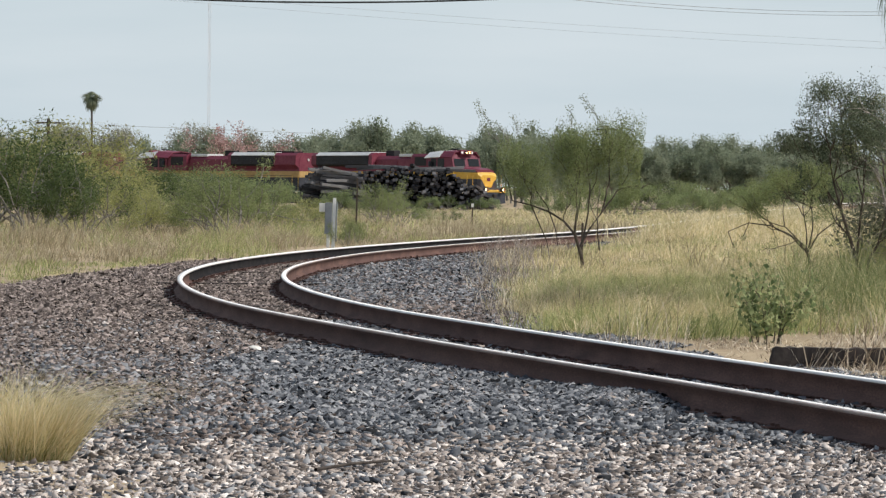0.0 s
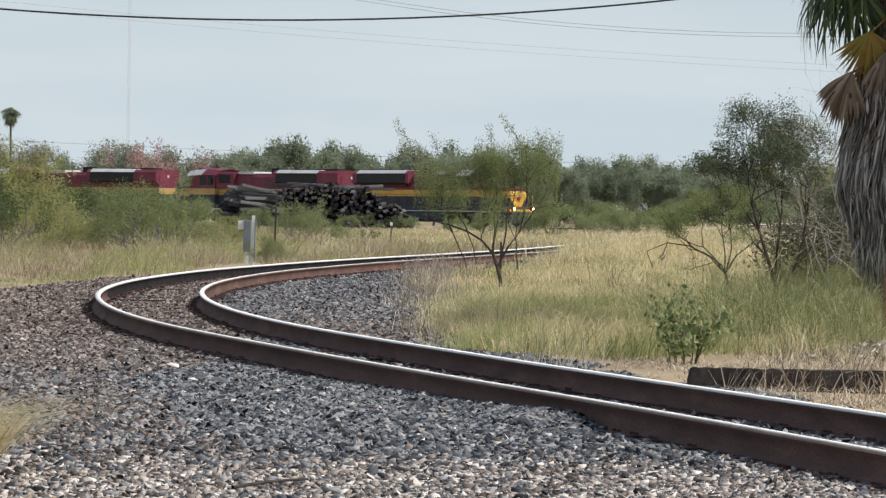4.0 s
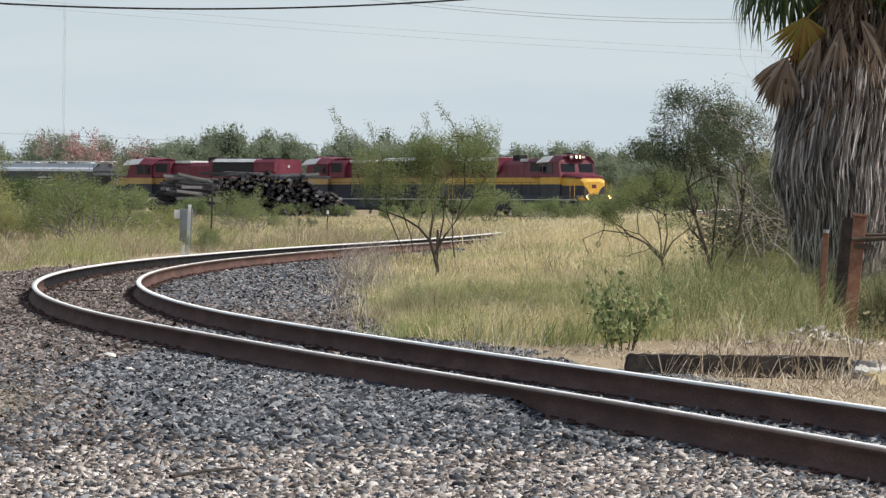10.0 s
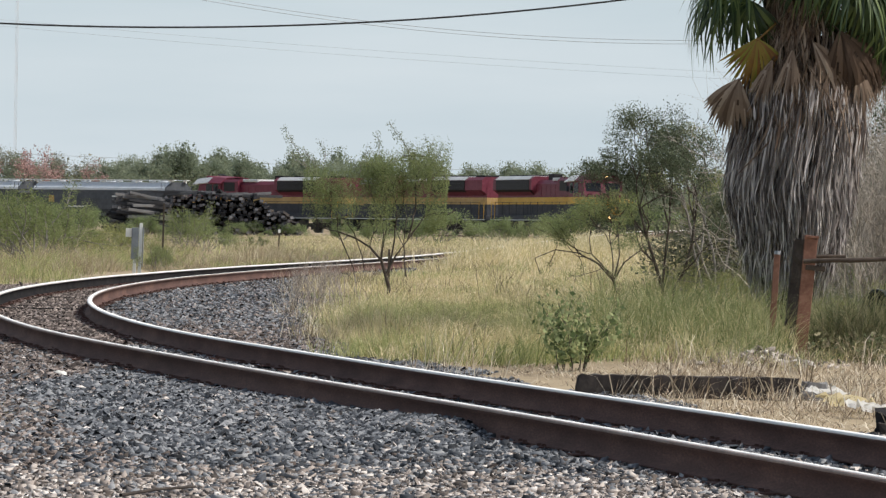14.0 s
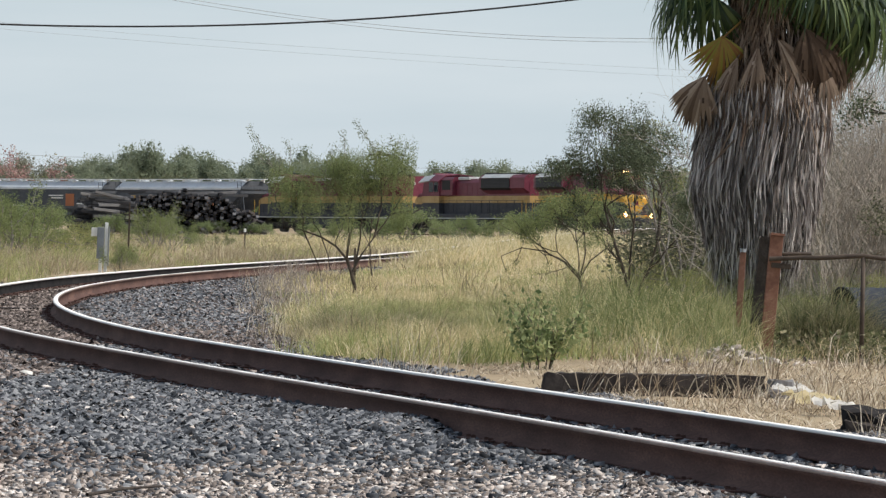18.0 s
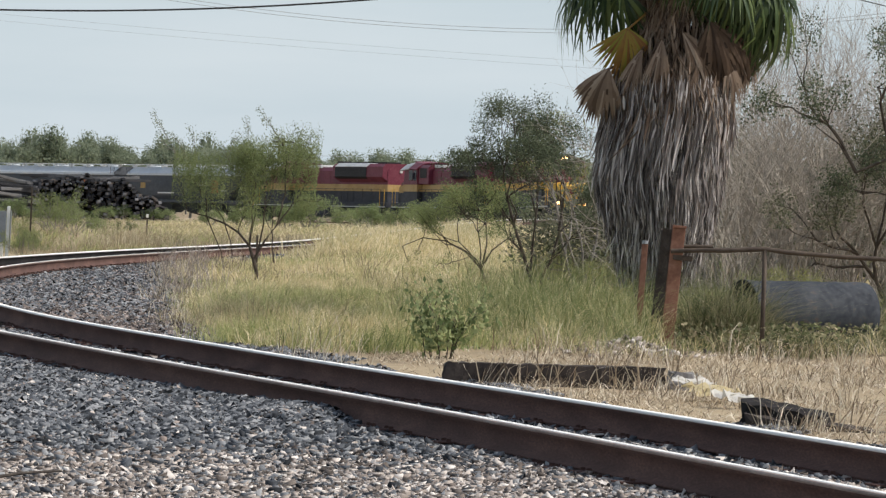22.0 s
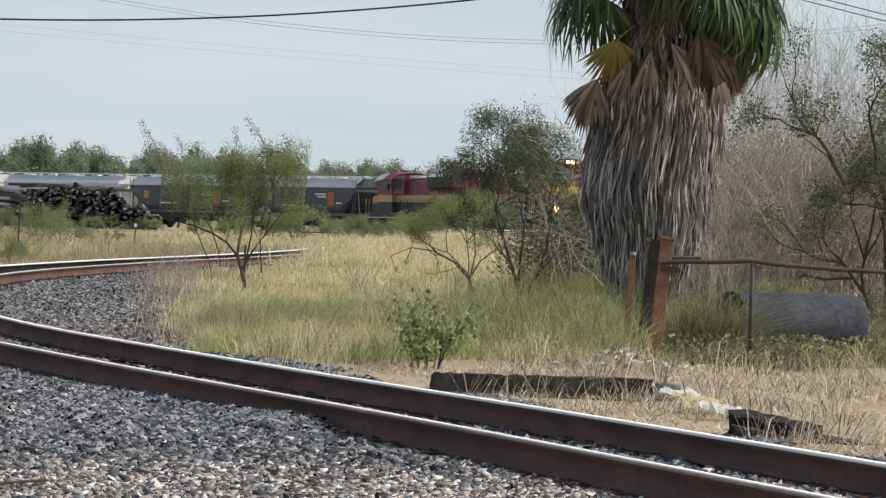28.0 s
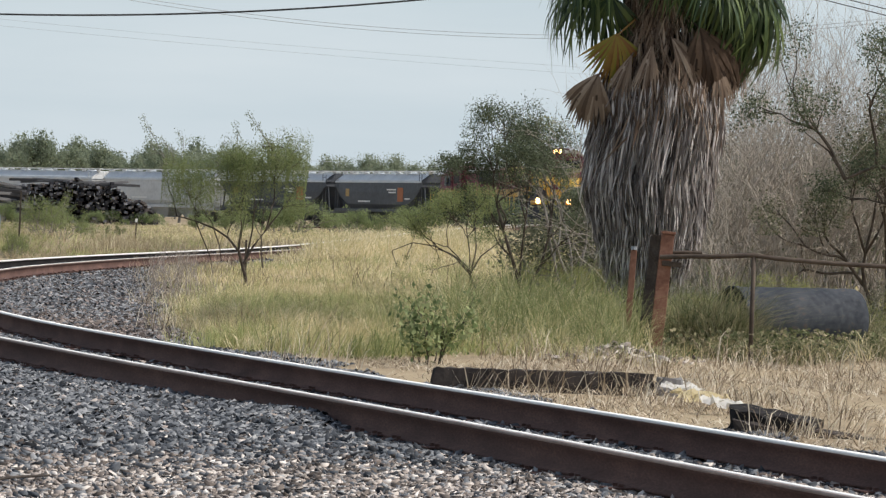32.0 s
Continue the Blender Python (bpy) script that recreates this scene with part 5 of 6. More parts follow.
def thin_tree():
    """The half-bare tree between the dark tree and the palm."""
    rng = np.random.default_rng(103)
    stems, twigs = [], []
    for h in ((-0.2, 0, 1), (0.15, 0.2, 1), (0.3, -0.1, 1), (-0.35, 0.1, 0.9)):
        l, t = grow(rng, (0, 0, -0.1), h, 1.35, 0.03, 3, (2, 3), 28, 0.13, 0.05, 0.76)
        stems += l
        twigs += t
    pts = along(twigs, rng, 330, 0.13)
    pts = pts[(rng.random(len(pts)) < 0.16) | ((pts[:, 2] > 1.7) & (pts[:, 2] < 2.35))]
    build_plant("tree", rng, stems, pts[(pts[:, 2] > 0.9) & (pts[:, 2] < 3.3)], 0.018, M_LEAF_OLIVE, "thin half-bare olive-green tree close behind the palm", "tree", bark=M_BARK_GREY, long=2.0, at=(8.45, 89.3, 0))


def leafy_plant():
    rng = np.random.default_rng(101)
    stems, twigs = [], []
    for i in range(15):
        a = rng.uniform(0, 2 * math.pi)
        l, t = grow(rng, (0.14 * math.cos(a), 0.12 * math.sin(a), -0.03), (0.28 * math.cos(a) + 0.1, 0.25 * math.sin(a), 1), 0.36 * rng.uniform(0.5, 1.25), 0.006, 1, (2, 3), 32, 0.12, 0.06, 0.75)
        stems += l
        twigs += t
    pts = np.concatenate([along(twigs, rng, 19, 0.07), along([(np.array(l[0]), None) for l in stems], rng, 2, 0.05)])
    pts[:, 2] -= 0.3 * rng.random(len(pts))**2 * pts[:, 2] + 0.03
    build_plant("leafy_plant", rng, stems, pts, 0.036, M_LEAF_PLANT, "small broad-leaved green weed in the dry grass", "plant", long=1.7, at=(3.3, 50.2, 0), flat=0.4).scale = (1.0, 1.0, 1.25)


def dead_weeds():
    """Bare grey stalks that stand along the edge of the ballast."""
    rng = np.random.default_rng(105)
    for i in range(12):
        y = 72 + 2.9 * i + rng.uniform(-1, 1)
        lines = []
        for k in range(7):
            l, t = grow(rng, rng.normal(0, 0.16, 3) * (1, 1, 0) - (0, 0, 0.03), (rng.normal(0, 0.22), rng.normal(0, 0.22), 1), rng.uniform(0.25, 0.5), 0.008, 1, (2, 3), 26, 0.14, 0.05, 0.8, 3)
            lines += l
        ob = tagged(new("dead_weed"), "bare grey dead weed stalks at the edge of the ballast", "weed", "dead weeds")
        part("stalk", np_mesh("stalk", *tubes(lines, 3, True)), M_DEADSTALK, ob)
        ob.matrix_basis = Matrix.Translation((float(ballast_right(y)) + rng.uniform(0.0, 0.45), y, 0))


def rubble_heap():
    """A low heap of dirt, stones and straw before the post."""
    rng = np.random.default_rng(106)
    p = rng.normal(0, 1, (260, 2)) * (0.33, 0.5) + (5.45, 52.3)
    lift = 0.13 * np.exp(-(((p[:, 0] - 5.45) / 0.4)**2 + ((p[:, 1] - 52.3) / 0.6)**2))
    ob = stones("rubble_heap", p, lift - 0.01, 0.05, M_STONE_TAN, "low heap of pale stones and dirt beside the post", rng, wedge=True)
    ob["category"] = "rubble"


def scatter_in(rng, x0, x1, y0, y1, n, test):
    p = np.stack([rng.uniform(x0, x1, n), rng.uniform(y0, y1, n)], 1)
    return p[test(p)]


def clumped(rng, p, keep=0.65, scale=0.9):
    """Thins points by a soft pattern, so that grass stands in tufts."""
    v = np.sin(p[:, 0] * 2.1 * scale + 1.7 * np.sin(p[:, 1] * 0.9)) + np.sin(p[:, 1] * 1.3 * scale + 1.1 * np.sin(p[:, 0] * 1.7)) + rng.normal(0, 0.8, len(p))
    return p[v > np.quantile(v, 1 - keep)]


def grass():
    rng = np.random.default_rng(111)
    cone = lambda p: (np.degrees(np.arctan2(p[:, 0], p[:, 1])) > -5.8) & (np.degrees(np.arctan2(p[:, 0], p[:, 1])) < 9.8)
    off = lambda p: p[:, 0] - track_x(p[:, 1])

    def stuff(name, sets, material, label):
        V, Fc, b = [], [], 0
        for v, f in sets:
            V.append(v)
            Fc.append(f + b)
            b += len(v)
        ob = place(name, np_mesh(name, np.concatenate(V), np.concatenate(Fc)), material)
        tagged(ob, label, "grass", kind="stuff")

    def inside(p, edge=0.25):
        return (p[:, 0] > ballast_right(p[:, 1]) + edge * rng.random(len(p))) & (off(p) > 1.7) & cone(p)

    def rows(p, h, w, **k):
        return blades(p, ground_z(p[:, 0], p[:, 1]) - 0.03, h, w, rng, **k)

    def tufts(p, h, w, n, r=0.1, lean=0.75, keep=None):
        """Tufts: n blades from each place, leaning out together."""
        hh = np.repeat(np.broadcast_to(h, len(p)) * rng.lognormal(0, 0.28, len(p)), n)
        o = rng.normal(0, r, (len(p) * n, 2))
        q = np.repeat(p, n, axis=0) + o
        sway = np.repeat(rng.normal(0, 0.16, (len(p), 2)) + (0.14, 0), n, axis=0) + o / r * 0.13
        ok = np.ones(len(q), bool) if keep is None else keep(q)
        return blades(q[ok], ground_z(q[ok][:, 0], q[ok][:, 1]) - 0.03, hh[ok], w, rng, lean=lean, wind=sway[ok])

    def field_h(p):
        """Height of the field's grass: low at the ballast and where the line of sight shows the far rails."""
        h = np.interp(p[:, 1], [50, 54, 60, 67, 76], [0.16, 0.33, 0.42, 0.32, 0.27])
        h = h * np.interp(p[:, 0] - ballast_right(p[:, 1]), [0, 0.7], [0.5, 1.0])
        low = np.interp(p[:, 0] - np.interp(p[:, 1], [70, 95, 130, 150], [1.2, 3.3, 6.6, 10]), [-0.4, 0.6], [0.2, 0.3])
        return np.where(p[:, 1] > 74, np.minimum(h, low), h)

    not_green = lambda p: (p[:, 1] > 51.5 + 0.3 * np.sin(p[:, 0] * 2)) & ((p[:, 1] - 51.8 < 1.5 * np.abs(p[:, 0] - 5.45) + 3 * (rng.random(len(p)) < 0.35)) | (p[:, 1] > 58))
    a = clumped(rng, scatter_in(rng, 0.8, 8.2, 50, 78, 3300, lambda p: inside(p) & not_green(p) & ((p[:, 0] < 5.75) | ((p[:, 1] > 59) & (p[:, 0] < 6.3)) | (p[:, 1] > 66))), 0.85)
    b = clumped(rng, scatter_in(rng, 0.8, 20, 76, 132, 4200, lambda p: inside(p)), 0.85)
    FAR_Y, FAR_H = [128, 145, 170, 200, 260, 330], [0.3, 0.4, 0.34, 0.26, 0.15, 0.12]      # the grass shortens towards the railway
    c = clumped(rng, scatter_in(rng, 2, 46, 128, 300, 8200, lambda p: (np.abs(off(p)) > 1.5) & (off(p) > -40) & cone(p)), 0.9)
    hc = np.where(off(c) > 0, np.interp(c[:, 1], [128, 133, 141, 165, 200, 300], [0.25, 0.42, 0.55, 0.42, 0.18, 0.15]), np.interp(c[:, 1], FAR_Y, FAR_H))
    c2 = scatter_in(rng, 2, 16, 131, 205, 9500, lambda p: (off(p) > 1.0) & (off(p) < 3.2) & cone(p))
    patch = lambda p: np.sin(p[:, 0] * 1.5 + 2 * np.sin(p[:, 1] * 0.31)) + np.sin(p[:, 1] * 0.53 + p[:, 0]) + rng.normal(0, 0.8, len(p))
    pick, pb = patch(a) > 0.1, patch(b) > -0.6
    stuff("dry_grass", [tufts(a[pick], field_h(a[pick]), 0.007, 30), tufts(b[pb], field_h(b[pb]), 0.013, 16, 0.16), tufts(c[(off(c) > 0) | (c[:, 1] >= 165)], hc[(off(c) > 0) | (c[:, 1] >= 165)], 0.03, 11, 0.35), tufts(c2, np.interp(c2[:, 1], [131, 136, 142, 165, 205], [0.22, 0.45, 0.62, 0.62, 0.42]), 0.022, 12, 0.25)], M_STRAW,
          "tall pale straw-coloured dry grass filling the field inside the bend")
    stuff("olive_grass", [tufts(a[~pick], field_h(a[~pick]) * 0.95, 0.008, 30), tufts(b[~pb], field_h(b[~pb]) * 0.9, 0.014, 16, 0.16)], M_OLIVE, "half-green grass mixed into the dry field")
    s_ = clumped(rng, scatter_in(rng, 0.3, 4, 47, 125, 600, lambda p: (np.abs(p[:, 0] - ballast_right(p[:, 1])) < 0.45) & (off(p) > 1.6) & cone(p)), 0.7)
    stuff("dead_stalks", [tufts(s_, 0.45, 0.006, 12, 0.12, 0.6)], M_LITTER, "thin pale dead stalks at the edge of the ballast")
    d1 = scatter_in(rng, 1.2, 6.5, 54, 80, 70, lambda p: inside(p, 0.6))
    d2 = scatter_in(rng, 1.5, 10, 78, 128, 60, lambda p: inside(p, 0.6))
    stuff("seed_stalks", [tufts(d1, 0.5, 0.006, 20, 0.12, 0.6), tufts(d2, 0.45, 0.012, 18, 0.2, 0.6)], M_SEED, "brown seeding stalks scattered in the dry grass")
    d3 = scatter_in(rng, 1.2, 6.2, 51, 74, 190, lambda p: inside(p, 0.6))
    stuff("green_tufts", [tufts(d3, 0.36, 0.008, 26, 0.16, 0.6)], M_GREENGRASS, "fresh green tufts scattered in the dry grass")
    g = scatter_in(rng, 3.9, 6.8, 51.8, 60.5, 400, lambda p: (p[:, 1] - 51.8 > 1.5 * np.abs(p[:, 0] - 5.45)) & cone(p) & ((p[:, 0] < 5.8) | (p[:, 1] > 57.5)))
    stuff("green_grass", [tufts(g, np.interp(g[:, 1], [51.5, 53.5, 57], [0.25, 0.5, 0.75]), 0.008, 30, 0.1)], M_GREENGRASS, "tall fresh green grass at the foot of the palm")
    g2 = g[rng.random(len(g)) < 0.55]
    stuff("pale_grass_in_green", [tufts(g2, np.interp(g2[:, 1], [51.5, 53.5, 57], [0.25, 0.5, 0.7]), 0.008, 22, 0.14)], M_STRAW, "pale dry blades mixed into the green grass by the palm")
    # outside of the bend, on the left
    l1 = clumped(rng, scatter_in(rng, -16, 3, 70, 150, 4600, lambda p: (p[:, 0] < ballast_left(p[:, 1]) - 0.15) & (off(p) < -1.6) & cone(p)), 0.85)
    l1 = l1[~((l1[:, 0] > -3.5) & (l1[:, 0] < -2.2) & (l1[:, 1] > 108) & (l1[:, 1] < 125))]
    hl = np.interp(ballast_left(l1[:, 1]) - l1[:, 0], [0, 1.6], [0.16, 0.5]) * (0.75 + 0.4 * np.sin(l1[:, 0] * 1.1 + np.sin(l1[:, 1] * 0.2)))
    l2 = clumped(rng, scatter_in(rng, -34, 22, 128, 330, 5600, lambda p: (off(p) < -2.0) & cone(p)), 0.9)
    pl = np.sin(l1[:, 0] * 0.9 + 1.5 * np.sin(l1[:, 1] * 0.17)) + rng.normal(0, 0.6, len(l1)) < 0.25
    stuff("roadside_dry_grass", [tufts(l1[pl], hl[pl], 0.012, 22, 0.14, 0.6), tufts(l2[::2], np.interp(l2[::2, 1], FAR_Y, FAR_H) * 1.15, 0.026, 13, 0.35), tufts(c[(off(c) < 0) & (c[:, 1] < 165)], hc[(off(c) < 0) & (c[:, 1] < 165)], 0.03, 11, 0.35)], M_TAN, "dry grass along the outside of the bend")
    stuff("roadside_olive_grass", [tufts(l1[~pl], hl[~pl] * 0.8, 0.012, 22, 0.14, 0.6), tufts(l2[1::2], np.interp(l2[1::2, 1], FAR_Y, FAR_H), 0.026, 13, 0.35)], M_OLIVE, "half-green grass along the outside of the bend")
    # flat straw litter on the trodden ground beside the near rail
    q = scatter_in(rng, 2.6, 10.5, 30, 57, 34000, lambda p: (p[:, 0] > ballast_right(p[:, 1]) - 0.15 * rng.random(len(p))) & cone(p))
    worn = lambda p: np.sin(p[:, 0] * 2.3 + 1.7 * np.sin(p[:, 1] * 0.7)) + np.sin(p[:, 1] * 0.95 + p[:, 0] * 0.8) + rng.normal(0, 0.35, len(p)) > 0.35      # bare trodden patches
    q = q[~worn(q) | (rng.random(len(q)) < 0.22)]
    lit = rows(q, 0.06, 0.009, lean=3.0)
    q2 = clumped(rng, scatter_in(rng, 2.9, 10, 38, 52, 7000, lambda p: (p[:, 0] > ballast_right(p[:, 1]) + 0.2) & cone(p)), 0.35, 1.6)
    q2 = q2[~worn(q2)]
    stuff("straw_litter", [lit, rows(q2, 0.12, 0.008, lean=1.5)], M_LITTER, "flattened pale straw and dead stalks on the ground")
    # weeds round the palm, post and pipe
    w = scatter_in(rng, 6.2, 10.4, 54.5, 60.5, 9000, lambda p: cone(p) & (p[:, 1] > 55 + 0.5 * np.sin(p[:, 0] * 3)))
    stuff("weeds", [rows(w, np.interp(w[:, 1], [54.5, 58, 60.5], [0.1, 0.2, 0.28]), 0.014, lean=0.8)], M_WEED, "low tangled green weeds round the pipe")
    w2 = scatter_in(rng, 6.3, 10.4, 55.2, 58.6, 620, lambda p: cone(p) & ((p[:, 0] < 7.5) | (p[:, 1] < 57.4)) & ((p[:, 0] > 6.7) | (p[:, 1] > 56.5)))
    stuff("green_weeds", [tufts(w2, np.interp(w2[:, 0], [6.3, 7.4, 8.0, 10], [0.26, 0.3, 0.2, 0.22]), 0.012, 16, 0.12, 0.9)], M_WEED, "tangled green weeds at the post and pipe")
    ts = clumped(rng, scatter_in(rng, 3.2, 10, 33, 53, 260, lambda p: (p[:, 0] > ballast_right(p[:, 1]) + 0.3) & cone(p)), 0.6, 1.3)
    stuff("bleached_tufts", [tufts(ts, np.interp(ts[:, 1], [33, 45, 53], [0.14, 0.2, 0.3]), 0.008, 24, 0.13, 0.8)], M_LITTER, "low bleached tufts of grass on trodden ground")
    dw = scatter_in(rng, 6.3, 10.4, 57.8, 66, 420, lambda p: cone(p) & ((p[:, 0] < 7.4) | (p[:, 1] > 59.6)))
    stuff("dark_weeds", [tufts(dw, 0.42, 0.01, 20, 0.16, 0.9)], M_WEED, "tangled dull weeds in the shade behind the post")
    pw = scatter_in(rng, 6.75, 7.4, 56.6, 57.7, 150, lambda p: cone(p))
    stuff("pipe_weeds", [tufts(pw, 0.66, 0.011, 26, 0.1, 0.6)], M_WEED, "tall tangled weeds before the open end of the pipe")
    pd = scatter_in(rng, 6.4, 10.2, 54.7, 56.2, 36, lambda p: cone(p))
    stuff("yellowing_weeds", [tufts(pd, 0.26, 0.01, 16, 0.1, 0.9)], M_STRAW, "yellowing weeds along the edge of the trodden ground")
    # broad-leaved weeds low round the post and the pipe
    lw = scatter_in(rng, 5.95, 10.2, 54.6, 58.4, 42, lambda p: cone(p) & ((p[:, 0] < 7.5) | (p[:, 1] < 57.6)))
    lp = np.repeat(np.concatenate([lw, np.zeros((len(lw), 1))], 1), 75, axis=0) + np.clip(rng.normal(0, 1, (len(lw) * 75, 3)), -1.6, 1.6) * (0.17, 0.17, 0.1) + (0, 0, 0.1)
    lp = lp[lp[:, 2] > 0]
    v, f = leaf_cloud(lp, 0.032, rng, 1.7, 0.5, 0.4)
    stuff("leafy_weeds", [(v, f)], M_WEED, "low leafy weeds round the post and pipe")
    arch = np.array([(4.35, 46.5), (4.5, 47), (4.62, 46.2), (4.1, 47.2), (4.9, 46.8), (3.9, 46.0), (5.3, 46.5), (4.0, 43.25), (4.25, 43.2), (4.45, 43.25), (3.75, 43.2), (4.7, 43.2), (6.6, 52.5), (7.0, 51), (5.2, 42.2), (5.5, 41.2), (5.85, 40.0), (6.1, 41), (6.4, 43), (5.0, 41.5), (4.75, 35.5), (5.0, 35.3), (5.25, 35.5), (5.5, 36.5), (3.3, 43.2), (3.55, 43.15)])
    stuff("tall_straw", [tufts(arch, 0.4, 0.009, 14, 0.08, 0.7)], M_LITTER, "tall bleached straw stalks bending over")
    # the single tuft on the gravel
    n = 1900
    r, th = 0.26 * np.sqrt(rng.random(n)), rng.uniform(0, 2 * np.pi, n)
    xy = np.stack([-2.36 + r * np.cos(th), 27.6 + r * np.sin(th)], 1)
    v, f = blades(xy, -0.03, 0.6, 0.004, rng, lean=0.5, wind=np.stack([r * np.cos(th), r * np.sin(th)], 1) * 4.0 + (0.3, 0))
    tuft = tagged(new("grass_tuft"), "pale fountain-like dry grass tuft growing in gravel", "grass tuft")
    tussock = part("tussock", np_mesh("tussock", v, f), M_STRAW, tuft)
    tussock["kind"] = "stuff"
    n = 900
    r, th = 0.27 * np.sqrt(rng.random(n)), rng.uniform(0, 2 * np.pi, n)
    v, f = blades(np.stack([-2.36 + r * np.cos(th), 27.6 + r * np.sin(th)], 1), -0.03, 0.2, 0.006, rng, lean=0.4)
    part("green_base", np_mesh("green_base", v, f), M_OLIVE, tuft, "greenish lower blades")


# ---- the palm ----
def fan_leaf(rng, radius, segments, opening, droop, width, loose=0.0):
    """A fan leaf: pleated segments spread from the stalk's end, their tips hanging. It points along +x."""
    V, Fc = [], []
    for i in range(segments):
        a = radians(opening) * ((i + 0.5) / segments - 0.5) + rng.normal(0, 0.02)
        ln = radius * (1 - 0.25 * abs(2 * (i + 0.5) / segments - 1)) * rng.uniform(0.88, 1.08)
        d = np.array([math.cos(a), math.sin(a), 0])
        s = np.array([-math.sin(a), math.cos(a), 0])
        b = len(V)
        hang_, swing = 1 + rng.normal(0, loose), rng.normal(0, loose * 0.35)
        for k in range(6):
            u = k / 5
            w = width * (0.25 + 1.4 * u) * (1 if u < 0.55 else (1 - u) / 0.45 + 0.03) * radius
            z = -droop * hang_ * ln * u**2.2 * rng.uniform(0.9, 1.1) + (0.012 if i % 2 else -0.012) * u
            x = ln * u * (1 - 0.22 * min(1, droop) * u)
            q = d * x + s * (swing * ln * u**3)
            V += [q + s * w + (0, 0, z), q - s * w + (0, 0, z)]
            if k:
                o = b + 2 * k
                Fc.append((o - 2, o - 1, o + 1, o))
    return np_mesh("fan", V, Fc)


def build_palm():
    rng = np.random.default_rng(131)
    cx, cy = 6.66, 60.0
    palm = tagged(new("fan_palm"), "fan palm with a thick skirt of dead grey fronds", "palm")
    palm.matrix_basis = Matrix.Translation((cx, cy, 0))
    V, Fc = tubes([([(-0.05, 0, -0.1), (-0.08, 0, 0.6), (0.0, 0, 1.6), (0.06, 0, 3.0), (0.08, 0, 4.75)], 0.26, 0.2)], 12)
    part("trunk", np_mesh("trunk", V, Fc), M_POSTDARK, palm, "dark fibrous trunk", smooth=True)

    def strips(n, z0, z1, r_at, length, width, wild):
        """Ragged hanging leaf strips round the trunk."""
        V, Fc = [], []
        for i in range(n):
            z = rng.uniform(z0, z1)
            a = rng.uniform(0, 2 * math.pi)
            r = r_at(z) * rng.uniform(0.8, 1.08)
            ln = length * rng.uniform(0.4, 1.3)
            w = width * rng.uniform(0.35, 1.5)
            o = np.array([math.cos(a), math.sin(a), 0])
            s = np.array([-math.sin(a), math.cos(a), 0])
            sw, curl, tw = rng.normal(0, wild), rng.normal(0.02, 0.05), rng.normal(0, 0.7)
            side = s * math.cos(tw) + o * math.sin(tw)
            b = len(V)
            for k in range(4):
                u = k / 3
                zz = z - ln * u
                rr = max(0.1, min(r, r_at(max(zz, 0.3)) * 1.12) + curl * u * u)
                p = o * rr + s * sw * u * ln + np.array([lean_at(zz), 0, zz])
                ww = w * (0.2, 1.0, 0.75, 0.12)[k]
                V += [p + side * ww, p - side * ww]
                if k:
                    q = b + 2 * k
                    Fc.append((q - 2, q - 1, q + 1, q))
        return np_mesh("strips", V, Fc)

    lean_at = lambda z: float(np.interp(z, [0.4, 1.3, 1.9, 2.7, 3.3], [-0.09, -0.03, -0.06, 0.05, 0.05]))
    prof = lambda z: float(np.interp(z, [0.35, 0.85, 1.28, 1.9, 2.66, 3.1, 3.5, 4.0, 4.7], [0.26, 0.42, 0.56, 0.74, 0.78, 0.72, 0.6, 0.46, 0.4]))
    part("skirt", strips(7600, 1.0, 3.2, prof, 0.52, 0.0115, 0.09), M_SKIRT, palm, "grey thatch of hanging dead fronds")
    part("upper_skirt", strips(2900, 2.75, 4.75, prof, 0.62, 0.012, 0.28), M_SKIRT_BROWN, palm, "brown thatch of younger dead fronds")
    part("middle_skirt", strips(260, 2.9, 3.5, prof, 0.9, 0.013, 0.2), M_SKIRT_BROWN, palm, "long brown strips over the grey thatch")
    # added solid core; its dark colour gives the shade between the hanging strips
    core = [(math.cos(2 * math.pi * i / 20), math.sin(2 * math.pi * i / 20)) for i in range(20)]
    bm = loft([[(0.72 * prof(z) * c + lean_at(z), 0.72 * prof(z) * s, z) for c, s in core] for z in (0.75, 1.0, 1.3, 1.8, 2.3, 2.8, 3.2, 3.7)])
    part("dark_core", bm, M_POSTDARK, palm, "added dark core standing in for shade inside the skirt", smooth=True)
    dead = [fan_leaf(np.random.default_rng(140 + k), 0.85, 20, (70, 48, 36)[k], (0.3, 0.45, 0.2)[k], 0.02) for k in range(3)]
    broad = fan_leaf(np.random.default_rng(146), 0.85, 24, 84, 0.45, 0.03)
    wide = fan_leaf(np.random.default_rng(147), 0.85, 30, 118, 0.5, 0.024)
    live = [fan_leaf(np.random.default_rng(150 + k), 0.95, 34, 165, (0.75, 0.9, 0.65)[k], 0.025, 0.2) for k in range(3)]

    def hang(kind, mesh, mat_, base, way, face, lab, size=1.0, root=None):
        """A frond with its fan's base at base, pointing along way, its face turned to face."""
        x = Vector(way).normalized()
        z = (Vector(face) - x * Vector(face).dot(x)).normalized()
        y = z.cross(x)
        me = mesh.copy()
        me.materials.clear()
        ob = part(kind, me, mat_, palm, lab)
        m = Matrix((x, y, z)).transposed().to_4x4()
        ob.matrix_basis = Matrix.Translation(base) @ m @ Matrix.Scale(size, 4)
        r = ob.matrix_basis.inverted() @ Vector(root or (0.05, 0, base[2] + 0.5))
        part("stalk", rod(bmesh.new(), r, (0.03, 0, 0), 0.012 / size), mat_, ob)

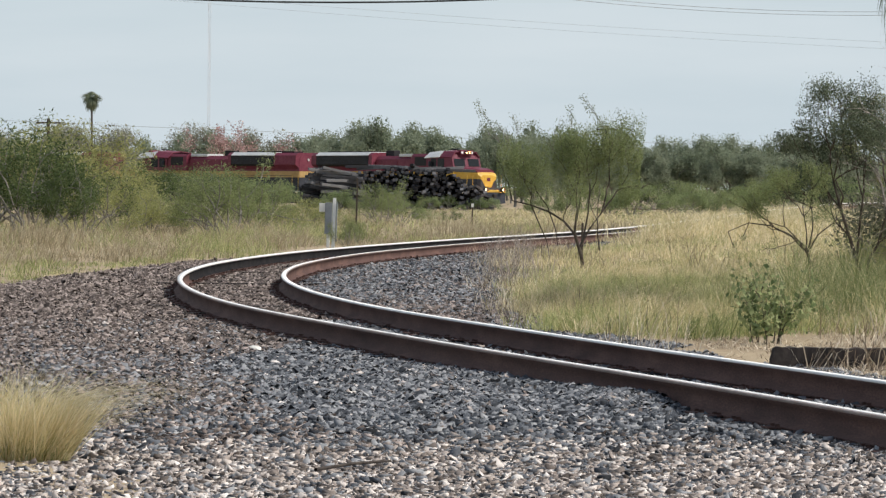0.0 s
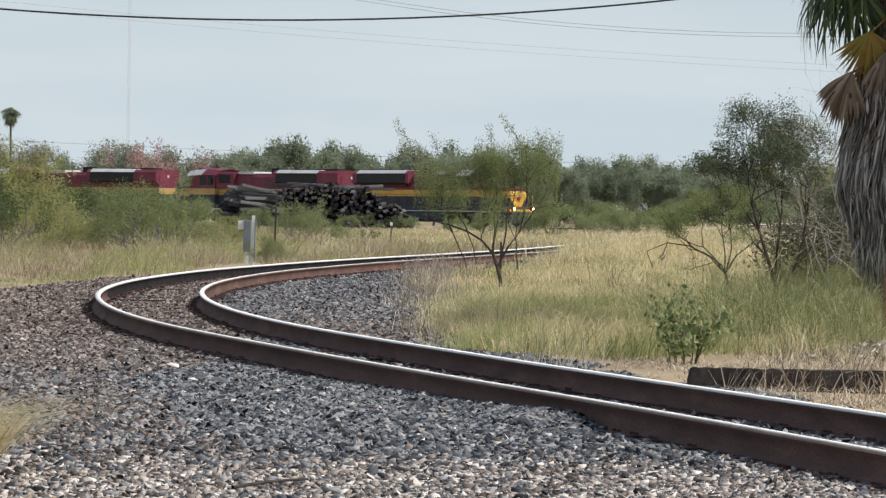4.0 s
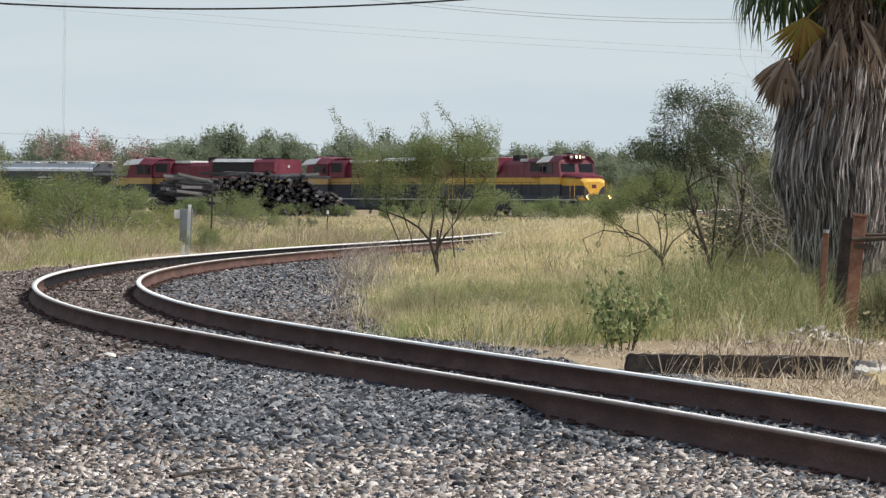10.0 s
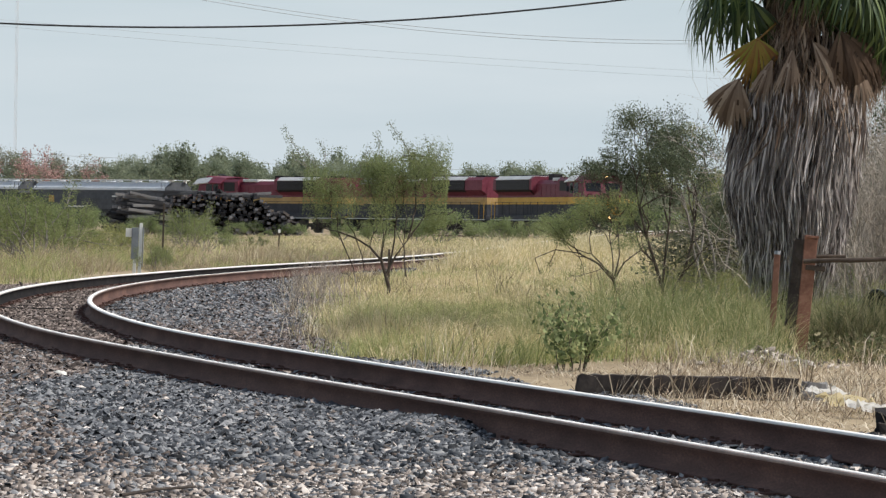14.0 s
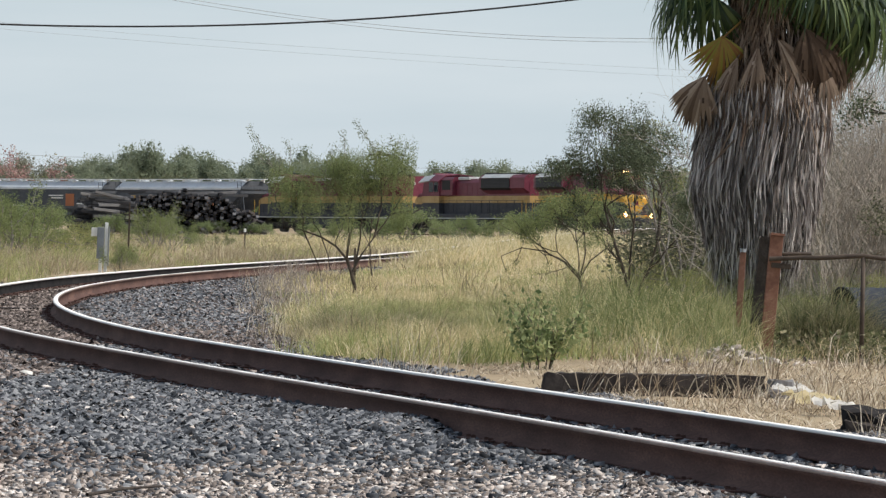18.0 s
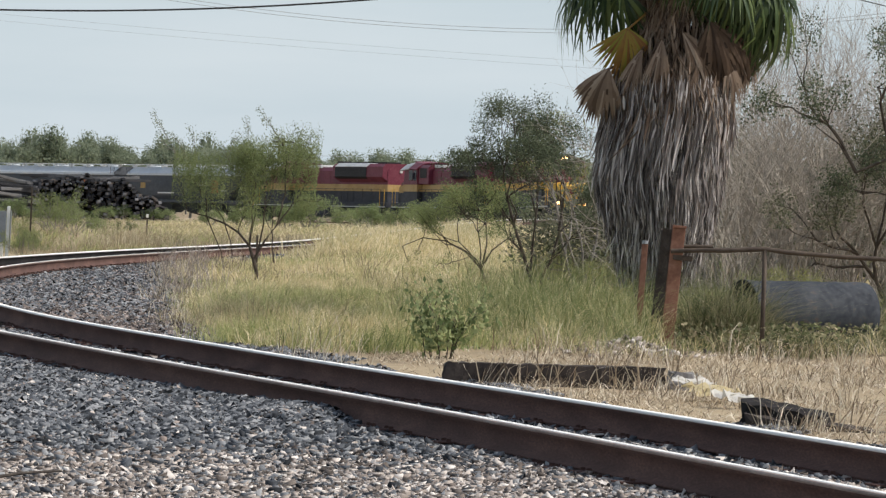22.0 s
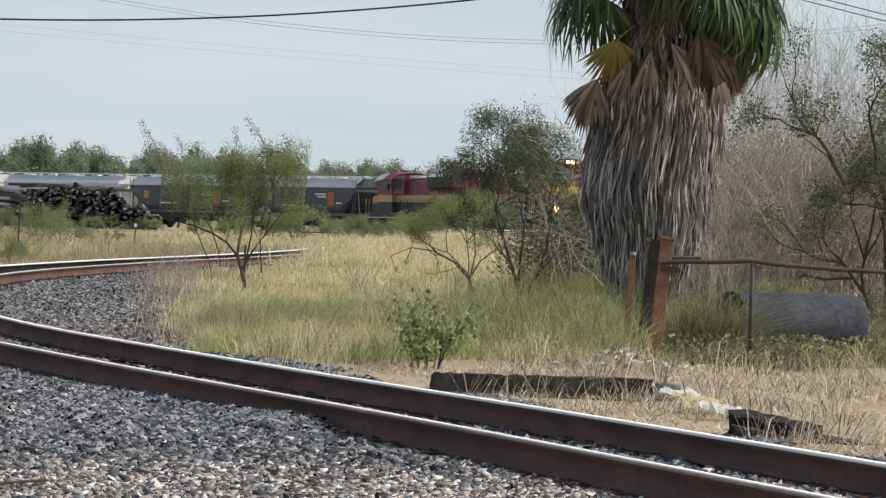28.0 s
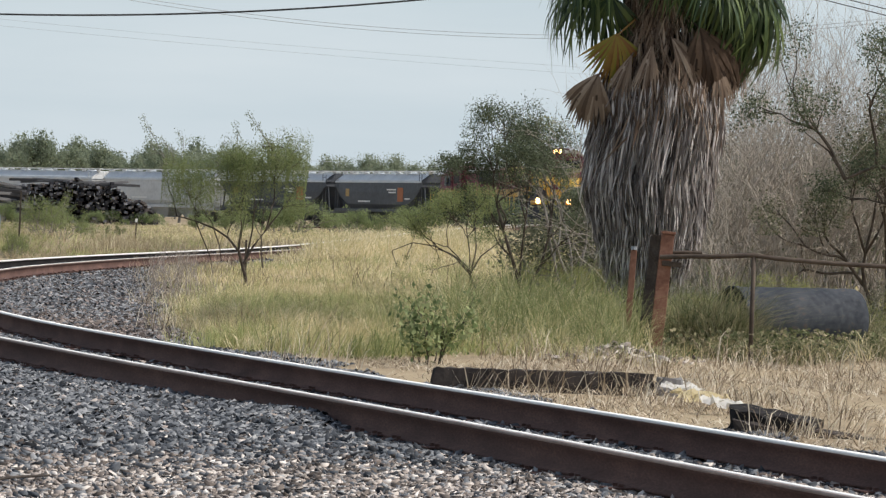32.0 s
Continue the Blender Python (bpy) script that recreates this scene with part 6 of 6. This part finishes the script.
    # dead and yellowing fans that hang round the neck
    hang("yellow_frond", wide, M_FROND_YELLOW, (-0.55, -0.55, 3.74), (0.02, -0.1, -0.98), (0.1, -1, 0.2), "yellow-brown fading fan frond", 0.88)
    for b, w, f, sz in (((0.45, -0.55, 3.85), (0.35, -0.2, -0.9), (0.2, -1, 0.2), 1.15), ((0.7, -0.45, 3.8), (0.2, -0.1, -0.95), (0.4, -1, 0.1), 1.2), ((0.62, -0.3, 4.05), (0.5, -0.1, -0.8), (0.4, -0.9, 0.3), 1.1)):
        hang("dead_frond", broad, M_FROND_DEAD, b, w, f, "dark brown dead fan frond", sz)
    hang("dead_frond", broad, M_SKIRT_BROWN, (-0.75, -0.45, 3.25), (-0.38, -0.1, -0.9), (-0.2, -1, 0.3), "pale brown dead fan frond", 0.95)
    hang("dead_frond", dead[1], M_SKIRT_BROWN, (0.12, -0.55, 3.72), (0.6, -0.3, -0.75), (0.1, -1, 0.2), "tan dead fan frond folded open", 0.95)
    hang("dead_frond", dead[2], M_SKIRT_BROWN, (-0.12, -0.6, 3.62), (-0.15, -0.3, -0.95), (0.0, -1, 0.2), "brown dead fan frond", 0.9)
    hang("dead_frond", dead[0], M_SKIRT_BROWN, (0.55, -0.35, 3.85), (0.45, -0.2, -0.9), (0.4, -1, 0.1), "dark brown dead fan frond", 1.0)
    hang("dead_frond", dead[1], M_SKIRT_BROWN, (0.72, -0.1, 3.6), (0.4, 0, -0.9), (0.9, -0.6, 0), "dark brown dead fan frond", 0.95)
    hang("dead_frond", dead[2], M_SKIRT_BROWN, (-0.35, -0.5, 3.5), (-0.4, -0.2, -0.9), (-0.3, -1, 0.1), "brown dead fan frond", 0.8)
    hang("dead_frond", dead[0], M_SKIRT_BROWN, (0.3, -0.5, 3.3), (0.25, -0.25, -0.95), (0.2, -1, 0), "brown dead fan frond", 0.8)
    hang("dead_frond", dead[2], M_SKIRT_BROWN, (0.55, -0.3, 3.15), (0.3, -0.1, -0.95), (0.6, -0.8, 0), "brown dead fan frond", 0.8)
    for b, w, f, sz in (((0.85, -0.25, 3.62), (0.3, -0.1, -0.95), (0.5, -0.9, 0.1), 0.95), ((0.95, 0.05, 3.75), (0.35, 0, -0.95), (0.8, -0.6, 0.1), 1.0), ((0.7, -0.4, 3.45), (0.2, -0.15, -0.95), (0.3, -1, 0.1), 0.85)):
        hang("dead_frond", dead[int(sz * 20) % 3], M_SKIRT_BROWN, b, w, f, "dark brown dead fan frond", sz)
    for k in range(6):
        a = radians(30 + 24 * k)
        hang("dead_frond", dead[k % 3], M_SKIRT_BROWN, (0.55 * math.cos(a), 0.55 * math.sin(a), 3.6), (0.4 * math.cos(a), 0.4 * math.sin(a), -0.9), (math.cos(a), math.sin(a), 0.1), "brown dead fan frond", 0.9)
    # green fans, the lower ones drooping at both sides
    for b, w, f, sz in (((0.95, -0.25, 4.35), (0.5, -0.15, -0.8), (0.5, -0.8, 0.5), 1.2), ((1.15, 0.05, 4.35), (0.5, 0.1, -0.85), (0.8, -0.4, 0.5), 1.3), ((0.45, -0.5, 4.5), (0.35, -0.4, -0.7), (0.1, -0.9, 0.4), 0.8), ((0.05, -0.55, 4.6), (-0.1, -0.5, -0.6), (0.0, -0.9, 0.4), 0.7), ((0.8, -0.5, 4.45), (0.5, -0.45, -0.6), (0.3, -0.9, 0.5), 0.95),
                        ((-0.75, -0.2, 4.3), (-0.75, -0.1, -0.35), (-0.2, -0.7, 0.7), 0.9), ((-0.6, -0.35, 4.2), (-0.45, -0.2, -0.8), (-0.3, -0.9, 0.4), 0.8), ((-0.9, 0.2, 4.4), (-0.9, 0.2, -0.25), (-0.2, -0.4, 0.9), 0.95),
                        ((1.25, -0.15, 4.5), (0.62, -0.1, -0.75), (0.6, -0.6, 0.5), 1.25), ((1.2, -0.35, 4.35), (0.55, -0.2, -0.8), (0.5, -0.8, 0.4), 1.2), ((1.3, -0.1, 4.2), (0.35, -0.1, -0.95), (0.7, -0.7, 0.3), 1.2), ((1.05, -0.3, 4.0), (0.45, -0.2, -0.85), (0.4, -0.9, 0.3), 0.95), ((1.0, 0.5, 4.5), (0.8, 0.4, -0.4), (0.4, 0, 0.9), 1.0), ((0.55, -0.6, 4.6), (0.4, -0.8, -0.3), (0.2, -0.4, 0.9), 0.9)):
        hang("frond", live[int(sz * 20) % 3], M_FROND, b, w, f, "green fan frond", sz, (0.05, 0, 4.6))
    for i in range(22):
        a, e = radians(i * 137.5), radians((5, 25, 45, 62)[i % 4])
        if math.sin(a) < -0.75 and i % 4 < 2:
            continue
        d = Vector((math.cos(a) * math.cos(e), math.sin(a) * math.cos(e), math.sin(e)))
        up = Vector((-math.cos(a) * math.sin(e), -math.sin(a) * math.sin(e), math.cos(e)))
        hang("frond", live[i % 3], M_FROND, Vector((0.08, 0, 4.65)) + d * 0.9, d - Vector((0, 0, 0.25)), up, "green fan frond", 1.0, (0.08, 0, 4.6))


def far_palm():
    rng = np.random.default_rng(161)
    palm = tagged(new("palm"), "distant slender palm with a dark round crown", "palm")
    V, Fc = tubes([([(0, 0, -0.2), (0.1, 0, 3), (0.05, 0, 7.0)], 0.1, 0.08)], 8)
    part("trunk", np_mesh("trunk", V, Fc), M_BARK, palm, smooth=True)
    me = fan_leaf(np.random.default_rng(162), 0.85, 12, 150, 0.9, 0.045)
    for i in range(22):
        ob = part("frond", me, M_LEAF_DARK, palm)
        ob.matrix_basis = pose(0.05, 0, 7.2 + 0.02 * i, 0, 0, i * 137.5) @ pose(0, 0, 0, 0, (35, 10, -15, -40, -60)[i % 5], 0) @ Matrix.Translation((0.08, 0, 0))
    palm.matrix_basis = Matrix.Translation((-27.3, 380, 0)) @ Matrix.Diagonal((0.95, 0.95, 1.08, 1))


# ---- things by the track ----
def rough_beam(x0, x1, half, z0, z1, seed, wear=0.02):
    """A squared timber with split, uneven faces and broken ends, lying along x."""
    rng = np.random.default_rng(seed)
    bm = bmesh.new()
    rings = []
    n = max(4, int((x1 - x0) / 0.07))
    shape = ((-1, 0), (-1, 0.5), (-0.9, 1), (-0.3, 0.97), (0.3, 1), (0.9, 1), (1, 0.5), (1, 0))
    for i in range(n + 1):
        x = x0 + (x1 - x0) * i / n
        rings.append([bm.verts.new((x + (rng.normal(0, wear * 1.6) if i in (0, n) else 0), a * half + rng.normal(0, wear * 0.5),
                                    z0 + (z1 - z0) * b - (abs(rng.normal(0, wear)) if b > 0.4 else 0))) for a, b in shape])
    for a, b in zip(rings, rings[1:]):
        for i in range(8):
            bm.faces.new((a[i], a[(i + 1) % 8], b[(i + 1) % 8], b[i]))
    bm.faces.new(rings[0][::-1])
    bm.faces.new(rings[-1])
    bmesh.ops.recalc_face_normals(bm, faces=bm.faces)
    return bm



def trackside_things():
    # half-buried timber beside the near rail
    t = tagged(new("timber"), "old dark wooden railway tie lying half buried in straw", "railway tie", "loose ties")
    part("body", rough_beam(0, 1.95, 0.11, -0.08, 0.16, 201, 0.012), M_TIE, t)
    for k in range(5):
        part("split", box(0.2 + 0.33 * k, 0.42 + 0.33 * k, -0.114, -0.106, 0.03 + 0.012 * (k % 3), 0.036 + 0.012 * (k % 3)), M_BLACK, t)
    t.matrix_basis = pose(2.93, 43.4, 0, 0, 0.3, 0)
    t = tagged(new("timber"), "short grey end of a rotten railway tie", "railway tie", "loose ties")
    part("body", rough_beam(0, 0.2, 0.1, -0.08, 0.12, 202, 0.02), M_TIE_GREY, t)
    t.matrix_basis = pose(4.93, 43.6, 0, 2, 4, 8)
    t = tagged(new("timber"), "charred black railway tie lying askew by the rail", "railway tie", "loose ties")
    part("body", rough_beam(-0.3, 0.34, 0.14, -0.06, 0.15, 203, 0.016), M_TIE, t)
    part("slab", rough_beam(-0.22, 0.1, 0.24, -0.06, 0.09, 204, 0.018), M_TIE, t)
    part("splinter", rough_beam(0.2, 0.8, 0.07, -0.06, 0.09, 205, 0.016), M_TIE, t)
    t.matrix_basis = pose(4.92, 36.0, -0.02, 8, 8, -20)
    V, Fc = tubes([([(-0.67, 26.31, 0.02), (-0.48, 26.66, 0.035), (-0.28, 27.12, 0.025)], 0.011, 0.008)], 6)
    tagged(place("stick", np_mesh("stick", V, Fc), M_POSTDARK, smooth=True), "thin dark stick lying on the gravel", "stick")
    # scraps of plastic
    rng = np.random.default_rng(171)
    for x, y, s, mat_, lab in ((5.08, 43.0, 0.16, M_BAG, "crumpled white plastic scrap on dry straw"), (5.02, 41.0, 0.2, M_BAG_Y, "crumpled yellowish plastic scrap on dry straw"),
                               (5.0, 39.6, 0.15, M_BAG, "crumpled white plastic scrap on dry straw"), (5.15, 44.0, 0.1, M_BAG, "small white plastic scrap on dry straw")):
        bm = bmesh.new()
        bmesh.ops.create_grid(bm, x_segments=7, y_segments=7, size=s)
        for v in bm.verts:
            v.co += Vector((rng.normal(0, 0.02), rng.normal(0, 0.02), abs(rng.normal(0, 0.032)) + 0.02))
        ob = place("plastic_scrap", bm, mat_, smooth=True)
        ob.matrix_basis = pose(x, y, 0.0, 8, 0, rng.uniform(0, 90))
        tagged(ob, lab, "litter", "plastic scraps")
    # post of timber and rusty steel with the pipe rail
    post = tagged(new("gate_post"), "leaning dark wooden post faced with rust-orange steel", "post")
    part("steel_channel", box(-0.02, 0.13, -0.07, 0.03, -0.1, 1.38, 0.01), M_POST, post, "rust-orange steel channel")
    timber = part("timber", rough_beam(-0.1, 1.35, 0.055, -0.07, 0.06, 206, 0.008), M_POSTDARK, post, "dark weathered timber")
    timber.matrix_basis = pose(-0.08, 0, 0, 0, -90, 0)
    part("cap", box(-0.02, 0.14, -0.09, 0.05, 1.38, 1.41, 0.005), M_POST, post)
    part("bracket", box(0.02, 0.24, -0.11, -0.07, 1.02, 1.08, 0.01), M_PIPE_RAIL, post)
    post.matrix_basis = pose(6.12, 55.0, -0.03, 0, 4.8, 0)
    post = tagged(new("stake"), "thin rusty steel stake leaning at the palm", "post")
    part("bar", box(-0.035, 0.035, -0.02, 0.02, -0.1, 1.15, 0.006), M_POST, post)
    part("tip", disc(0, 0, 1.17, 0.035, 0.04, "Z", 8), M_GALV, post)
    post.matrix_basis = pose(5.92, 55.6, 0, 0, 3, 0)
    fence = tagged(new("pipe_fence"), "brown steel pipe rail on thin posts by the palm", "fence")
    V, Fc = tubes([([(6.2, 54.9, 1.08), (6.55, 54.85, 1.10), (6.75, 54.8, 1.10), (7.25, 54.8, 1.13), (7.5, 54.8, 1.10), (8.2, 54.8, 1.06), (9.6, 54.8, 1.02), (11.5, 54.8, 1.0)], 0.028, 0.028)], 10)
    part("rail", np_mesh("rail", V, Fc), M_PIPE_RAIL, fence, "bent pipe rail", smooth=True)
    V, Fc = tubes([([(6.25, 55.1, 1.13), (6.5, 55.1, 1.14), (6.7, 55.1, 1.14)], 0.02, 0.02)], 8)
    part("rail_end", np_mesh("rail_end", V, Fc), M_PIPE_RAIL, fence, smooth=True)
    for x in (7.25, 9.9):
        bm = rod(bmesh.new(), (x - 0.01, 54.8, -0.2), (x, 54.8, 1.12), 0.026, 8)
        part("post", bm, M_PIPE_RAIL, fence, smooth=True)
    # the culvert pipe
    pipe = tagged(new("culvert_pipe"), "large grey corrugated culvert pipe lying in weeds", "pipe")
    R, n = 0.385, 40
    prof = [(i * 0.1, R + 0.004 * math.sin(i * 2.1)) for i in range(18)]
    ring = lambda x, r: [(x, r * math.cos(2 * math.pi * j / n), R + r * math.sin(2 * math.pi * j / n)) for j in range(n)]
    bm = loft([ring(x, r) for x, r in prof] + [ring(x, r - 0.02) for x, r in prof[::-1]], False)
    part("shell", bm, M_CULVERT, pipe, smooth=True)
    bm = loft([ring(0, R + 0.008), ring(0.05, R + 0.008), ring(0.05, R - 0.024), ring(-0.003, R - 0.024), ring(-0.003, R + 0.008)], False)
    part("rim", bm, M_CULVERT, pipe, "worn pale rim", smooth=True)
    pipe.matrix_basis = pose(7.42, 58.0, -0.04, 0, 0, 24)
    # relay post at the bend
    box_ = tagged(new("signal_post"), "grey metal relay post with a flat cabinet beside the bend", "signal post")
    part("cabinet", box(-0.16, 0.02, -0.08, 0.08, 0.28, 1.08, 0.015), M_CABINET, box_, "flat grey cabinet")
    part("post", box(0.03, 0.11, -0.05, 0.05, -0.1, 1.2, 0.008), M_WALK, box_, "bright steel post")
    part("flange", box(0.12, 0.15, -0.07, 0.07, 0.1, 1.1, 0.006), M_GALV, box_)
    part("base", box(-0.1, -0.02, -0.06, 0.06, -0.1, 0.28, 0.01), M_WHITE, box_, "white base")
    part("tag", box(-0.31, -0.16, -0.02, 0.02, 0.84, 1.06, 0.005), M_WHITE, box_, "small white plate")
    box_.matrix_basis = pose(-2.85, 124.2, 0, 0, 1.5, 0)
    # wooden stakes and small far posts in the grass
    for x, y, h, lab in ((-2.66, 150, 1.75, "thin brown wooden stake standing in grass"), (1.05, 180, 0.75, "short wooden stake with a white top in dry grass"), (3.05, 108, 0.75, "short dark stump in dry grass")):
        st = tagged(new("wooden_stake"), lab, "post")
        part("shaft", box(-0.03, 0.03, -0.03, 0.03, -0.1, h, 0.006, 0.006), M_BARK, st)
        if y == 180:
            part("cap", box(-0.045, 0.045, -0.045, 0.045, h, h + 0.13, 0.015), M_WHITE, st, "white cap")
        st.matrix_basis = pose(x, y, 0, 0, 1.0, 0)


def tie_pile():
    """The stack of scrapped ties: rows end-on to the track's near side, and a slipped heap."""
    rng = np.random.default_rng(181)
    pile = tagged(new("tie_pile"), "large heap of scrapped dark railway ties, cut ends showing", "timber pile")
    meshes = {}
    for nm, dims, mat_ in (("tie", (2.5, 0.22, 0.17), M_TIE), ("tie_side", (2.5, 0.22, 0.17), M_TIE_GREY)):
        bm = box(-dims[0] / 2, dims[0] / 2, -dims[1] / 2, dims[1] / 2, -dims[2] / 2, dims[2] / 2, 0.012)
        me = bpy.data.meshes.new(nm)
        bm.to_mesh(me)
        bm.free()
        me.materials.append(mat_)
        me.materials.append(M_TIE_END)
        for p in me.polygons:
            if abs(p.normal.x) > 0.9:
                p.material_index = 1
        meshes[nm] = me
    n = 0
    y0 = 312.0
    # end-on stack, its top falling away to the right
    for row in range(15):
        z = 0.1 + row * 0.185
        x = -5.7 + rng.uniform(-0.1, 0.1)
        while x < 3.1:
            top = float(np.interp(x, [-5.9, -4.8, -2.5, 0.0, 1.3, 2.6, 3.2], [1.9, 2.45, 2.6, 2.5, 1.8, 1.05, 0.5])) + rng.normal(0, 0.12)
            if z < top:
                ob = part("tie", meshes["tie"], M_TIE, pile)
                ob.matrix_basis = pose(x, y0 + rng.normal(0, 0.16), z + rng.normal(0, 0.02), rng.normal(0, 9), rng.normal(0, 3), 90 + rng.normal(0, 7))
                n += 1
            x += 0.27 + abs(rng.normal(0, 0.05))
    # slipped ties at the left, lying lengthways and sloping
    for layer in range(13):
        for k in range(11):
            ob = part("tie", meshes["tie_side"], M_TIE_GREY, pile)
            ob.matrix_basis = pose(-6.9 + (1.35 - 0.07 * layer) * rng.uniform(-1, 1), y0 - 1.0 + (1.4 - 0.06 * layer) * rng.uniform(-1, 1), 0.1 + 0.185 * layer + rng.normal(0, 0.02),
                                   rng.normal(0, 4), 5 + rng.normal(0, 3), rng.normal(8, 13))
    # long pale ones on top
    for k in range(9):
        ob = part("tie", meshes["tie_side"], M_TIE_GREY, pile)
        ob.matrix_basis = pose(-5.0 + 0.72 * k, y0 - 0.4, 2.62 + rng.normal(0, 0.05) - (0.12 if k > 5 else 0), 0, rng.normal(0, 2.5), rng.normal(0, 10))


def distance():
    # slender radio mast far behind, utility pole, wires
    mast = tagged(new("radio_mast"), "very thin tall lattice radio mast far away in haze", "mast")
    bm = bmesh.new()
    for dx, dy in ((-0.22, -0.12), (0.22, -0.12), (0, 0.25)):
        rod(bm, (dx, dy, 0), (dx, dy, 62), 0.025, 4)
    for k in range(62):
        rod(bm, (-0.22, -0.12, k), (0.22, -0.12, k + 1), 0.015, 3)
    part("lattice", bm, M_MAST, mast)
    mast.matrix_basis = Matrix.Translation((-43.1, 900, 0))
    pole = tagged(new("utility_pole"), "distant wooden utility pole with a crossarm", "utility pole")
    part("pole", rod(bmesh.new(), (0, 0, -0.3), (0, 0, 6.4), 0.13, 8), M_BARK, pole)
    part("crossarm", box(-0.95, 0.95, -0.06, 0.06, 6.0, 6.14, 0.01), M_BARK, pole)
    for x in (-0.8, 0, 0.8):
        part("insulator", disc(x, 0, 6.24, 0.06, 0.2, "Z", 8), M_GALV, pole)
    pole.matrix_basis = Matrix.Translation((-30.6, 380, 0))
    for x, y, h in ((14.3, 432, 7.0), (15.2, 470, 7.0)):
        copy_thing(pole, Matrix.Translation((x, y, 0.5)))

    def wire(name, a, b, sag, r, mat_, lab):
        a, b = np.array(a, float), np.array(b, float)
        u = np.linspace(0, 1, 60)[:, None]
        p = a + (b - a) * u
        p[:, 2] -= (4 * sag * u * (1 - u))[:, 0]
        V, Fc = tubes([(p, r, r)], 6)
        ob = place(name, np_mesh(name, V, Fc), mat_, smooth=True)
        tagged(ob, lab, "cable")

    # thick cable over the bend: lowest at x = -2.9, 5.2 m up
    k = 0.0067
    xa, xb = -24.0, 22.0
    za, zb = 5.24 + k * (xa + 2.9)**2, 5.24 + k * (xb + 2.9)**2
    wire("overhead_cable", (xa, 100, za), (xb, 100, zb), k * (xb - xa)**2 / 4, 0.021, M_WIRE, "thick black overhead cable sagging across the sky")
    for dz in (0.0, 0.16):
        wire("power_wire", (-30.0, 220, 18.6 + dz), (52.0, 220, 14.2 + dz), 6.9, 0.014, M_WIRE_THIN, "thin grey power wire")
    for dz in (0.0, 0.35):
        wire("power_wire", (-34.0, 260, 12.9 + dz), (48.0, 260, 8.4 + dz), 0.9, 0.007, M_WIRE_THIN, "very thin pale power wire")
    for dz in (0.0, 0.13):
        wire("power_wire", (-11.0, 100, 12.6 + dz), (20.0, 100, 4.9 + dz), 0.35, 0.011, M_WIRE, "dark wire running down to a pole")
    wire("power_wire", (-66.0, 600, 9.4), (112.0, 600, 7.2), 1.3, 0.03, M_WIRE_THIN, "far thin power wire above the trees")
    # poles that carry the wires, beyond both edges of the view
    for x, y, h in ((-24, 100, 8.5), (22, 100, 9.7), (-11, 100, 12.9), (20, 100, 5.4), (-30, 220, 19.0), (52, 220, 14.6), (-34, 260, 13.5), (48, 260, 9.0), (-66, 600, 9.6), (112, 600, 7.4)):
        ob = tagged(new("wire_pole"), "plain round wooden pole carrying overhead wires", "utility pole", "wire poles")
        part("pole", rod(bmesh.new(), (0, 0.12, -0.3), (0, 0.12, h), 0.12, 8), M_BARK, ob)
        part("crossarm", box(-0.6, 0.6, -0.02, 0.06, h - 0.5, h - 0.38, 0.01), M_BARK, ob)
        ob.matrix_basis = Matrix.Translation((x, y, 0))
    # pink-flowering shrub among the far trees
    rng = np.random.default_rng(191)
    stems, twigs = [], []
    for i in range(6):
        l, t = grow(rng, (rng.normal(0, 1.6), 0, -0.1), (rng.normal(0, 0.35), 0, 1), 2.7, 0.06, 2, (2, 3), 40, 0.14, 0.05, 0.8)
        stems += l
        twigs += t
    pts = along(twigs, rng, 80, 0.3)
    build_plant("flowering_shrub", rng, stems, pts, 0.13, M_BLOOM, "spreading shrub covered in dull pink blossom far behind", "shrub", long=1.3, at=(-21.2, 452, 0.6))


# ---- what moves ----
def motions():
    # the open trees rock in the breeze
    for k, (tree, x, y, amp) in enumerate(SWAYING):
        walk(tree, [(0.5 * i, pose(x, y, 0, 0.25 * amp * math.sin(0.9 * i + k), amp * (0.6 * math.sin(0.62 * i + 2 * k) + 0.4 * math.sin(1.37 * i + k)), 0)) for i in range(65)])
    for ob, behind, spread, back in CARS:
        walk(ob, [(t, car_pose(t, behind, spread, back)) for t in range(33)])


build_ground()
build_ballast_bed()
build_palm()
trackside_things()
SWAYING = [(tree_in_bend(), 2.56, 90.0, 0.8), (dark_tree(), 7.4, 87.2, 0.4), (drooping_tree(), 6.45, 85.3, 0.6)]
bend_sapling()
leafy_plant()
dead_weeds()
rubble_heap()
brush_by_pipe()
brush_tree()
thin_tree()
shrub_mesh_things()
far_trees()
far_palm()
tie_pile()
distance()
CARS = build_train()
build_stones()
grass()
build_track()
motions()
